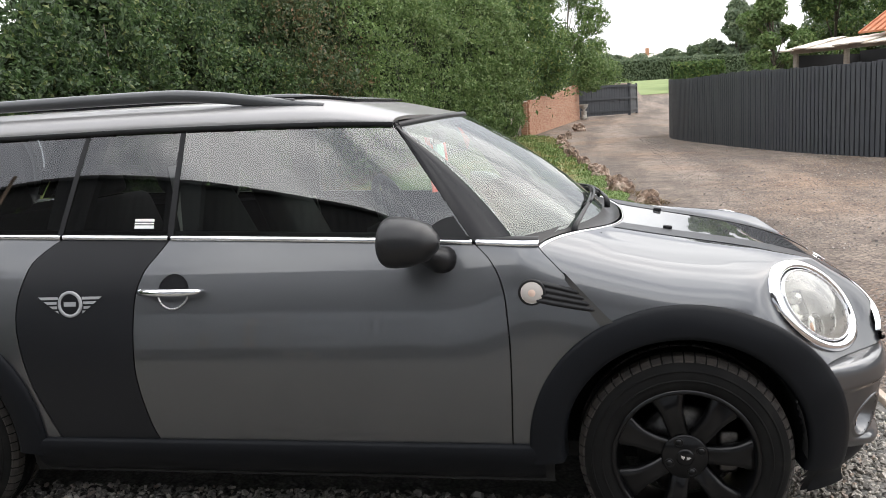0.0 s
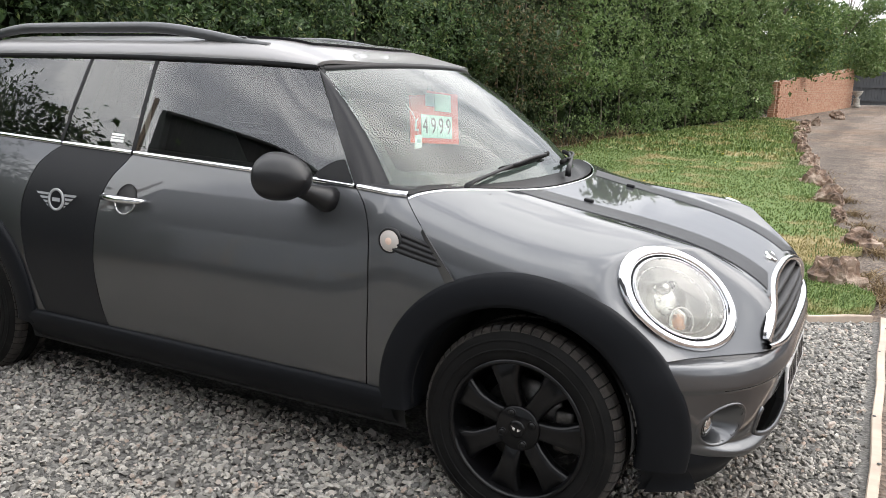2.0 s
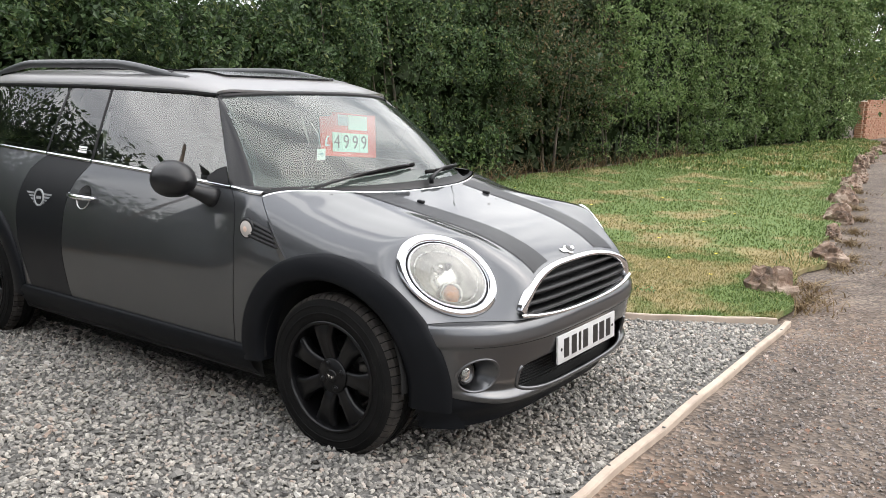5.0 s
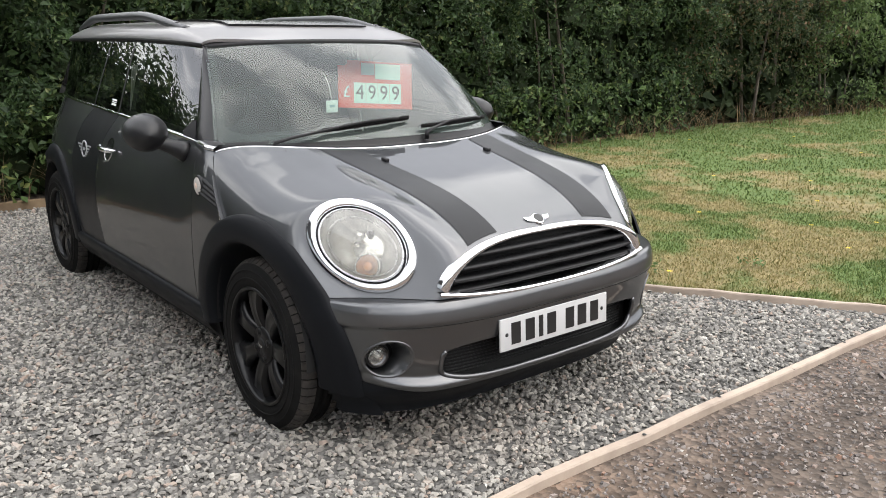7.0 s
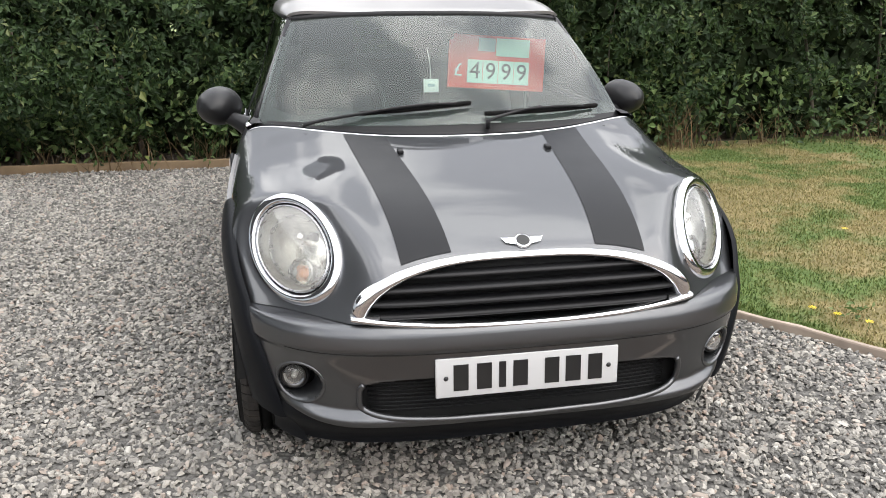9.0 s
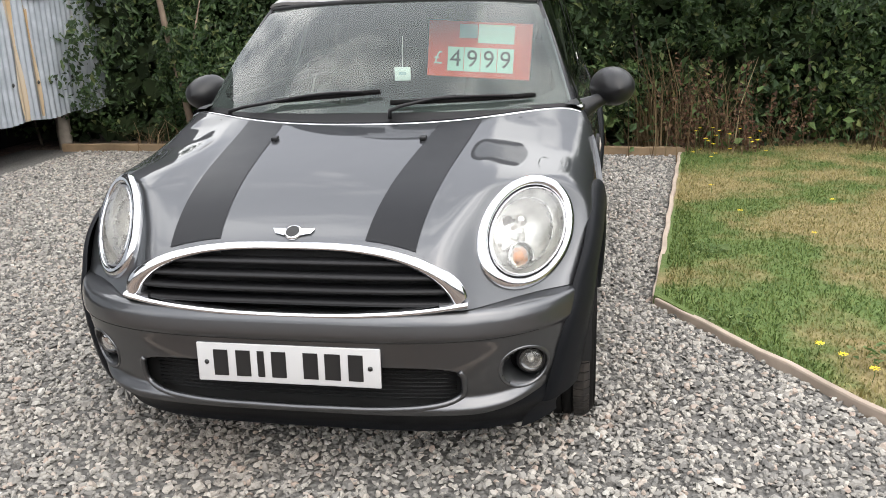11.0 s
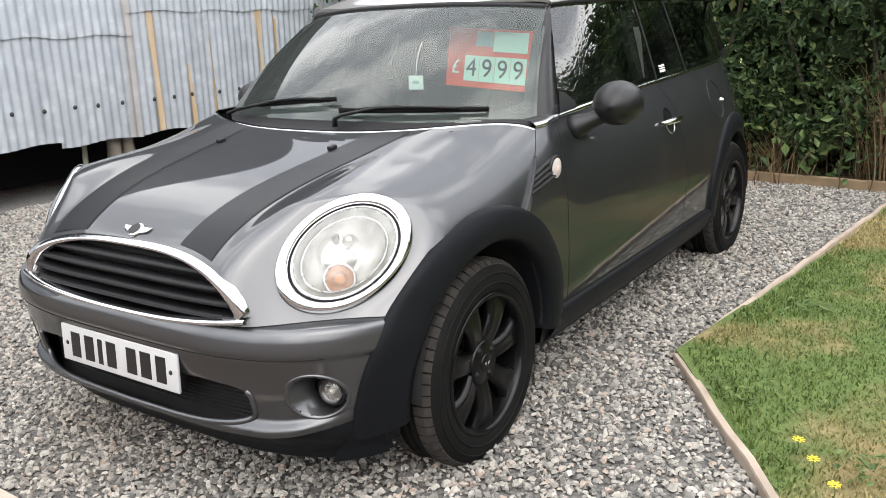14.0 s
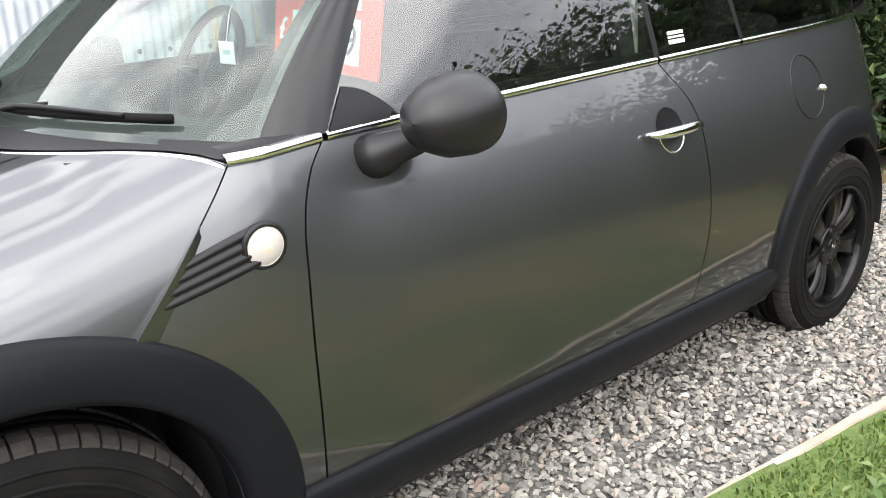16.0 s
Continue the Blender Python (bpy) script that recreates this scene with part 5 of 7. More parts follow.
# door handles, indicators, mirrors
for sgn in (-1, 1):
    hx, hz = -0.316, 0.806
    hy = float(half(hx, hz))
    q = np.linspace(0, 2 * np.pi, 33)[None]
    rr = np.array([1.0, 0.97, 0.75, 0.4, 0.02])[:, None] * 0.054
    dd = np.array([0.0015, 0.0012, 0.0008, 0.0005, 0.0004])[:, None]
    x, z = hx + rr * np.cos(q), hz + rr * np.sin(q)
    g = np.stack([x, sgn * (half(x, z) + dd), z], -1)
    # flat recess: black upper half stands for its shade, lower half catches the sky
    sheet("handle_scoop", g, SATIN, car, "round handle recess", keep=lambda a, b, c: c > hz)
    sheet("handle_scoop", g, PAINT, car, "round handle recess", keep=lambda a, b, c: c <= hz)
    part("scoop_rim", tube_data("scoop_rim", [tuple(p) for p in g[0][17:33]], 0.003, CHROME if sgn > 0 else SILVER, 6), car)
    pts = [(hx + d, sgn * (hy + o), hz + 0.002) for d, o in ((-0.118, 0.004), (-0.10, 0.02), (-0.05, 0.03), (0.0, 0.034), (0.05, 0.032), (0.09, 0.024), (0.108, 0.006))]
    part("door_handle", tube_data("door_handle", pts, [0.006, 0.0115, 0.0135, 0.0135, 0.0125, 0.010, 0.005], CHROME, 12, 1.0), car, "chrome door handle")
    if sgn < 0:
        b = part("handle_lock", turned("handle_lock", [(0.0, 0.014), (0.010, 0.012), (0.012, 0.0)], CHROME, 18), car)
        b.matrix_local = pose(hx - 0.104, -hy - 0.012, hz + 0.002, 0, 0, 180)

    # side indicator and its ribbed scoop
    t = np.linspace(0, 1, 20)[None]
    rows = 22
    v = np.linspace(0, 1, rows)[:, None]
    x = 0.855 + (1.045 - 0.855) * t + 0.0 * v
    zt = 0.822 - 0.03 * t ** 1.5
    zb = 0.758 - 0.035 * t
    z = zt + (zb - zt) * v
    x = x + (shut_front(z) - 0.006 - 1.045) * t
    rib = 0.006 * np.abs(np.sin(v * np.pi * 4.0)) + 0 * t
    g = np.stack([x, sgn * (half(x, z) + 0.001 + rib), z], -1)
    scoop = sheet("side_scoop", g, BLACK, car, "ribbed black side scoop")
    ix, iz = 0.842, 0.788
    iy = float(half(ix, iz))
    m = pose(ix, sgn * (iy + 0.001), iz, 0, 0, 0 if sgn > 0 else 180)
    rim = part("indicator_rim", turned("indicator_rim", [(0.040, -0.004), (0.041, 0.004), (0.036, 0.008), (0.032, 0.006)], BLACK, 32), scoop)
    rim.matrix_local = m
    il = part("side_indicator", turned("side_indicator", [(0.0, 0.013), (0.015, 0.012), (0.026, 0.010), (0.032, 0.006)], LENS_SIDE, 32), scoop, "clear round side indicator")
    ip = part("indicator_dish", turned("indicator_dish", [(0.0, 0.001), (0.016, 0.002), (0.028, 0.006), (0.033, 0.0065)], PALE_CUP, 32), scoop)
    ip.matrix_local = m
    il.matrix_local = m
    il.visible_shadow = False
    ib = part("indicator_bulb", turned("indicator_bulb", [(0.0, 0.0142), (0.008, 0.0136), (0.013, 0.0115)], SIDE_BULB, 18), scoop, "clouded amber bulb")
    ib.matrix_local = m

    # mirror: oval shell on a raked foot
    mirror = part("door_mirror", turned("door_mirror", [(0.002, -0.085), (0.030, -0.080), (0.062, -0.058), (0.083, -0.020), (0.089, 0.015), (0.088, 0.032), (0.082, 0.040), (0.070, 0.036), (0.001, 0.034)], MATTE, 40), car, "oval matt black door mirror")
    mirror.matrix_local = pose(0.478, sgn * 0.862, 0.957, 0, 0, 90 + sgn * 12) @ Matrix.Diagonal((0.98, 1.30, 0.86, 1))
    gm = part("mirror_glass", turned("mirror_glass", [(0.001, 0.0365), (0.068, 0.0365)], Mat("mirror_silver", (0.85, 0.86, 0.87), 0.02, 1.0).m, 36), mirror)
    fz = float(belt_z(0.56)) - 0.035
    fy = float(half(0.56, fz))
    a, b = Vector((0.568, sgn * (fy - 0.012), fz - 0.018)), Vector((0.510, sgn * 0.835, 0.925))
    foot = part("mirror_foot", tube_data("mirror_foot", [a, a.lerp(b, 0.22), a.lerp(b, 0.55), a.lerp(b, 0.85), b], [0.050, 0.040, 0.030, 0.027, 0.032], MATTE, 16), car, "matt black mirror foot")
    # triangular black corner in the glass by the mirror
    k = np.linspace(0, 0.20, 5)[:, None]
    u = np.linspace(0, 1, 5)[None]
    g = side_glass_point(0.655 - 0.14 * u + 0 * k, 0.39 - 0.11 * u + 0 * k, k * (1 - 0.75 * u ** 1.5), sgn)
    g[..., 1] += sgn * 0.003
    sheet("mirror_corner", g, BLACK, car)

# fuel flap
q = np.linspace(0, 2 * np.pi, 49)
fx, fz = -1.035, 0.832
pts = [(fx + 0.092 * math.cos(a), float(half(fx + 0.092 * math.cos(a), fz + 0.092 * math.sin(a))) + 0.0005, fz + 0.092 * math.sin(a)) for a in q[:-1]]
flap = part("fuel_flap", tube_data("fuel_flap", pts, 0.003, BLACK, 6, closed=True), car, "round fuel flap")
knob = part("flap_hinge", turned("flap_hinge", [(0.0, 0.018), (0.009, 0.014), (0.012, 0.0)], CHROME, 18), car, "chrome flap knob")
knob.matrix_local = pose(fx - 0.086, float(half(fx, fz)), fz - 0.012)

# ---- wheels ----
def build_wheel():
    wheel = new("wheel")
    R = 0.308
    prof = [(0.206, -0.086), (0.212, -0.094), (0.232, -0.100), (0.262, -0.101), (0.286, -0.094), (0.299, -0.080), (0.305, -0.066)]
    tread = [(0.305, -0.066), (R, -0.052), (R, -0.036), (0.300, -0.034), (0.300, -0.029), (R, -0.027), (R, -0.003), (0.300, -0.001), (0.300, 0.004)]
    full = prof + [(r, y) for r, y in tread[1:]]
    full = full + [(r, -y) for r, y in full[::-1]]
    side = turned("tyre", full, RUBBER, 120)
    tyre = part("tyre", side, wheel, "black tyre with worn tread")
    # shoulder blocks: short bars round the tread's edge with gaps between them
    nb = 60
    v, f = [], []
    for i in range(nb):
        a0, a1 = 2 * math.pi * (i + 0.06) / nb, 2 * math.pi * (i + 0.90) / nb
        for s_ in (-1, 1):
            base = len(v)
            for r, y in ((0.299, 0.084), (0.310, 0.068), (0.3125, 0.052), (0.3125, 0.037), (0.298, 0.036), (0.290, 0.086)):
                for a in (a0, a1):
                    sk = 0.004 * (y - 0.05) / 0.03
                    v.append((r * math.cos(a + sk), s_ * y, r * math.sin(a + sk)))
            for k in range(6):
                l = (k + 1) % 6
                f.append((base + 2 * k, base + 2 * k + 1, base + 2 * l + 1, base + 2 * l))
            f.append(tuple(base + 2 * k for k in range(6)))
            f.append(tuple(base + 2 * k + 1 for k in range(6))[::-1])
    tagged(part("tread", data_of("tread", v, f, TREAD, False), wheel, "dusty tread blocks"), kind="stuff")
    for r_, y_ in ((0.244, -0.1015), (0.272, -0.0995)):
        part("tyre_ridge", turned("tyre_ridge", [(r_ - 0.004, y_ + 0.002), (r_ - 0.002, y_ - 0.002), (r_ + 0.002, y_ - 0.002), (r_ + 0.004, y_ + 0.002)], RUBBER, 80), wheel)
    rim = part("rim", turned("rim", [(0.214, -0.096), (0.209, -0.101), (0.203, -0.099), (0.199, -0.090), (0.196, -0.07), (0.186, -0.02), (0.182, 0.06), (0.19, 0.09), (0.206, 0.088)], RIM, 80), wheel, "gloss black alloy rim")
    # seven blade spokes that flare into the rim
    for s_ in range(7):
        a = 2 * math.pi * s_ / 7 + 0.22
        n = 10
        vv, ff = [], []
        for i in range(n + 1):
            t = i / n
            r = 0.040 + 0.160 * t
            wdt = 0.0300 + 0.012 * abs(t - 0.30) + 0.075 * max(0, t - 0.60) ** 1.3
            lean = 0.004 * math.sin(t * math.pi * 0.5)
            yy = -0.066 - 0.018 * math.sin(t * math.pi * 0.9) - 0.008 * t
            for (o, d) in ((-1, 0.028), (-0.76, 0.002), (-0.40, 0.004), (0.35, 0.005), (0.74, 0.002), (1, 0.028), (0.8, 0.046), (-0.8, 0.046)):
                px, pz = r, o * wdt + lean
                vv.append((px * math.cos(a) - pz * math.sin(a), yy + d, px * math.sin(a) + pz * math.cos(a)))
        for i in range(n):
            for k in range(8):
                l = (k + 1) % 8
                ff.append((i * 8 + k, i * 8 + l, (i + 1) * 8 + l, (i + 1) * 8 + k))
        part("spoke", data_of("spoke", vv, ff, RIM), wheel)
    hub = part("hub", turned("hub", [(0.0, -0.080), (0.030, -0.080), (0.034, -0.0785), (0.064, -0.0775), (0.068, -0.074), (0.070, -0.066), (0.068, -0.03), (0.05, 0.02)], RIM, 48), wheel)
    cap = part("centre_cap", turned("centre_cap", [(0.0, -0.0855), (0.020, -0.0845), (0.026, -0.082), (0.027, -0.078)], RIM, 32), wheel)
    for sd in (-1, 1):
        vv = [(sd * 0.003, -0.0862, 0.004), (sd * 0.016, -0.0862, 0.006), (sd * 0.011, -0.0862, -0.002), (sd * 0.004, -0.0862, -0.006)]
        part("cap_mark", data_of("cap_mark", vv, [(0, 1, 2, 3) if sd > 0 else (3, 2, 1, 0)], CHROME, False), wheel, "small silver mark")
    for s_ in range(4):
        a = 2 * math.pi * s_ / 4 + 0.6
        b = part("wheel_bolt", turned("wheel_bolt", [(0.0, -0.083), (0.008, -0.083), (0.0095, -0.079), (0.0105, -0.0788), (0.012, -0.0805), (0.0145, -0.0800), (0.015, -0.07)], RIM, 18), wheel)
        b.matrix_local = pose(0.050 * math.cos(a), 0, 0.050 * math.sin(a))
    part("brake_disc", turned("brake_disc", [(0.06, -0.015), (0.135, -0.015), (0.137, -0.005), (0.137, 0.01)], DISC, 60), wheel, "grey steel brake disc")
    cal = boxy("brake_caliper", (0.06, 0.05, 0.13), DISC, wheel, (0.125, -0.02, 0.03), (0, -10, 0), 0.012, "grey brake caliper")
    return wheel


wheel = build_wheel()
wheel.parent = car
tagged(wheel, "black seven-spoke alloy wheel with road tyre")
FACE = 0.802
spots = [(AXLE, -1, 0, 12), (-AXLE, -1, 0, 40), (AXLE, 1, 0, 3), (-AXLE, 1, 0, 25)]
wheels = [wheel] + [copy_thing(wheel, Matrix()) for _ in range(3)]
for ob, (wx, sgn, steer, spin) in zip(wheels, spots):
    ob.matrix_basis = pose(wx, sgn * (FACE - 0.092), HUB_Z - 0.025, 0, 0, (0 if sgn < 0 else 180) + steer) @ pose(0, 0, 0, 0, spin, 0)

# underside and inner structure
boxy("floor_pan", (3.5, 1.30, 0.05), DARK, car, (-0.05, 0, 0.24), (0, 0, 0), 0)
# plate added low under the nose to keep light off the ground there
boxy("undertray", (0.86, 1.00, 0.02), DARK, car, (1.36, 0, 0.165), (0, 0, 0), 0, "dark plate added to deepen the shade under the nose")
boxy("engine_bay", (0.60, 0.84, 0.38), DARK, car, (1.30, 0, 0.45), (0, 0, 0), 0.05)
for wx in (AXLE, -AXLE):
    part("axle", tube_data("axle", [(wx, -0.66, HUB_Z), (wx, 0.66, HUB_Z)], 0.035, DARK, 10), car)
boxy("boot_floor", (0.9, 1.2, 0.35), CABIN, car, (-1.4, 0, 0.46), (0, 0, 0), 0.05)

# cabin
dash_y, dash_t = np.linspace(-0.70, 0.70, 24)[None], np.linspace(0, 1, 10)[:, None]
dx = 1.00 - 0.26 * (np.abs(dash_y) / 0.7) ** 2.2 - 0.42 * dash_t
dz = 0.905 + 0.015 * np.sin(np.pi * dash_t) - 0.26 * smooth(0.72, 1.0, dash_t) + 0.03 * np.exp(-((dash_y + 0.36) / 0.16) ** 2) * smooth(0.3, 0.7, dash_t)
sheet("dashboard", np.stack([dx, dash_y + 0 * dash_t, dz], -1), CABIN, car, "dark grey dashboard")
q = np.linspace(0, 2 * np.pi, 40, endpoint=False)
wheel_m = pose(0.36, -0.36, 0.94, 0, 66, 0)
sw = part("steering_wheel", tube_data("steering_wheel", [wheel_m @ Vector((0.185 * math.cos(a), 0.185 * math.sin(a), 0)) for a in q], 0.015, BLACK, 8, closed=True), car, "black steering wheel")
for a in (0.2, math.pi - 0.2, math.pi * 1.5):
    part("wheel_spoke", tube_data("wheel_spoke", [wheel_m @ Vector((0.18 * math.cos(a), 0.18 * math.sin(a), 0)), wheel_m @ Vector((0, 0, -0.03))], 0.014, BLACK, 6), sw)
part("wheel_boss", tube_data("wheel_boss", [wheel_m @ Vector((0, 0, 0.0)), wheel_m @ Vector((0, 0, -0.12))], 0.05, BLACK, 14), sw)


def seat(at, width=0.48):
    s_ = boxy("front_seat", (0.50, width, 0.16), CABIN, car, (at[0], at[1], 0.50), (0, -6, 0), 0.05, "dark cloth seat")
    boxy("seat_back", (0.14, width, 0.60), CABIN, s_, (-0.27, 0, 0.36), (0, -18, 0), 0.06, "", 0.82)
    boxy("headrest", (0.09, 0.27, 0.19), CABIN, s_, (-0.415, 0, 0.735), (0, -12, 0), 0.04, "rounded headrest")
    for dy in (-0.06, 0.06):
        part("headrest_stem", tube_data("headrest_stem", [(-0.36, dy, 0.60), (-0.40, dy, 0.70)], 0.007, CHROME, 8), s_)


seat((0.02, -0.36))
seat((0.02, 0.36))
bench = boxy("rear_bench", (0.46, 1.15, 0.18), CABIN, car, (-0.85, 0, 0.52), (0, -6, 0), 0.05, "dark cloth rear bench")
boxy("bench_back", (0.13, 1.15, 0.50), CABIN, bench, (-0.22, 0, 0.30), (0, -15, 0), 0.05)
for dy in (-0.34, 0.34):
    boxy("headrest", (0.08, 0.24, 0.14), CABIN, bench, (-0.31, dy, 0.62), (0, -10, 0), 0.035)
for sgn in (-1, 1):
    z_, x_ = np.linspace(0.45, 0.955, 8)[:, None], np.linspace(0.70, -1.6, 20)[None]
    sheet("door_trim", np.stack([x_ + 0 * z_, sgn * (half(x_, z_) - 0.075), z_ + 0 * x_], -1), CABIN, car)
    part("belt_strap", tube_data("belt_strap", [(-0.36, sgn * 0.60, 1.20), (-0.30, sgn * 0.66, 0.9), (-0.28, sgn * 0.68, 0.5)], 0.02, LINING, 6, 0.15), car, "pale seat belt")
xx, ww = np.linspace(0.40, -1.6, 14)[:, None], np.linspace(-0.93, 0.93, 14)[None]
sheet("head_lining", np.stack([xx + 0 * ww, roof_edge_y(np.clip(xx, -1.75, 0.5)) * ww, roof_edge_z(np.clip(xx, -1.75, 0.45)) - 0.01 + 0.05 * (1 - ww ** 2) * smooth(0.6, 0.1, xx)], -1), LINING, car, "pale roof lining")
mirror_in = boxy("rear_view_mirror", (0.03, 0.22, 0.06), BLACK, car, (0.44, 0.0, 1.235), (0, 12, 0), 0.018, "black rear-view mirror")
part("mirror_stem", tube_data("mirror_stem", [(0.44, 0, 1.25), (0.47, 0, 1.30)], 0.008, BLACK, 8), mirror_in)
# tail: glass and dark hatch so that the back is closed
w, k = np.linspace(-1, 1, 16)[None], np.linspace(0, 1, 8)[:, None]
sheet("tail_glass", np.stack([-1.73 + 0.20 * k - 0.07 * (1 - w ** 2), (0.625 - 0.075 * k) * w, 1.0 + 0.31 * k + 0 * w], -1), GLASS_R, car, "dark tail glass")
w, k = np.linspace(-1, 1, 16)[None], np.linspace(0, 1, 6)[:, None]
sheet("tail_shelf", np.stack([-1.965 + 0.30 * k + 0 * w, (half_low(-1.965 + 0.30 * k, 1.0) - 0.006) * w, 1.005 + 0 * k + 0 * w], -1), PAINT, car)
for sgn in (-1, 1):
    zz, xx = np.linspace(0.34, 0.23, 6)[:, None], np.linspace(-1.64, -1.975, 40)[None]
    sheet("rear_valance", np.stack([xx + 0 * zz, sgn * (half_low(xx, np.maximum(zz, 0.3)) + 0.004), zz + 0 * xx], -1), CLAD, car, "black lower rear valance")

# things inside the screen: price card and air freshener
def letter(text, size, at, mat, parent, name):
    cu = bpy.data.curves.new(name, "FONT")
    cu.body, cu.size, cu.align_x, cu.align_y, cu.extrude = text, size, "CENTER", "CENTER", 0.0006
    tmp = bpy.data.objects.new(name, cu)
    me = bpy.data.meshes.new_from_object(tmp)
    me.materials.clear()
    me.materials.append(mat)
    ob = part(name, me, parent)
    ob.matrix_local = pose(*at, 90, 0, 90)
    return ob


card = thing("price_card", "red price card with pale green digit slips behind the windscreen", "price card")
card.matrix_world = pose(0.375, 0.315, 1.105, -4, -6, 0)
boxy("card", (0.004, 0.43, 0.225), RED, card, (0, 0, 0), (0, 0, 0), 0, "red card")
boxy("top_slip", (0.002, 0.150, 0.075), CARD, card, (0.0035, 0.068, 0.066), (0, 0, 0), 0, "pale slip")
boxy("printed_block", (0.002, 0.075, 0.055), GREY_CARD, card, (0.0035, -0.048, 0.074), (0, 0, 0), 0)
for i, ch in enumerate("4999"):
    y0 = -0.097 + i * 0.0695
    boxy("digit_slip", (0.002, 0.067, 0.098), CARD, card, (0.0045, y0, -0.040), (0, 0, 0), 0, "pale green slip")
    letter(ch, 0.098, (0.0062, y0, -0.040), INK, card, "digit")
letter("£", 0.075, (0.0045, -0.172, -0.040), WHITE, card, "pound_sign")
fresh = thing("air_freshener", "small pale card hanging on a thread behind the windscreen", "air freshener", (0.47, 0.006, 1.022), 6)
boxy("tag", (0.003, 0.066, 0.055), WHITE, fresh, (0, 0, 0), (0, 0, 0), 0.004)
boxy("tag_print", (0.001, 0.03, 0.012), GREY_CARD, fresh, (0.0022, 0, 0.002), (0, 0, 0), 0)
part("thread", tube_data("thread", [(0, 0, 0.025), (-0.02, 0, 0.10), (-0.06, 0, 0.15)], 0.0012, WHITE, 5), fresh)


# ---- ground ----
rng = np.random.default_rng(7)


def lawn_edge(y):
    """x of the lawn's edge along the drive."""
    return np.interp(y, [2.24, 3.0, 4.5, 7.1, 9.1, 11.5, 15.8, 22.5, 26.0, 28.6], [2.15, 2.02, 1.98, 1.58, 1.28, 1.02, 0.50, 0.0, -0.5, -1.45])


def kerb_y(x):
    """y of the lawn's edge along the gravel bed."""
    return np.interp(x, [-3.17, 0.355, 2.22], [1.475, 1.065, 2.26])


def hedge_x(y):
    """x of the hedge's foot."""
    return np.interp(y, [-6, 1.4, 5, 10, 15, 22, 28, 40], [-3.75, -3.45, -3.4, -3.15, -2.95, -2.4, -1.75, -1.6])


def rise(y):
    """The drive climbs gently away from the car."""
    return 0.0095 * np.clip(np.asarray(y, float) - 2.0, 0, 50)


def land(x, y):
    """Height of the ground: level by the car, rising beyond the gate."""
    return rise(y) + 3.4 * smooth(52, 112, y) + 0.014 * np.clip(y - 112, 0, None) - 0.012


gx = np.concatenate([np.linspace(-600, -30, 20), np.linspace(-28, 28, 57), np.linspace(30, 600, 20)])
gy = np.concatenate([np.linspace(-600, -30, 16), np.linspace(-28, 130, 100), np.linspace(140, 900, 20)])
X, Y = np.meshgrid(gx, gy)
g = np.stack([X, Y, land(X, Y)], -1)
ground = sheet("ground", g, DRIVE, None)
tagged(ground, "compacted brown gravel drive", "ground", kind="structure")

# far grass on both sides of the drive's upper end
for x0, x1, y0, y1, nm in ((-120, 1.5, 92, 360, "far_lawn"), (5.2, 160, 78, 360, "far_lawn"), (1.5, 5.2, 100, 360, "far_lawn"), (-160, -5.0, -60, 92, "far_lawn")):
    X, Y = np.meshgrid(np.linspace(x0, x1, 30), np.linspace(y0, y1, 60))
    ob = sheet(nm, np.stack([X, Y, land(X, Y) + 0.03], -1), FIELD, None)
    tagged(ob, "mown green grass beyond the gate", "grass", kind="structure")

# lawn patch
ys = np.concatenate([np.linspace(1.06, 3.2, 40), np.linspace(3.3, 28.6, 110)])
u = np.linspace(0, 1, 60)
rows = []
for y in ys:
    if y < 2.26:
        right = np.interp(y, [1.065, 2.26], [0.355, 2.15])
        left = -3.4 if y > 1.47 else np.interp(y, [1.065, 1.47], [0.355, -3.12])
    else:
        right, left = float(lawn_edge(y)) + 0.05 * math.sin(y * 3.1) + 0.04 * math.sin(y * 7.7), float(hedge_x(y)) - 0.2
    xx = left + (right - left) * u
    rows.append(np.stack([xx, np.full_like(xx, y), float(rise(y)) + 0.030 + 0.012 * np.sin(xx * 2.1 + y) + 0.01 * np.sin(3 * y)], -1))
lawn = sheet("lawn", np.array(rows), LAWN, None, thick=0.04)
tagged(lawn, "sun-dried patchy lawn", "lawn", kind="structure")

# gravel bed
X, Y = np.meshgrid(np.linspace(-3.55, 2.21, 60), np.linspace(-4.9, 2.26, 70))
bed = sheet("gravel_bed", np.stack([X, Y, -0.006 + 0.002 * np.sin(X * 3) * np.sin(Y * 2.3)], -1), CHIP_BED, None, keep=lambda x, y, z: y < kerb_y(x) + 0.02)
tagged(bed, "bed of grey slate chippings", "gravel", kind="structure")


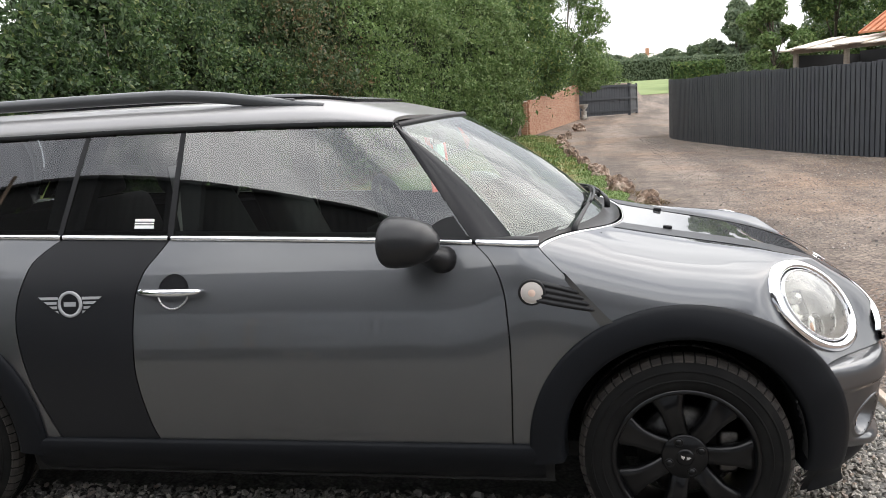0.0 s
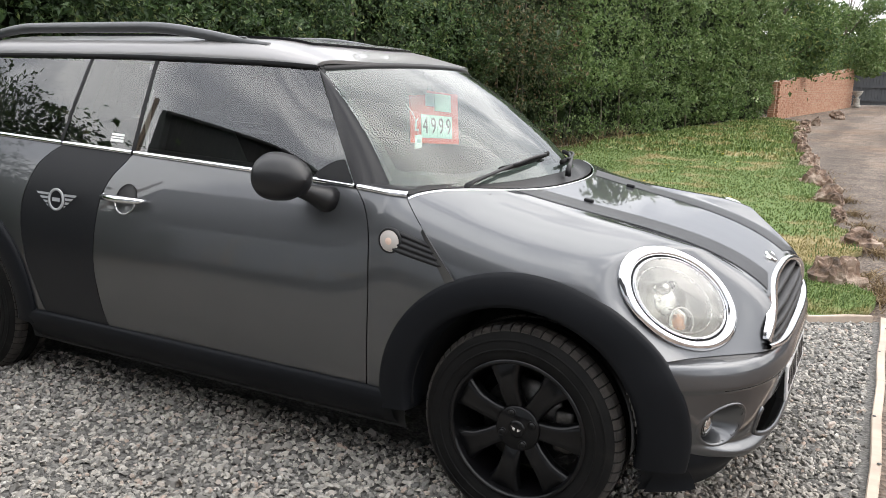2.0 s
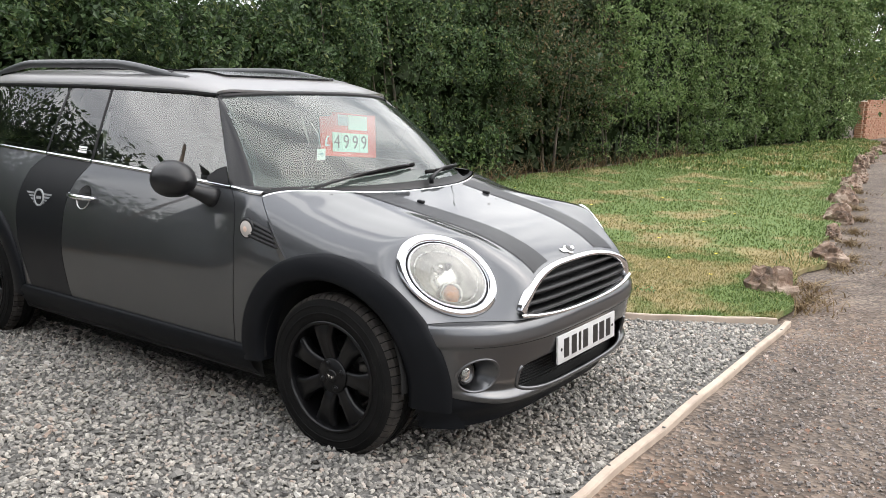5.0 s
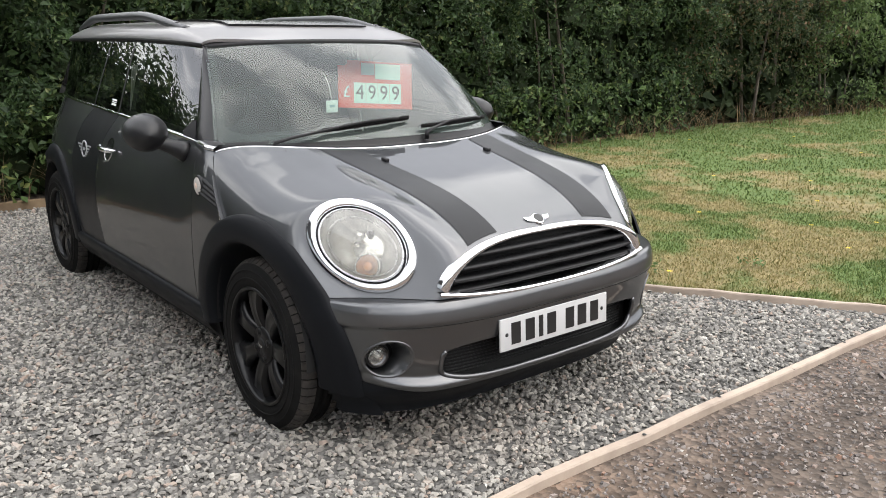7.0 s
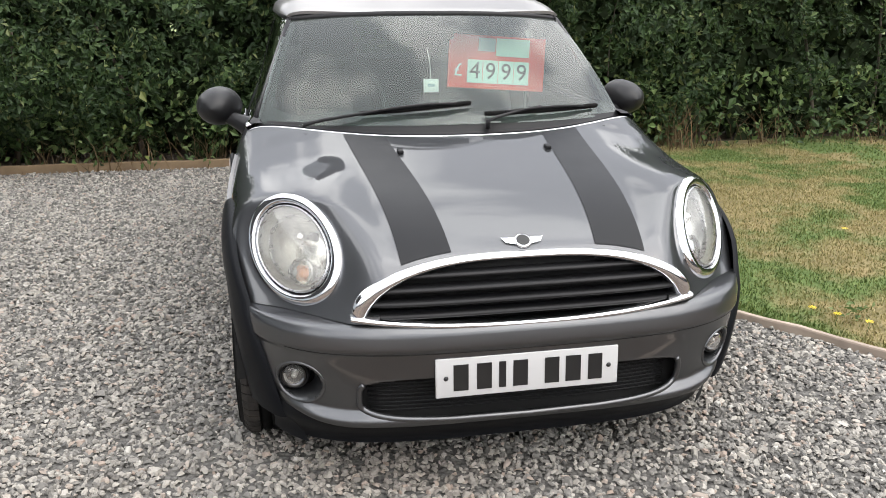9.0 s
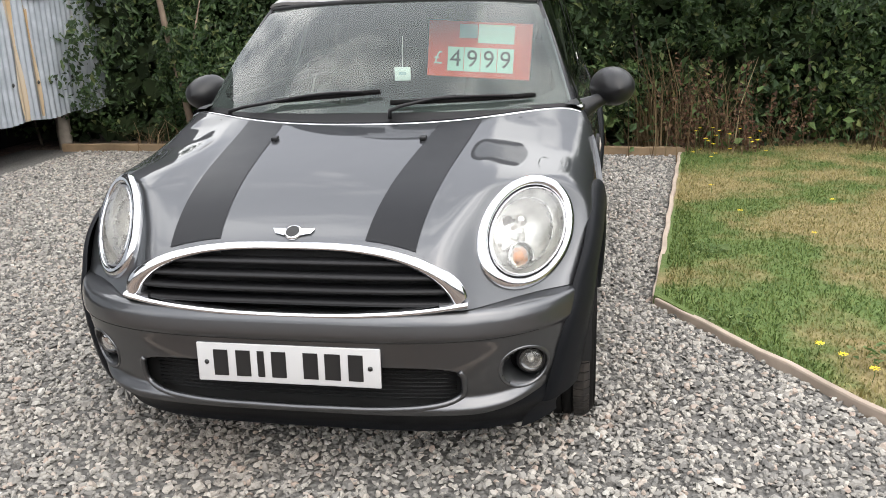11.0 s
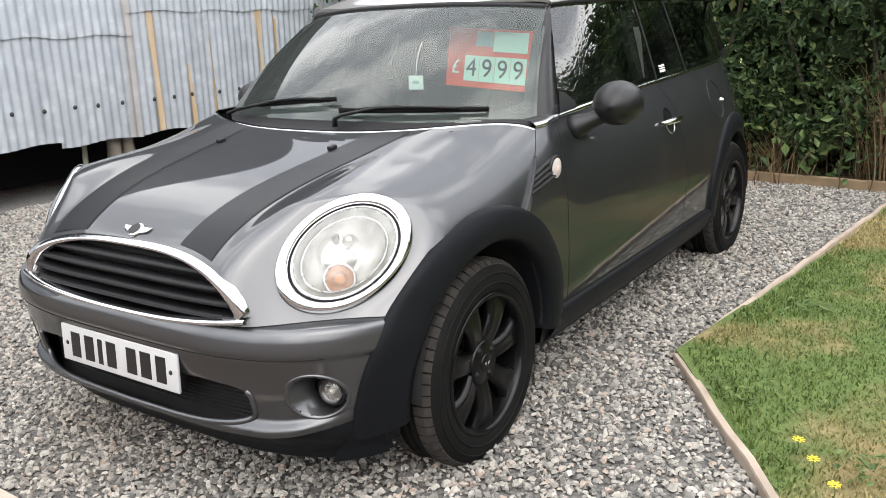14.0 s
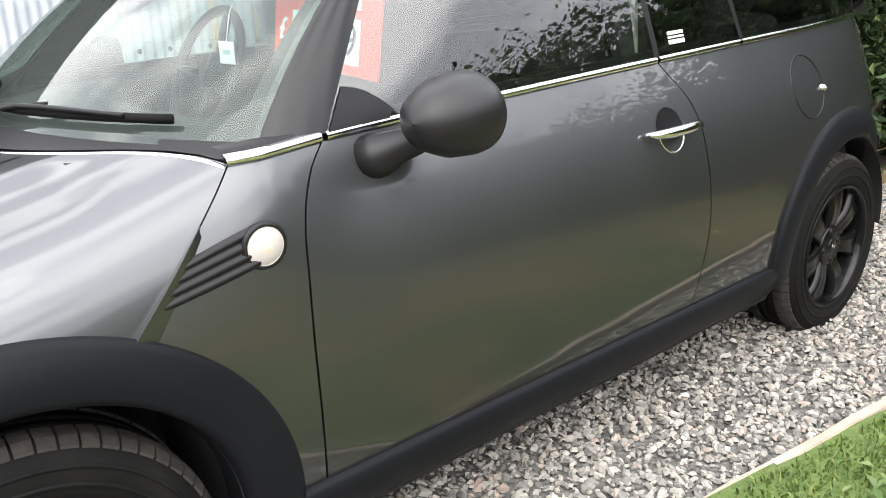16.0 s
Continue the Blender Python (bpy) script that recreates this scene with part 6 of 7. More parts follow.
def chips(n, x0, x1, y0, y1, size, flat, keep, z=0.004, jitter=0.35, rise=0.006, sides=4):
    """Loose angular stones: a skewed ring of corners, drawn in towards a flat top."""
    x, y = rng.uniform(x0, x1, n), rng.uniform(y0, y1, n)
    ok = keep(x, y)
    x, y = x[ok], y[ok]
    n = len(x)
    q = 2 * np.pi * (np.arange(sides)[None] + rng.uniform(-0.32, 0.32, (n, sides))) / sides
    r = 1 + rng.uniform(-jitter, jitter, (n, sides)) * 0.8
    low = np.stack([r * np.cos(q), r * np.sin(q), rng.uniform(-1.0, 0.0, (n, sides))], -1)
    inward = rng.uniform(0.45, 0.85, (n, sides))
    top = np.stack([low[..., 0] * inward, low[..., 1] * inward, 1 + rng.uniform(-jitter, jitter, (n, sides))], -1)
    p = np.concatenate([low, top], 1)
    s = size * rng.lognormal(0, 0.28, (n, 1))
    dims = np.concatenate([s, s * rng.uniform(0.48, 0.85, (n, 1)), s * flat * rng.uniform(0.5, 1.2, (n, 1))], 1)
    p = p * dims[:, None] / 2
    a, b, c = rng.uniform(0, 6.28, n), rng.normal(0, 0.34, n), rng.normal(0, 0.34, n)
    ca, sa, cb, sb, cc, sc = np.cos(a), np.sin(a), np.cos(b), np.sin(b), np.cos(c), np.sin(c)
    y1_, z1_ = p[..., 1] * cb[:, None] - p[..., 2] * sb[:, None], p[..., 1] * sb[:, None] + p[..., 2] * cb[:, None]
    x2, z2 = p[..., 0] * cc[:, None] + z1_ * sc[:, None], -p[..., 0] * sc[:, None] + z1_ * cc[:, None]
    out = np.stack([x2 * ca[:, None] - y1_ * sa[:, None] + x[:, None], x2 * sa[:, None] + y1_ * ca[:, None] + y[:, None], z2 + z + rng.uniform(0, rise, n)[:, None]], -1)
    k = sides
    f = [(i, (i + 1) % k, k + (i + 1) % k, k + i) for i in range(k)]
    f += [(k, k + 1, k + 2, k + 3)] if k == 4 else [(k, k + 1, k + 2, k + 3), (k, k + 3, k + 4, k + 5)]
    return out.reshape(-1, 3), (np.array(f)[None] + 2 * k * np.arange(n)[:, None, None]).reshape(-1, 4)


v, f = chips(150000, -3.5, 2.17, -4.2, 2.2, 0.0208, 0.45, lambda x, y: (y < kerb_y(x) - 0.02) & ~((np.abs(x) < 1.45) & (np.abs(y) < 0.50)) & (rng.uniform(0, 1, len(x)) < np.clip(1.25 + 0.17 * x, 0.62, 1)), -0.004, 0.35, 0.009, 6)
ob = thing("slate_chippings", "loose grey slate chippings of many shades", "gravel", kind="stuff", data=big_data("slate_chippings", v, f, CHIP))
v, f = chips(58000, 2.24, 5.4, -4.2, 5.5, 0.017, 0.5, lambda x, y: (x > lawn_edge(y) + 0.12) & (rng.uniform(0, 1, len(x)) < np.clip(1.5 - 0.24 * np.hypot(x - 2.4, y - 0.8), 0.12, 1)), -0.012, 0.35, 0.004)
ob = thing("drive_pebbles", "small grey and brown pebbles pressed into the drive", "gravel", kind="stuff", data=big_data("drive_pebbles", v, f, DRIVE_CHIP))

v, f = chips(15000, 2.3, 9.0, 4.0, 24.0, 0.022, 0.5, lambda x, y: (x > lawn_edge(y) + 0.2) & (x < 9.5 - 0.27 * y), -0.012, 0.35, 0.004)
v[:, 2] += rise(v[:, 1])
thing("drive_pebbles", "scattered larger stones on the drive", "gravel", kind="stuff", data=big_data("drive_pebbles", v, f, DRIVE_CHIP))

# timber edging
def board(name, a, b, wide, high, mat, label, z0=-0.05, nails=True, at_top=0.022):
    a, b = Vector((*a, 0)), Vector((*b, 0))
    d = (b - a)
    n = 14
    v, f = [], []
    side = Vector((-d.y, d.x, 0)).normalized()
    for i in range(n + 1):
        p = a + d * i / n + side * 0.004 * math.sin(i * 1.7 + a.x)
        zt = at_top + 0.003 * math.sin(i * 2.3)
        for o, z in ((-0.5, z0), (-0.5, zt - 0.006), (-0.40, zt), (0.40, zt), (0.5, zt - 0.006), (0.5, z0)):
            q = p + side * wide * o
            v.append((q.x, q.y, z))
    for i in range(n):
        for k in range(5):
            f.append((i * 6 + k, i * 6 + k + 1, (i + 1) * 6 + k + 1, (i + 1) * 6 + k))
    f += [tuple(range(6)), tuple(n * 6 + k for k in range(6))[::-1]]
    ob = thing(name, label, "edging board", data=data_of(name, v, [t[::-1] for t in f], mat, False))
    if nails:
        m = max(2, int(d.length / 0.45))
        for i in range(m):
            p = a + d * ((i + 0.5) / m) + side * (0.012 if i % 2 else -0.014)
            nl = part("nail_mark", turned("nail_mark", [(0.0, 0.002), (0.006, 0.0015), (0.008, 0.0)], INK, 10, axis="z"), ob, "dark nail head")
            nl.matrix_local = pose(p.x, p.y, at_top + 0.001)
    return ob


board("edging_board", (2.215, -4.4), (2.215, -1.05), 0.036, 0.08, BOARD, "pale weathered timber edging board between gravel and drive")
board("edging_board", (2.215, -1.04), (2.225, 2.26), 0.036, 0.08, BOARD, "pale weathered timber edging board between gravel and drive")
board("edging_board", (2.16, 2.235), (0.375, 1.075), 0.028, 0.08, BOARD, "pale timber edging board beside the lawn", nails=False, at_top=0.034)
board("edging_board", (0.345, 1.068), (-1.35, 1.262), 0.027, 0.08, BOARD, "pale timber edging board beside the lawn", nails=False, at_top=0.034)
board("edging_board", (-1.36, 1.263), (-3.17, 1.475), 0.027, 0.08, BOARD, "pale timber edging board beside the lawn", nails=False, at_top=0.034)
board("edging_board", (-3.20, 1.52), (-3.42, -0.9), 0.045, 0.12, BOARD_OLD, "brown timber board along the hedge foot", nails=False, at_top=0.070)
board("edging_board", (-3.42, -0.91), (-3.50, -4.4), 0.045, 0.12, BOARD_OLD, "brown timber board along the hedge foot", nails=False, at_top=0.070)


# boulders along the lawn's edge
def boulder(at, size, turn, seed, group="stones along the lawn edge", label="rough rust-brown stone at the lawn edge"):
    bm = bmesh.new()
    bmesh.ops.create_icosphere(bm, subdivisions=4, radius=1.0)
    off = Vector((seed * 3.7, seed * 1.3, seed * 7.1))
    for vert in bm.verts:
        d = vert.co.normalized()
        k = 1 + 0.34 * noise.noise(d * 1.3 + off) + 0.14 * noise.noise(d * 3.4 + off) + 0.05 * noise.noise(d * 8 + off)
        cell = noise.cell(d * 2.6 + off) * 0.17
        vert.co = Vector((d.x * size[0], d.y * size[1], d.z * size[2])) * (k + cell)
        vert.co.z = max(vert.co.z, -0.3 * size[2])
    me = bpy.data.meshes.new("boulder")
    bm.to_mesh(me)
    bm.free()
    me.materials.append(ROCK)
    ob = thing("boulder", label, "stone", (at[0], at[1], 0.12 * size[2] + 0.005 + float(rise(at[1]))), turn, group, data=me)
    return ob


for i, (bx_, by_, sz) in enumerate(((1.93, 2.98, 0.165), (2.02, 4.50, 0.155), (1.78, 6.0, 0.13), (1.62, 7.1, 0.20), (1.36, 8.9, 0.19), (1.28, 9.6, 0.14), (1.08, 11.1, 0.20), (0.98, 12.3, 0.16), (0.78, 13.8, 0.17), (0.52, 15.7, 0.19), (0.38, 17.2, 0.17), (0.22, 19.0, 0.18), (0.08, 21.0, 0.2), (-0.02, 23.0, 0.2), (0.10, 25.2, 0.2), (0.36, 30.9, 0.28))):
    boulder((bx_, by_), (sz * 0.88, sz * (0.72 + 0.16 * math.sin(i * 2.1)), sz * (0.92 + 0.15 * math.cos(i * 1.4))), i * 47, i + 1)


# ---- plants ----
def leaves(pos, nrm, size, aspect=0.55, fold=0.25, spread=0.9):
    """Folded four-cornered leaves at pos, facing nrm loosely."""
    n = len(pos)
    d = nrm + rng.normal(0, spread, (n, 3))
    d /= np.linalg.norm(d, axis=1, keepdims=True) + 1e-9
    t = rng.normal(0, 1, (n, 3)) + np.array([0, 0, -0.5])
    t -= d * (t * d).sum(1, keepdims=True)
    t /= np.linalg.norm(t, axis=1, keepdims=True) + 1e-9
    b = np.cross(d, t)
    L = (size * rng.lognormal(0, 0.28, n))[:, None]
    W = L * aspect * 0.5
    p0, p2 = pos - t * L * 0.5, pos + t * L * 0.5 - d * L * 0.12
    m = pos - t * L * 0.05
    p1, p3 = m + b * W + d * L * fold * 0.4, m - b * W + d * L * fold * 0.4
    v = np.stack([p0, p1, p2, p3], 1).reshape(-1, 3)
    k = 4 * np.arange(n)[:, None]
    f = np.concatenate([k + np.array([[0, 1, 2]]), k + np.array([[0, 2, 3]])], 0)
    return v, f


def fbm(p, scale, seed=0.0):
    """Cheap smooth noise for arrays of places."""
    q = p * scale + seed
    out = np.zeros(len(p))
    amp = 1.0
    for o in range(3):
        a = 1.9 ** o
        out += amp * np.sin(q[:, 0] * a * 1.3 + 1.7 * np.sin(q[:, 1] * a + o) + seed) * np.sin(q[:, 1] * a * 1.1 + 1.3 * np.sin(q[:, 2] * a * 1.2 + 2 * o)) * np.cos(q[:, 2] * a * 0.9 + 1.1 * np.sin(q[:, 0] * a))
        amp *= 0.55
    return out


def hedge_bush(name, y0, y1, top, count, size, mat, label, depth=1.5, group="hedge behind the car"):
    """A stretch of hedge: stems, a shaded heart and an uneven skin of leaves."""
    h = thing(name, label, "hedge", group=group)
    n = count
    y = rng.uniform(y0 - 0.35, y1 + 0.35, n)
    z = 0.10 + (top + 0.45) * rng.beta(1.15, 1.0, n)
    yz = np.stack([0 * y, y, z], 1)
    lump = 0.26 * fbm(yz, 1.15, 3.0) + 0.22 * fbm(yz, 2.9, 1.0) + 0.16 * fbm(yz, 6.5, 8.0)
    wave = top + 0.30 * fbm(np.stack([y, y * 0, y * 0], 1), 1.7, 2.0)
    bulge = 0.30 * np.sin(np.clip(z / top, 0, 1) * 2.6) - 0.45 * np.clip(z / top - 0.75, 0, 1) * 2 - 0.30 * np.clip(0.55 - z, 0, 1)
    face = hedge_x(y) + lump + bulge - 0.05
    back = rng.exponential(0.15, n)
    x = face - back
    ok = (z < wave + rng.normal(0, 0.22, n)) & ((0.5 + 0.5 * np.tanh(5 * (lump + 0.16 * rng.normal(0, 1, n)))) > rng.uniform(0, 0.66, n))
    pos = np.stack([x, y, z + rise(y)], 1)[ok]
    v, f = leaves(pos, np.array([0.8, 0.0, 0.45])[None], size)
    part("foliage", big_data("foliage", v, f, mat), h)
    # top and back skin
    m = count // 4
    yb = rng.uniform(y0 - 0.3, y1 + 0.3, m)
    xb = hedge_x(yb) - rng.uniform(0, depth, m)
    zb = top - 0.25 + 0.30 * fbm(np.stack([yb, xb, 0 * xb], 1), 1.7, 2.0) + rng.normal(0, 0.25, m)
    v, f = leaves(np.stack([xb, yb, zb + rise(yb)], 1), np.array([0.1, 0, 1.0])[None], size * 1.2)
    part("crown", big_data("crown", v, f, mat), h)
    # heart of the hedge: dense, larger leaves coloured dark for inner shade, and stems
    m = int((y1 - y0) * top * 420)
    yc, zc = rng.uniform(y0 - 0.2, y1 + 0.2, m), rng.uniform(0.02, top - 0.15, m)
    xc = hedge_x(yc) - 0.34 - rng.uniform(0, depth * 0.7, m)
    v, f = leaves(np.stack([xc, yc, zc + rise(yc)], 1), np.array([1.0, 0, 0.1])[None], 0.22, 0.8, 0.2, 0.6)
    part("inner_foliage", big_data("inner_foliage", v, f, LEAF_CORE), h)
    for i in range(max(3, int((y1 - y0) * 1.4))):
        yb = rng.uniform(y0, y1)
        xb = float(hedge_x(yb)) - rng.uniform(0.12, 0.6)
        hgt = top * rng.uniform(0.6, 0.95)
        dx, dy = rng.normal(0, 0.25), rng.normal(0, 0.35)
        pts = [(xb + dx * t * t, yb + dy * t + 0.05 * math.sin(4 * t + i), -0.02 + float(rise(yb)) + hgt * t) for t in np.linspace(0, 1, 7)]
        r = rng.uniform(0.012, 0.035)
        part("stem", tube_data("stem", pts, [r * (1.1 - 0.85 * t) for t in np.linspace(0, 1, 7)], BARK, 6), h)
    return h


hedge_bush("hedge", -6.5, -3.0, 1.85, 14000, 0.055, LEAF_DEEP, "dense green hawthorn hedge behind the shed corner")
hedge_bush("hedge", -3.0, -0.6, 1.88, 26000, 0.052, LEAF_DEEP, "green hawthorn hedge with deep shade at its foot")
hedge_bush("hedge", -0.6, 1.8, 2.36, 26000, 0.052, LEAF_DEEP, "dark green hawthorn hedge with deep shade at its foot")
hedge_bush("hedge", 1.8, 4.6, 2.32, 26000, 0.052, LEAF_DEEP, "tall green mixed hedge over dry stems")
hedge_bush("hedge", 4.6, 8.0, 2.9, 27200, 0.052, LEAF_DARK, "tall dark green hedge beside the lawn")
hedge_bush("hedge", 8.0, 11.0, 3.35, 20400, 0.059, LEAF_BROWN, "hedge with reddish tinged leaves beside the lawn")
hedge_bush("hedge", 11.0, 15.5, 3.8, 22100, 0.070, LEAF_LIGHT, "light green hedge beside the lawn")
hedge_bush("hedge", 15.5, 20.0, 4.0, 20400, 0.082, LEAF_LIGHT, "light green ash regrowth in the hedge")
hedge_bush("hedge", 20.0, 28.0, 4.6, 25500, 0.107, LEAF_LIGHT, "green hedge at the lawn's far end")


def broadleaf(at, height, spread, count, size, mat, label, name="tree", trunk=0.12, low=0.25, seed=0, group="", clumps=26, bare=0.0):
    """Tapered trunk, limbs and a crown of many leaf clumps."""
    r2 = np.random.default_rng(seed + 100)
    t = thing(name, label, "tree", (at[0], at[1], float(land(at[0], at[1]))), group=group)
    lean = r2.normal(0, 0.04 * height, 2)
    pts = [(lean[0] * k * k, lean[1] * k * k, -0.05 + height * 0.8 * k) for k in np.linspace(0, 1, 8)]
    part("trunk", tube_data("trunk", pts, [trunk * (1.05 - 0.9 * k) for k in np.linspace(0, 1, 8)], BARK, 8), t)
    cent = []
    for i in range(clumps):
        a, k = r2.uniform(0, 6.283), r2.uniform(low, 1.0)
        prof = math.sin(math.pi * min(1, (k - low) / (1 - low) * 0.82 + 0.16)) ** 0.7
        rad = spread * prof * r2.uniform(0.45, 1.0)
        c = np.array([lean[0] * k + rad * math.cos(a), lean[1] * k + rad * math.sin(a), height * k * 0.97])
        cent.append(c)
        if i % 2 == 0:
            k0 = max(0.15, k - 0.22)
            b = np.array([lean[0] * k0 * k0, lean[1] * k0 * k0, height * 0.8 * k0])
            part("limb", tube_data("limb", [tuple(b), tuple(b + (c - b) * 0.5 + np.array([0, 0, 0.04 * height])), tuple(c)], [trunk * 0.35, trunk * 0.22, trunk * 0.06], BARK, 5), t)
    cent = np.array(cent)
    w = r2.integers(0, clumps, count)
    dirs = r2.normal(0, 1, (count, 3))
    dirs /= np.linalg.norm(dirs, axis=1, keepdims=True)
    rr = r2.uniform(0.2, 1.0, count) ** 0.4 * spread * r2.uniform(0.24, 0.46, clumps)[w]
    pos = cent[w] + dirs * rr[:, None] * np.array([1, 1, 0.75])
    v, f = leaves(pos, dirs + np.array([0, 0, 0.5]), size)
    part("crown", big_data("crown", v, f, mat), t)
    return t


# trees over and past the hedge, round the gate
broadleaf((-2.4, 33.0), 7.0, 2.3, 9000, 0.16, LEAF_MID, "green tree behind the brick wall", seed=1)
broadleaf((-2.8, 38.5), 7.5, 2.4, 8000, 0.18, LEAF_LIGHT, "light green birch by the gate", seed=2, trunk=0.09)
broadleaf((-0.7, 47.0), 8.0, 2.5, 8000, 0.18, LEAF_LIGHT, "light green birch by the gate", seed=3, trunk=0.09)
broadleaf((-2.3, 50.0), 8.5, 2.6, 8000, 0.2, LEAF_MID, "green tree by the gate", seed=4)
broadleaf((0.9, 60.0), 5.6, 2.6, 6000, 0.2, LEAF_LIGHT, "round light green bush past the gate", seed=5, low=0.12)
broadleaf((-5.2, 25.0), 6.5, 2.5, 8000, 0.16, LEAF_MID, "tree behind the hedge", seed=6)
broadleaf((-5.2, 19.0), 5.4, 2.1, 6000, 0.14, LEAF_LIGHT, "ash tree behind the hedge", seed=7)
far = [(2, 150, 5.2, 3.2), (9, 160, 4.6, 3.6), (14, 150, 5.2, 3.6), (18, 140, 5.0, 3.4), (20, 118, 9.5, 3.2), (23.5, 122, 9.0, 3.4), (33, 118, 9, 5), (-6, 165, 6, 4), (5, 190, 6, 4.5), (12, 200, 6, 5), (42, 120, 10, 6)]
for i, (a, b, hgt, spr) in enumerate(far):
    broadleaf((a, b), hgt, spr, 7500, 0.62, LEAF_FAR_HAZE, "far tree across the field", seed=20 + i, low=0.1, trunk=0.25, group="far trees", clumps=22)
# trees nearer on the right, behind the fence
broadleaf((11.6, 50.0), 6.6, 2.0, 11000, 0.24, LEAF_LIGHT, "pale green willow behind the fence", seed=41, low=0.15, trunk=0.16)
broadleaf((15.6, 53.0), 8.0, 2.6, 9000, 0.26, LEAF_MID, "green tree behind the fence", seed=42, low=0.15, trunk=0.18)
broadleaf((20.0, 50.0), 8.5, 3.0, 8000, 0.26, LEAF_MID, "green tree behind the fence", seed=43, low=0.15, trunk=0.18)


def clipped_hedge(a, b, wide, high, label, count, mat):
    h = thing("clipped_hedge", label, "hedge")
    a, b = np.array(a), np.array(b)
    t = rng.uniform(0, 1, count)
    d = (b - a) / np.linalg.norm(b - a)
    nrm = np.array([-d[1], d[0]])
    o = rng.uniform(-0.5, 0.5, count) * wide
    z = rng.uniform(0, 1, count) * high
    k = rng.integers(0, 3, count)
    o = np.where(k == 0, -0.5 * wide + rng.normal(0, 0.06, count), np.where(k == 1, 0.5 * wide + rng.normal(0, 0.06, count), o))
    z = np.where(k == 2, high + rng.normal(0, 0.08, count), z)
    p = a + (b - a) * t[:, None] + nrm * o[:, None]
    base = land(p[:, 0], p[:, 1])
    v, f = leaves(np.stack([p[:, 0], p[:, 1], base + z], 1), np.array([0, -1, 0.5])[None], 0.30)
    part("foliage", big_data("foliage", v, f, mat), h)
    n = 20
    vv, ff = [], []
    for i in range(n + 1):
        c = a + (b - a) * i / n
        g0 = float(land(c[0], c[1]))
        for s_, zz_ in ((-0.42, 0), (-0.42, high - 0.1), (0.42, high - 0.1), (0.42, 0)):
            q = c + nrm * wide * s_
            vv.append((q[0], q[1], g0 + zz_))
    for i in range(n):
        for k in range(3):
            ff.append((i * 4 + k, i * 4 + k + 1, i * 4 + 4 + k + 1, i * 4 + 4 + k))
    # filler mass, its inner shade put into the leaf colour
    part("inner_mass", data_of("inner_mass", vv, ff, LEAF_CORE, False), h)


clipped_hedge((1.0, 106.0), (30.0, 118.0), 1.6, 2.6, "long clipped green hedge across the field", 9000, LEAF_FAR_HAZE)
clipped_hedge((8.6, 84.0), (13.5, 84.5), 1.4, 2.3, "square clipped green hedge by the drive", 5000, LEAF_MID)
clipped_hedge((-30.0, 112.0), (0.0, 108.0), 1.6, 2.4, "long clipped green hedge across the field", 6000, LEAF_DARK)


# tufts at the hedge foot: dead stems and seedy grasses
def tuft(at, count, height, mat, name, label, spread=0.22, group="", lean=0.6):
    v, f = [], []
    for i in range(count):
        a = rng.uniform(0, 6.283)
        r = abs(rng.normal(0, spread))
        x, y = r * math.cos(a), r * math.sin(a)
        hgt = height * rng.uniform(0.5, 1.15)
        lx, ly = rng.normal(0, lean * hgt, 2)
        w = rng.uniform(0.003, 0.007)
        ca, sa = math.cos(a + 1.2) * w, math.sin(a + 1.2) * w
        k = len(v)
        for s_ in (0, 0.5, 1.0):
            px, py, pz = x + lx * s_ * s_, y + ly * s_ * s_, hgt * (s_ - 0.15 * s_ * s_)
            q = 1 - 0.8 * s_
            v += [(px - ca * q, py - sa * q, pz), (px + ca * q, py + sa * q, pz)]
        f += [(k, k + 1, k + 3, k + 2), (k + 2, k + 3, k + 5, k + 4)]
    return thing(name, label, "plant", (*at, float(rise(at[1]))), group=group, kind="stuff", data=big_data(name, np.array(v), np.array(f), mat))


for i in range(40):
    y = -3.6 + i * 0.48 + rng.uniform(-0.15, 0.15)
    tuft((float(hedge_x(y)) + rng.uniform(-0.12, 0.12), y), 34, rng.uniform(0.22, 0.5), STRAW, "dry_weeds", "brown dry weed stems at the hedge foot", 0.16, "weeds at the hedge foot")
for y, hgt in ((1.25, 0.95), (1.5, 1.0), (1.8, 0.8), (0.55, 0.5), (3.1, 0.55)):
    tuft((float(hedge_x(y)) + 0.02, y), 90, hgt, STRAW, "dry_stalk", "tall rust-brown dock stems by the board's end", 0.2, "weeds at the hedge foot", 0.26)
for i in range(30):
    y = -2.8 + i * 0.36 + rng.uniform(-0.15, 0.15)
    n = 110
    pos = np.stack([rng.normal(0, 0.13, n), rng.normal(0, 0.17, n), rng.uniform(0.05, 0.75, n)], 1)
    v, f = leaves(pos, np.array([0.6, 0, 0.8])[None], 0.065, 0.6)
    thing("hedge_weed", "leafy green weed at the hedge foot", "plant", (float(hedge_x(y)) + 0.05, y, float(rise(y))), group="weeds at the hedge foot", kind="stuff", data=big_data("hedge_weed", v, f, (LEAF_MID, LEAF_LIGHT, LEAF_DARK)[i % 3]))
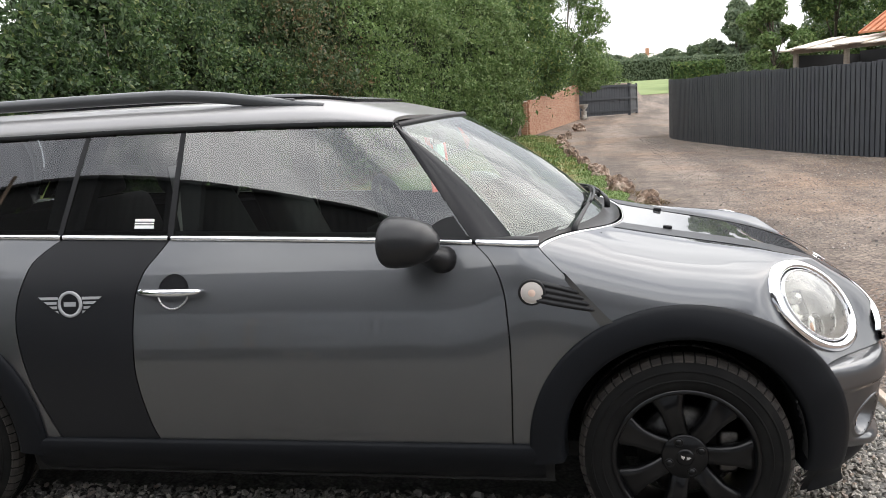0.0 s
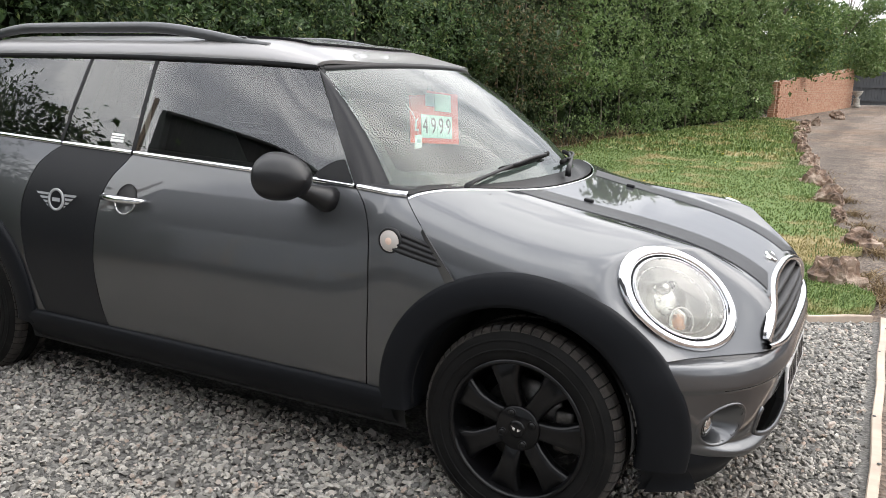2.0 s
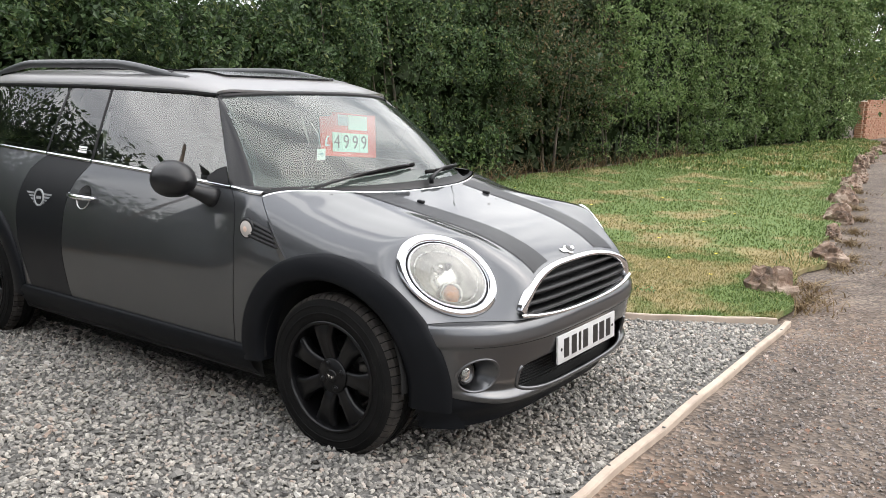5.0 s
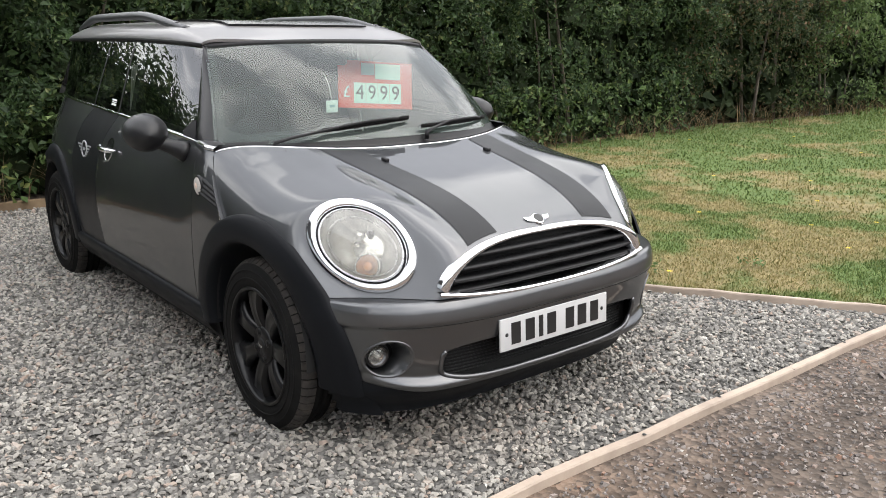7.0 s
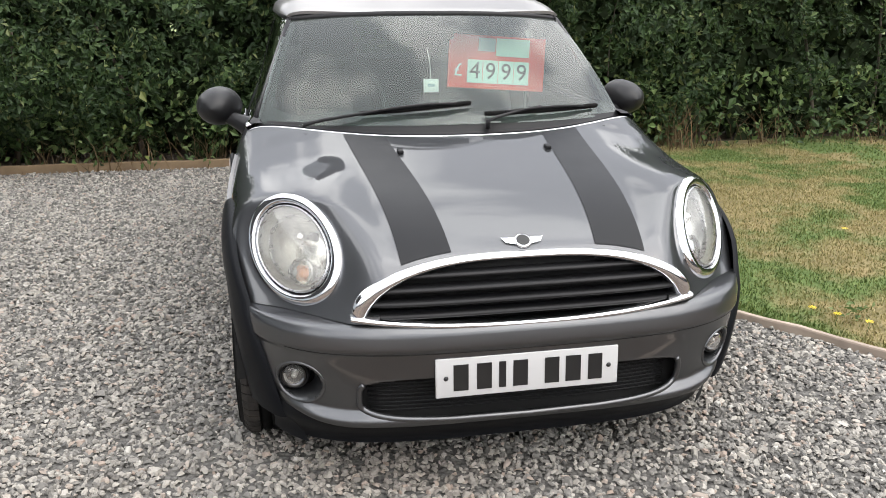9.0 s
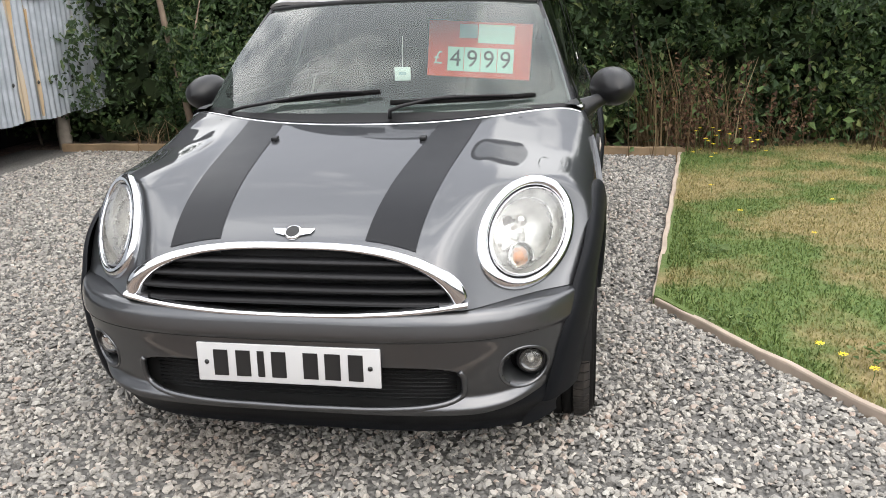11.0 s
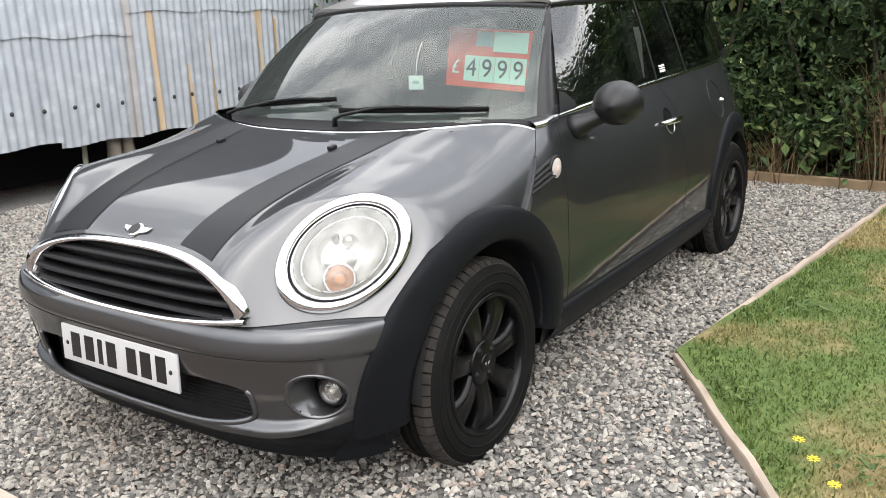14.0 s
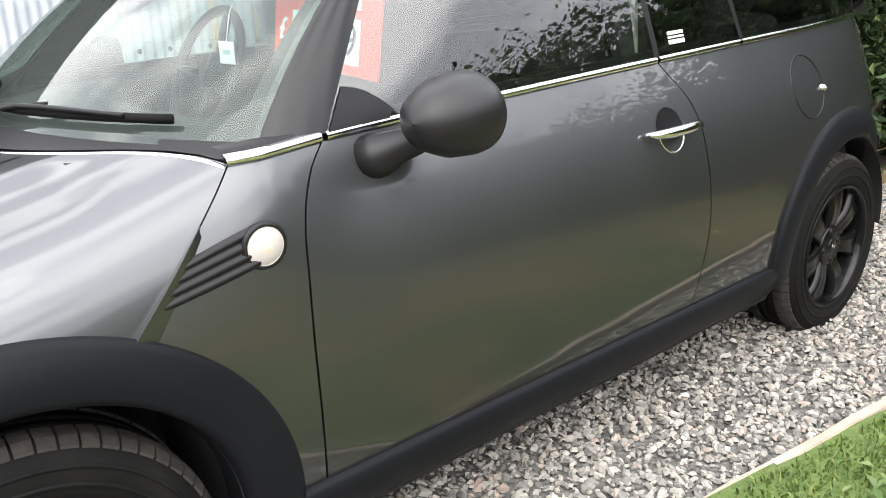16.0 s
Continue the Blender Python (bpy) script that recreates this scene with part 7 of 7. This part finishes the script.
# rust-red docks where the board ends
for i, (dx, y, hgt) in enumerate(((0.22, 1.50, 0.62), (0.30, 1.68, 0.85), (0.18, 1.86, 0.78), (0.30, 2.05, 0.55), (0.12, 2.35, 0.60))):
    n = 300
    k = rng.uniform(0.15, 1.0, n)
    st = rng.integers(0, 9, n)
    sx, sy = rng.normal(0, 0.10, 9), rng.normal(0, 0.12, 9)
    pos = np.stack([sx[st] * (0.4 + k) + rng.normal(0, 0.014, n), sy[st] * (0.4 + k) + rng.normal(0, 0.014, n), hgt * k * (0.75 + 0.25 * np.sin(st))], 1)
    v, f = leaves(pos, np.array([0.6, 0, 0.5])[None], 0.030, 0.6)
    thing("dock_plant", "rust-red seeding dock by the board's end", "plant", (float(hedge_x(y)) + dx, y, float(rise(y))), group="weeds at the hedge foot", kind="stuff", data=big_data("dock_plant", v, f, DOCK))
for i, (a, b) in enumerate(((2.18, 3.0), (2.12, 3.35), (2.2, 2.7), (2.16, 4.3), (2.14, 4.75), (2.0, 5.6), (1.9, 6.4), (1.78, 7.4), (1.6, 8.4), (1.45, 9.3), (1.3, 10.5))):
    tg = tuft((a, b), 130, 0.075, STRAW, "dry_grass", "straw-dry grass beside the edge stones", 0.13, "dry grass by the stones", 1.5)
    tagged(tg, "straw-dry grass beside the edge stones", "grass", group="dry grass by the stones", kind="stuff")
# leaning trunk at the hedge's left end
lt = thing("hedge_tree", "leaning pale brown tree trunk in the hedge", "tree", (-3.45, -2.95, 0))
part("trunk", tube_data("trunk", [(0, 0, -0.02), (0.03, -0.05, 0.5), (0.02, -0.16, 1.1), (0.06, -0.22, 1.8), (0.0, -0.3, 2.8)], [0.040, 0.033, 0.029, 0.026, 0.02], BRANCH, 10), lt)
part("limb", tube_data("limb", [(0.03, -0.05, 0.55), (0.08, 0.10, 0.95), (0.05, 0.22, 1.4)], [0.014, 0.011, 0.006], BRANCH, 6), lt)


# grass blades
def grass(n, x0, x1, y0, y1, height, keep, width=0.0035):
    x, y = rng.uniform(x0, x1, n), rng.uniform(y0, y1, n)
    ok = keep(x, y)
    x, y = x[ok], y[ok]
    n = len(x)
    p = np.stack([x, y, 0.027 + rise(y) + 0.012 * np.sin(x * 2.1 + y) + 0.01 * np.sin(3 * y)], 1)
    hgt = height * rng.lognormal(0, 0.35, n)
    a = rng.uniform(0, 6.283, n)
    lean = np.stack([np.cos(a), np.sin(a)], 1) * (hgt * rng.uniform(0.1, 0.9, n))[:, None]
    b = rng.uniform(0, 6.283, n)
    w = np.stack([np.cos(b), np.sin(b), 0 * b], 1) * width * rng.uniform(0.7, 1.5, n)[:, None]
    mid = p + np.concatenate([lean * 0.3, (hgt * 0.6)[:, None]], 1)
    tip = p + np.concatenate([lean, (hgt * 0.95)[:, None]], 1)
    v = np.stack([p - w, p + w, mid + w * 0.8, mid - w * 0.8, tip], 1).reshape(-1, 3)
    k = 5 * np.arange(n)[:, None]
    f = np.concatenate([k + np.array([[0, 1, 2]]), k + np.array([[0, 2, 3]]), k + np.array([[3, 2, 4]])], 0)
    return v, f


in_lawn = lambda x, y: (y > kerb_y(np.clip(x, -3.12, 2.22)) + 0.03) & (x < np.where(y > 2.26, lawn_edge(y) + 0.05 * np.sin(y * 3.1) + 0.04 * np.sin(7.7 * y), 3)) & (x > hedge_x(y) - 0.1)
v, f = grass(140000, -3.4, 2.2, 1.05, 4.2, 0.0145, in_lawn, 0.0026)
thing("grass", "short lawn grass, part green and part straw-dry", "grass", kind="stuff", data=big_data("grass", v, f, BLADE))
v, f = grass(48000, -3.4, 2.1, 4.2, 12.0, 0.020, in_lawn, 0.005)
thing("grass", "short lawn grass, part green and part straw-dry", "grass", kind="stuff", data=big_data("grass", v, f, BLADE))
v, f = grass(20000, -3.3, 1.3, 12.0, 28.4, 0.05, in_lawn, 0.013)
thing("grass", "short lawn grass, part green and part straw-dry", "grass", kind="stuff", data=big_data("grass", v, f, BLADE))
# longer fringe along the boards and stones
v, f = grass(18000, -3.3, 2.2, 1.05, 2.6, 0.022, lambda x, y: in_lawn(x, y) & (y < kerb_y(x) + 0.16))
thing("grass", "longer green grass fringe along the edging boards", "grass", kind="stuff", data=big_data("grass", v, f, BLADE))
v, f = grass(22000, -0.5, 2.2, 2.3, 16.0, 0.028, lambda x, y: in_lawn(x, y) & (x > lawn_edge(y) - 0.30))
thing("grass", "longer green grass fringe between the stones", "grass", kind="stuff", data=big_data("grass", v, f, LEAF_LIGHT))


def dandelion(at, hgt, name="dandelion"):
    d = thing(name, "yellow dandelion flower in the grass", "flower", (*at, 0.03), group="dandelions in the lawn")
    part("stalk", tube_data("stalk", [(0, 0, 0), (0.004, 0.003, hgt * 0.6), (0.006, 0.0, hgt)], 0.0015, LEAF_LIGHT, 5), d)
    vv, ff = [], []
    for i in range(14):
        a = 6.283 * i / 14
        for r, z, w in ((0.004, 0.002, 0.2), (0.017, 0.006 - 0.003 * (i % 2), 0.16)):
            vv += [(r * math.cos(a - w), r * math.sin(a - w), z), (r * math.cos(a + w), r * math.sin(a + w), z)]
        k = 4 * i
        ff.append((k, k + 1, k + 3, k + 2))
    pt = part("petals", data_of("petals", vv, ff, YELLOW, False), d)
    pt.matrix_local = pose(0.006, 0, hgt)
    return d


dande = [(1.02, 1.66), (1.13, 1.73), (0.93, 1.60), (-1.02, 1.62), (-0.55, 1.92), (-2.9, 1.55), (-3.02, 1.62), (-2.85, 1.72), (-3.05, 1.85), (-2.7, 1.66), (-2.95, 2.1), (-0.2, 2.6), (0.3, 3.2), (-1.3, 2.2), (-1.7, 1.55)]
for i in range(26):
    yy = 3.0 + i * 0.42
    dande.append((float(np.interp(rng.uniform(0, 1), [0, 1], [-2.6, float(lawn_edge(yy)) - 0.2])), yy))
first = dandelion(dande[0], 0.05)
for i, (a, b) in enumerate(dande[1:]):
    copy_thing(first, pose(a, b, 0.03 + float(rise(b)), 0, 0, i * 50))
tall = dandelion((-3.02, 1.58), 0.20)
for i in range(13):
    a, b = -3.12 + rng.uniform(0, 0.45), 1.56 + rng.uniform(0, 0.55)
    copy_thing(tall, pose(a, b, 0.03 + rng.uniform(-0.08, 0.03), 0, 0, i * 70))
# broad-leaved weeds by the near corner
for a, b in ((0.62, 1.36), (0.95, 1.80), (-0.35, 1.38), (1.25, 2.35)):
    n = 26
    an = rng.uniform(0, 6.283, n)
    rr = rng.uniform(0.02, 0.10, n)
    v, f = leaves(np.stack([rr * np.cos(an), rr * np.sin(an), rng.uniform(0.01, 0.05, n)], 1), np.array([0, 0, 1.0])[None], 0.034, 0.5, 0.25, 0.3)
    thing("lawn_weed", "flat green weed in the lawn corner", "plant", (a, b, 0.03), group="lawn weeds", kind="stuff", data=big_data("lawn_weed", v, f, LEAF_LIGHT))


# ---- tin shed ----
SHED_Y = -4.28
shed = thing("tin_shed", "weathered galvanised tin shed with dark upper sheets on timber posts", "shed")


def tin_sheet(x0, x1, z0, z1, y, name="tin_sheet", label="", mat=None):
    pitch, n = 0.0762, 6
    cols = int((x1 - x0) / pitch * n) + 1
    xs = np.linspace(x0, x1, cols)
    zs = np.linspace(z0, z1, 12)
    g = np.zeros((12, cols, 3))
    g[..., 0] = xs[None]
    wob = 0.006 * np.sin(zs * 3.1 + x0)[:, None] + 0.004 * np.sin(xs * 5)[None]
    g[..., 1] = y + 0.009 * np.cos(2 * np.pi * xs / pitch)[None] + wob
    g[..., 2] = zs[:, None] + (0.012 * np.sin(xs * 9 + x0))[None] * (np.arange(12) == 0)[:, None]
    return sheet(name, g, mat or TIN, shed, label, 0.0015)


edges = [-4.60, -3.72, -2.86, -2.10, -1.36, -0.62, 0.12, 0.86, 1.60, 2.34, 3.08, 3.8]
for i, (a, b) in enumerate(zip(edges[:-1], edges[1:])):
    zlow = 0.345 + 0.02 * (a + 4.6) + 0.012 * math.sin(i * 2.7)
    lap = 1.27 if a > -1.5 else 1.46
    tin_sheet(a - 0.02, b + 0.02, zlow, lap + 0.03, SHED_Y + 0.004 * (i % 2))
    tin_sheet(a - 0.03, b + 0.01, lap - 0.02, 1.62, SHED_Y + 0.014 + 0.004 * (i % 2))
    tin_sheet(a - 0.02, b + 0.02, 1.56, 3.22, SHED_Y - 0.008 + 0.004 * (i % 2), label="tarred dark upper sheet", mat=TIN_DARK)
    for k in range(3):
        bx_ = a + 0.13 + k * 0.235 + 0.03 * math.sin(i * 5 + k)
        for zz_ in (0.705, 1.60):
            bo = part("roofing_bolt", turned("roofing_bolt", [(0.0, 0.012), (0.008, 0.010), (0.010, 0.004), (0.018, 0.002), (0.019, 0.0)], INK, 12), shed, "dark bolt with washer")
            bo.matrix_local = pose(bx_, SHED_Y + 0.014, zz_ + 0.008 * math.sin(i + k))
# rust streaks run down below the bolts and laps
for sx, z0, z1, w_ in ((-1.585, 0.42, 1.6, 0.040), (-1.945, 0.40, 0.98, 0.030), (-2.22, 0.5, 1.6, 0.020), (-2.85, 0.38, 1.6, 0.05), (-3.08, 0.40, 1.6, 0.035)):
    zs = np.linspace(z0, z1, 10)[:, None]
    xs = sx + np.linspace(-1, 1, 9)[None] * w_ * (0.75 + 0.25 * np.sin(zs * 7 + sx))
    pitch = 0.0762
    g = np.stack([xs, SHED_Y + 0.013 + 0.009 * np.cos(2 * np.pi * xs / pitch) + 0.006 * np.sin(zs * 3.1) + 0 * xs, zs + 0 * xs], -1)
    sheet("rust_streak", g, RUST_STREAK, shed, "ochre rust streak")
for px, w_, m, ry in ((-0.88, 0.05, POST_PALE, -3), (-1.17, 0.12, POST, -2), (-1.33, 0.11, POST, 2), (0.6, 0.13, POST, 0), (2.6, 0.13, POST, 0), (-3.6, 0.13, POST, 0)):
    n = 8
    zz_ = np.linspace(-0.02, 0.62, 8)
    r = [w_ * (0.52 + 0.03 * math.sin(3 * a + px)) for a in range(8)]
    part("shed_post", tube_data("shed_post", [(px + math.tan(radians(ry)) * z_, SHED_Y - 0.16, float(z_)) for z_ in zz_], r, m, 6 if m is POST else 4), shed, "grey weathered timber post")
boxy("shed_back", (8.2, 0.06, 3.0), DARK, shed, (-0.27, -6.9, 1.5))
boxy("shed_floor", (8.2, 2.5, 0.06), DARK, shed, (-0.38, -5.62, 0.56))
boxy("shed_side", (0.06, 2.6, 2.7), TIN, shed, (-4.59, -5.62, 1.82))
boxy("shed_side", (0.06, 2.6, 2.7), TIN, shed, (3.80, -5.62, 1.82))
boxy("shed_roof", (8.5, 2.75, 0.05), TIN_DARK, shed, (-0.27, -5.60, 3.19), (1.5, 0, 0))
# black sheet set back to stand for the shade under the shed
boxy("shed_skirt", (8.1, 0.05, 0.58), DARK, shed, (-0.27, -5.2, 0.29))


# ---- dark fence along the drive ----
fence = thing("fence", "dark grey painted vertical board fence curving along the drive", "fence")
fpts = np.array([(3.75, 25.5), (3.25, 23.4), (3.22, 22.2), (3.45, 20.6), (3.85, 18.9), (4.35, 16.9), (4.98, 14.8), (6.05, 12.55), (7.6, 10.2), (9.8, 7.8), (12.6, 5.6), (16.0, 4.0)])
seg = np.concatenate([[0], np.cumsum(np.linalg.norm(np.diff(fpts, axis=0), axis=1))])
fa, fb = spline(seg, fpts[:, 0]), spline(seg, fpts[:, 1])
nb = int(seg[-1] / 0.118)
bd = np.array([(-0.042, -0.016), (0.042, -0.016), (0.042, 0.012), (-0.042, 0.012)])
fence_mesh = None
for i in range(nb):
    d = i * 0.118
    a0, b0 = float(fa(d)), float(fb(d))
    a1, b1 = float(fa(d + 0.05)), float(fb(d + 0.05))
    th = math.atan2(b1 - b0, a1 - a0)
    hgt = 1.70
    if fence_mesh is None:
        vv = [(x_, y_, -0.06) for x_, y_ in bd] + [(x_, y_, hgt) for x_, y_ in bd]
        fence_mesh = data_of("board", vv, [(3, 2, 1, 0), (4, 5, 6, 7), (0, 1, 5, 4), (1, 2, 6, 5), (2, 3, 7, 6), (3, 0, 4, 7)], FENCE, False)
    ob = part("board", fence_mesh, fence)
    ob.matrix_local = pose(a0, b0, float(rise(b0)) + 0.012 * math.sin(i * 1.3) - 0.02 + 0.02 * math.sin(i * 0.11), 0, 0, math.degrees(th))
for zc in (0.40, 1.0, 1.52):
    part("rail", tube_data("rail", [(float(fa(d)) + 0.05, float(fb(d)) + 0.03, zc + float(rise(fb(d)))) for d in np.linspace(0, seg[-1], 50)], 0.035, FENCE, 4), fence)

ds = np.linspace(0, seg[-1], 60)
nx_, ny_ = np.gradient(fb(ds)), -np.gradient(fa(ds))
ln_ = np.hypot(nx_, ny_)
back = np.array([[(float(fa(q)) - 0.03 * a / l_, float(fb(q)) - 0.03 * b / l_, h_ + float(rise(fb(q)))) for q, a, b, l_ in zip(ds, nx_, ny_, ln_)] for h_ in (-0.05, 1.66)])
sheet("backing", back, FENCE, fence, "dark backing behind the boards")

# an unseen fence is added behind the walk to shut out low sky
bx_ = spline([0, 1, 2, 3, 4], [16.0, 19.5, 19.0, 12.0, -9.0])
by_ = spline([0, 1, 2, 3, 4], [4.0, -4.0, -14.0, -21.0, -24.0])
tt = np.linspace(0, 4, 60)
g = np.array([np.stack([bx_(tt), by_(tt), np.full_like(tt, h_)], -1) for h_ in (-0.05, 1.82)])
bound = sheet("wall_boundary", g, FENCE, None, thick=0.04)
tagged(bound, "unseen dark fence added round the yard against the low sky", "fence", kind="structure")

# dark solid gates beyond the wall
for (ax_, ay_), (bx_, by_), nm in (((0.0, 49.5), (3.15, 52.2), "gate"), ((3.15, 52.2), (3.75, 55.5), "gate")):
    gt = thing(nm, "dark grey solid timber gate standing open", "gate")
    d = Vector((bx_ - ax_, by_ - ay_, 0))
    th = math.degrees(math.atan2(d.y, d.x))
    n = int(d.length / 0.2)
    for i in range(n):
        c = Vector((ax_, ay_, 0)) + d * ((i + 0.5) / n)
        boxy("board", (0.19, 0.03, 1.85), FENCE, gt, (c.x, c.y, 1.02 + float(land(c.x, c.y))), (0, 0, th))
    for zc in (0.35, 1.1, 1.85):
        c = Vector((ax_, ay_, 0)) + d * 0.5
        boxy("rail", (d.length, 0.07, 0.11), FENCE, gt, (c.x + 0.03, c.y - 0.05, zc + float(rise(c.y))), (0, 0, th))
    for e in (0, 1):
        c = Vector((ax_, ay_, 0)) + d * e
        boxy("gate_post", (0.14, 0.14, 2.05), FENCE, gt, (c.x, c.y, 1.0 + float(rise(c.y))), (0, 0, th))

# brick wall
wall = thing("wall_brick", "weathered red brick garden wall overgrown at its top", "wall", kind="structure")
wa, wb = Vector((-1.52, 28.4, 0.25)), Vector((-0.02, 48.2, 0.25))
wd = wb - wa
wth = math.degrees(math.atan2(wd.y, wd.x))
WL = wd.length


def wall_top(x):
    """Height of the wall's ragged top, x along it."""
    return 1.30 + 0.95 * np.asarray(x, float) / WL + 0.05 * np.sin(np.asarray(x, float) * 1.9)


wm = Matrix.Translation(wa) @ pose(0, 0, 0, 0, 0, wth)
xs = np.linspace(0, WL, 40)
ring = [np.array([wm @ Vector((float(a), o, (float(wall_top(a)) - 0.03) * k - 0.02)) for a in xs]) for o, k in ((-0.02, 0), (-0.02, 1), (0.18, 1), (0.18, 0))]
sheet("mortar", np.array(ring), MORTAR, wall, "lime mortar")
brick_mesh = data_of("brick", [(x_, y_, z_) for x_ in (-0.108, 0.108) for y_ in (-0.05, 0.05) for z_ in (-0.033, 0.033)], [(0, 1, 3, 2), (4, 6, 7, 5), (0, 4, 5, 1), (2, 3, 7, 6), (0, 2, 6, 4), (1, 5, 7, 3)], BRICK, False)
vv, ff = [], []
made_b = 0
for r in range(31):
    for c in range(int(WL / 0.226)):
        x_ = 0.113 + c * 0.226 + (0.113 if r % 2 else 0)
        if 0.06 + r * 0.0755 > float(wall_top(x_)):
            continue
        p = wm @ Vector((x_, -0.055 + rng.uniform(-0.006, 0.006), 0.03 + r * 0.0755))
        if c < 17 and made_b < 290:
            ob = part("brick", brick_mesh, wall)
            ob.matrix_local = Matrix.Translation(p) @ pose(0, 0, 0, 0, rng.uniform(-1, 1), wth)
            made_b += 1
        else:
            k = len(vv)
            for a in (-0.108, 0.108):
                for b in (-0.05, 0.05):
                    for e in (-0.033, 0.033):
                        q = wm @ Vector((x_ + a, -0.055 + b, 0.03 + r * 0.0755 + e))
                        vv.append(tuple(q))
            ff += [(k, k + 1, k + 3, k + 2), (k + 4, k + 6, k + 7, k + 5), (k, k + 4, k + 5, k + 1), (k + 2, k + 3, k + 7, k + 6), (k + 1, k + 5, k + 7, k + 3)]
tagged(part("far_bricks", big_data("far_bricks", np.array(vv), np.array(ff), BRICKS), wall), kind="stuff")
# end face of the wall
for r in range(17):
    ob = part("brick", brick_mesh, wall)
    ob.matrix_local = Matrix.Translation(wm @ Vector((-0.045, 0.09, 0.03 + r * 0.0755))) @ pose(0, 0, 0, 0, 0, wth + 90)
n = 9000
t, h_ = rng.uniform(0, 1, n), rng.beta(2.2, 1.6, n)
pos = np.array(wa)[None] + np.array(wd)[None] * t[:, None]
pos[:, 0] += rng.normal(-0.55, 0.35, n) + 0.25 * np.sin(t * 23)
pos[:, 2] = 0.30 + wall_top(t * WL) * 0.97 + (h_ - 0.32) * 2.6 * (0.8 + 0.3 * np.sin(t * 31))
v, f = leaves(pos, np.array([0.8, -0.4, 0.5])[None], 0.13)
thing("wall_shrub", "green shrub growing over the top of the brick wall", "shrub", data=big_data("wall_shrub", v, f, LEAF_MID))

# urn by the gate
urn = thing("garden_urn", "grey stone urn on a plinth by the wall's end", "urn", (0.35, 47.4, float(rise(47.4))))
part("plinth", turned("plinth", [(0.0, 0.0), (0.22, 0.0), (0.22, 0.12), (0.16, 0.16), (0.15, 0.42), (0.19, 0.48), (0.0, 0.48)], STONE, 20, axis="z"), urn)
part("bowl", turned("bowl", [(0.08, 0.48), (0.07, 0.56), (0.20, 0.70), (0.27, 0.86), (0.25, 0.88), (0.0, 0.82)], STONE, 20, axis="z"), urn)

# barn with an open lean-to behind the fence
barn = thing("barn", "old open-fronted barn with a rusty red roof", "barn", (7.45, 26.6, -0.12), -52)
# local x runs along the open front, local y goes in
# back and end walls take a near-black colour for the shade inside
boxy("back_wall", (7.6, 0.12, 2.7), DARK, barn, (4.0, 3.2, 1.35))
boxy("end_wall", (0.12, 3.2, 2.6), DARK, barn, (0.15, 1.7, 1.3), (0, 0, 0), 0, "wall coloured black for the barn's shaded inside")
for px in (0.12, 2.0, 3.9):
    boxy("barn_post", (0.13, 0.13, 2.75), POST, barn, (px, 0.05, 1.37), (0, 0, 0), 0.01, "weathered post")
for i in range(9):
    boxy("roof_sheet", (0.56, 1.9 + 0.06 * math.sin(i * 2.3), 0.035), ROOFSHEET, barn, (0.10 + i * 0.50, 0.55, 2.92 + 0.03 * math.sin(i * 1.7) + 0.012 * (i % 2)), (10 + 0.8 * math.sin(i * 3), 0.6 * math.sin(i), 0), 0, "pale weathered roof sheet")
boxy("eave_beam", (4.4, 0.10, 0.14), POST, barn, (2.2, -0.02, 2.72), (0, 0, 0), 0, "weathered eave beam")
for i in range(14):
    boxy("gable_board", (0.27, 0.04, 3.0 + 0.10 * i), POST, barn, (4.3 + i * 0.285, -0.15, 1.5 + 0.05 * i), (0, 0, 0), 0, "weathered gable board")
boxy("barn_roof", (8.0, 4.6, 0.06), RUSTROOF, barn, (6.2, 2.35, 4.15), (27, 0, 0), 0, "rusty red corrugated roof")
for i in range(34):
    part("roof_rib", tube_data("roof_rib", [(2.3 + i * 0.235, 0.30, 3.14), (2.3 + i * 0.235, 4.38, 5.22)], 0.035, RUSTROOF, 6), barn)

# far house beyond the field
house = thing("house", "far low house with a brown tiled roof among trees", "house", (9.0, 190, float(land(9.0, 190))))
boxy("wall", (14, 7, 3.2), BRICKS, house, (0, 0, 1.6))
hv = [(-7.3, -3.9, 3.1), (7.3, -3.9, 3.1), (7.3, 3.9, 3.1), (-7.3, 3.9, 3.1), (-6.6, 0, 6.4), (6.6, 0, 6.4)]
part("roof", data_of("roof", hv, [(0, 1, 5, 4), (2, 3, 4, 5), (1, 2, 5), (3, 0, 4), (3, 2, 1, 0)], ROOFSHEET, False), house, "brown tiled roof")
for a in (-4.5, -1.5, 1.5, 4.5):
    wnd = boxy("window", (1.3, 0.1, 1.2), WHITE, house, (a, -3.52, 1.7), (0, 0, 0), 0, "white window")
    boxy("window_pane", (1.1, 0.04, 1.0), DARK, wnd, (0, -0.05, 0))
boxy("chimney", (0.8, 0.8, 1.6), BRICKS, house, (3.5, 0, 6.9))
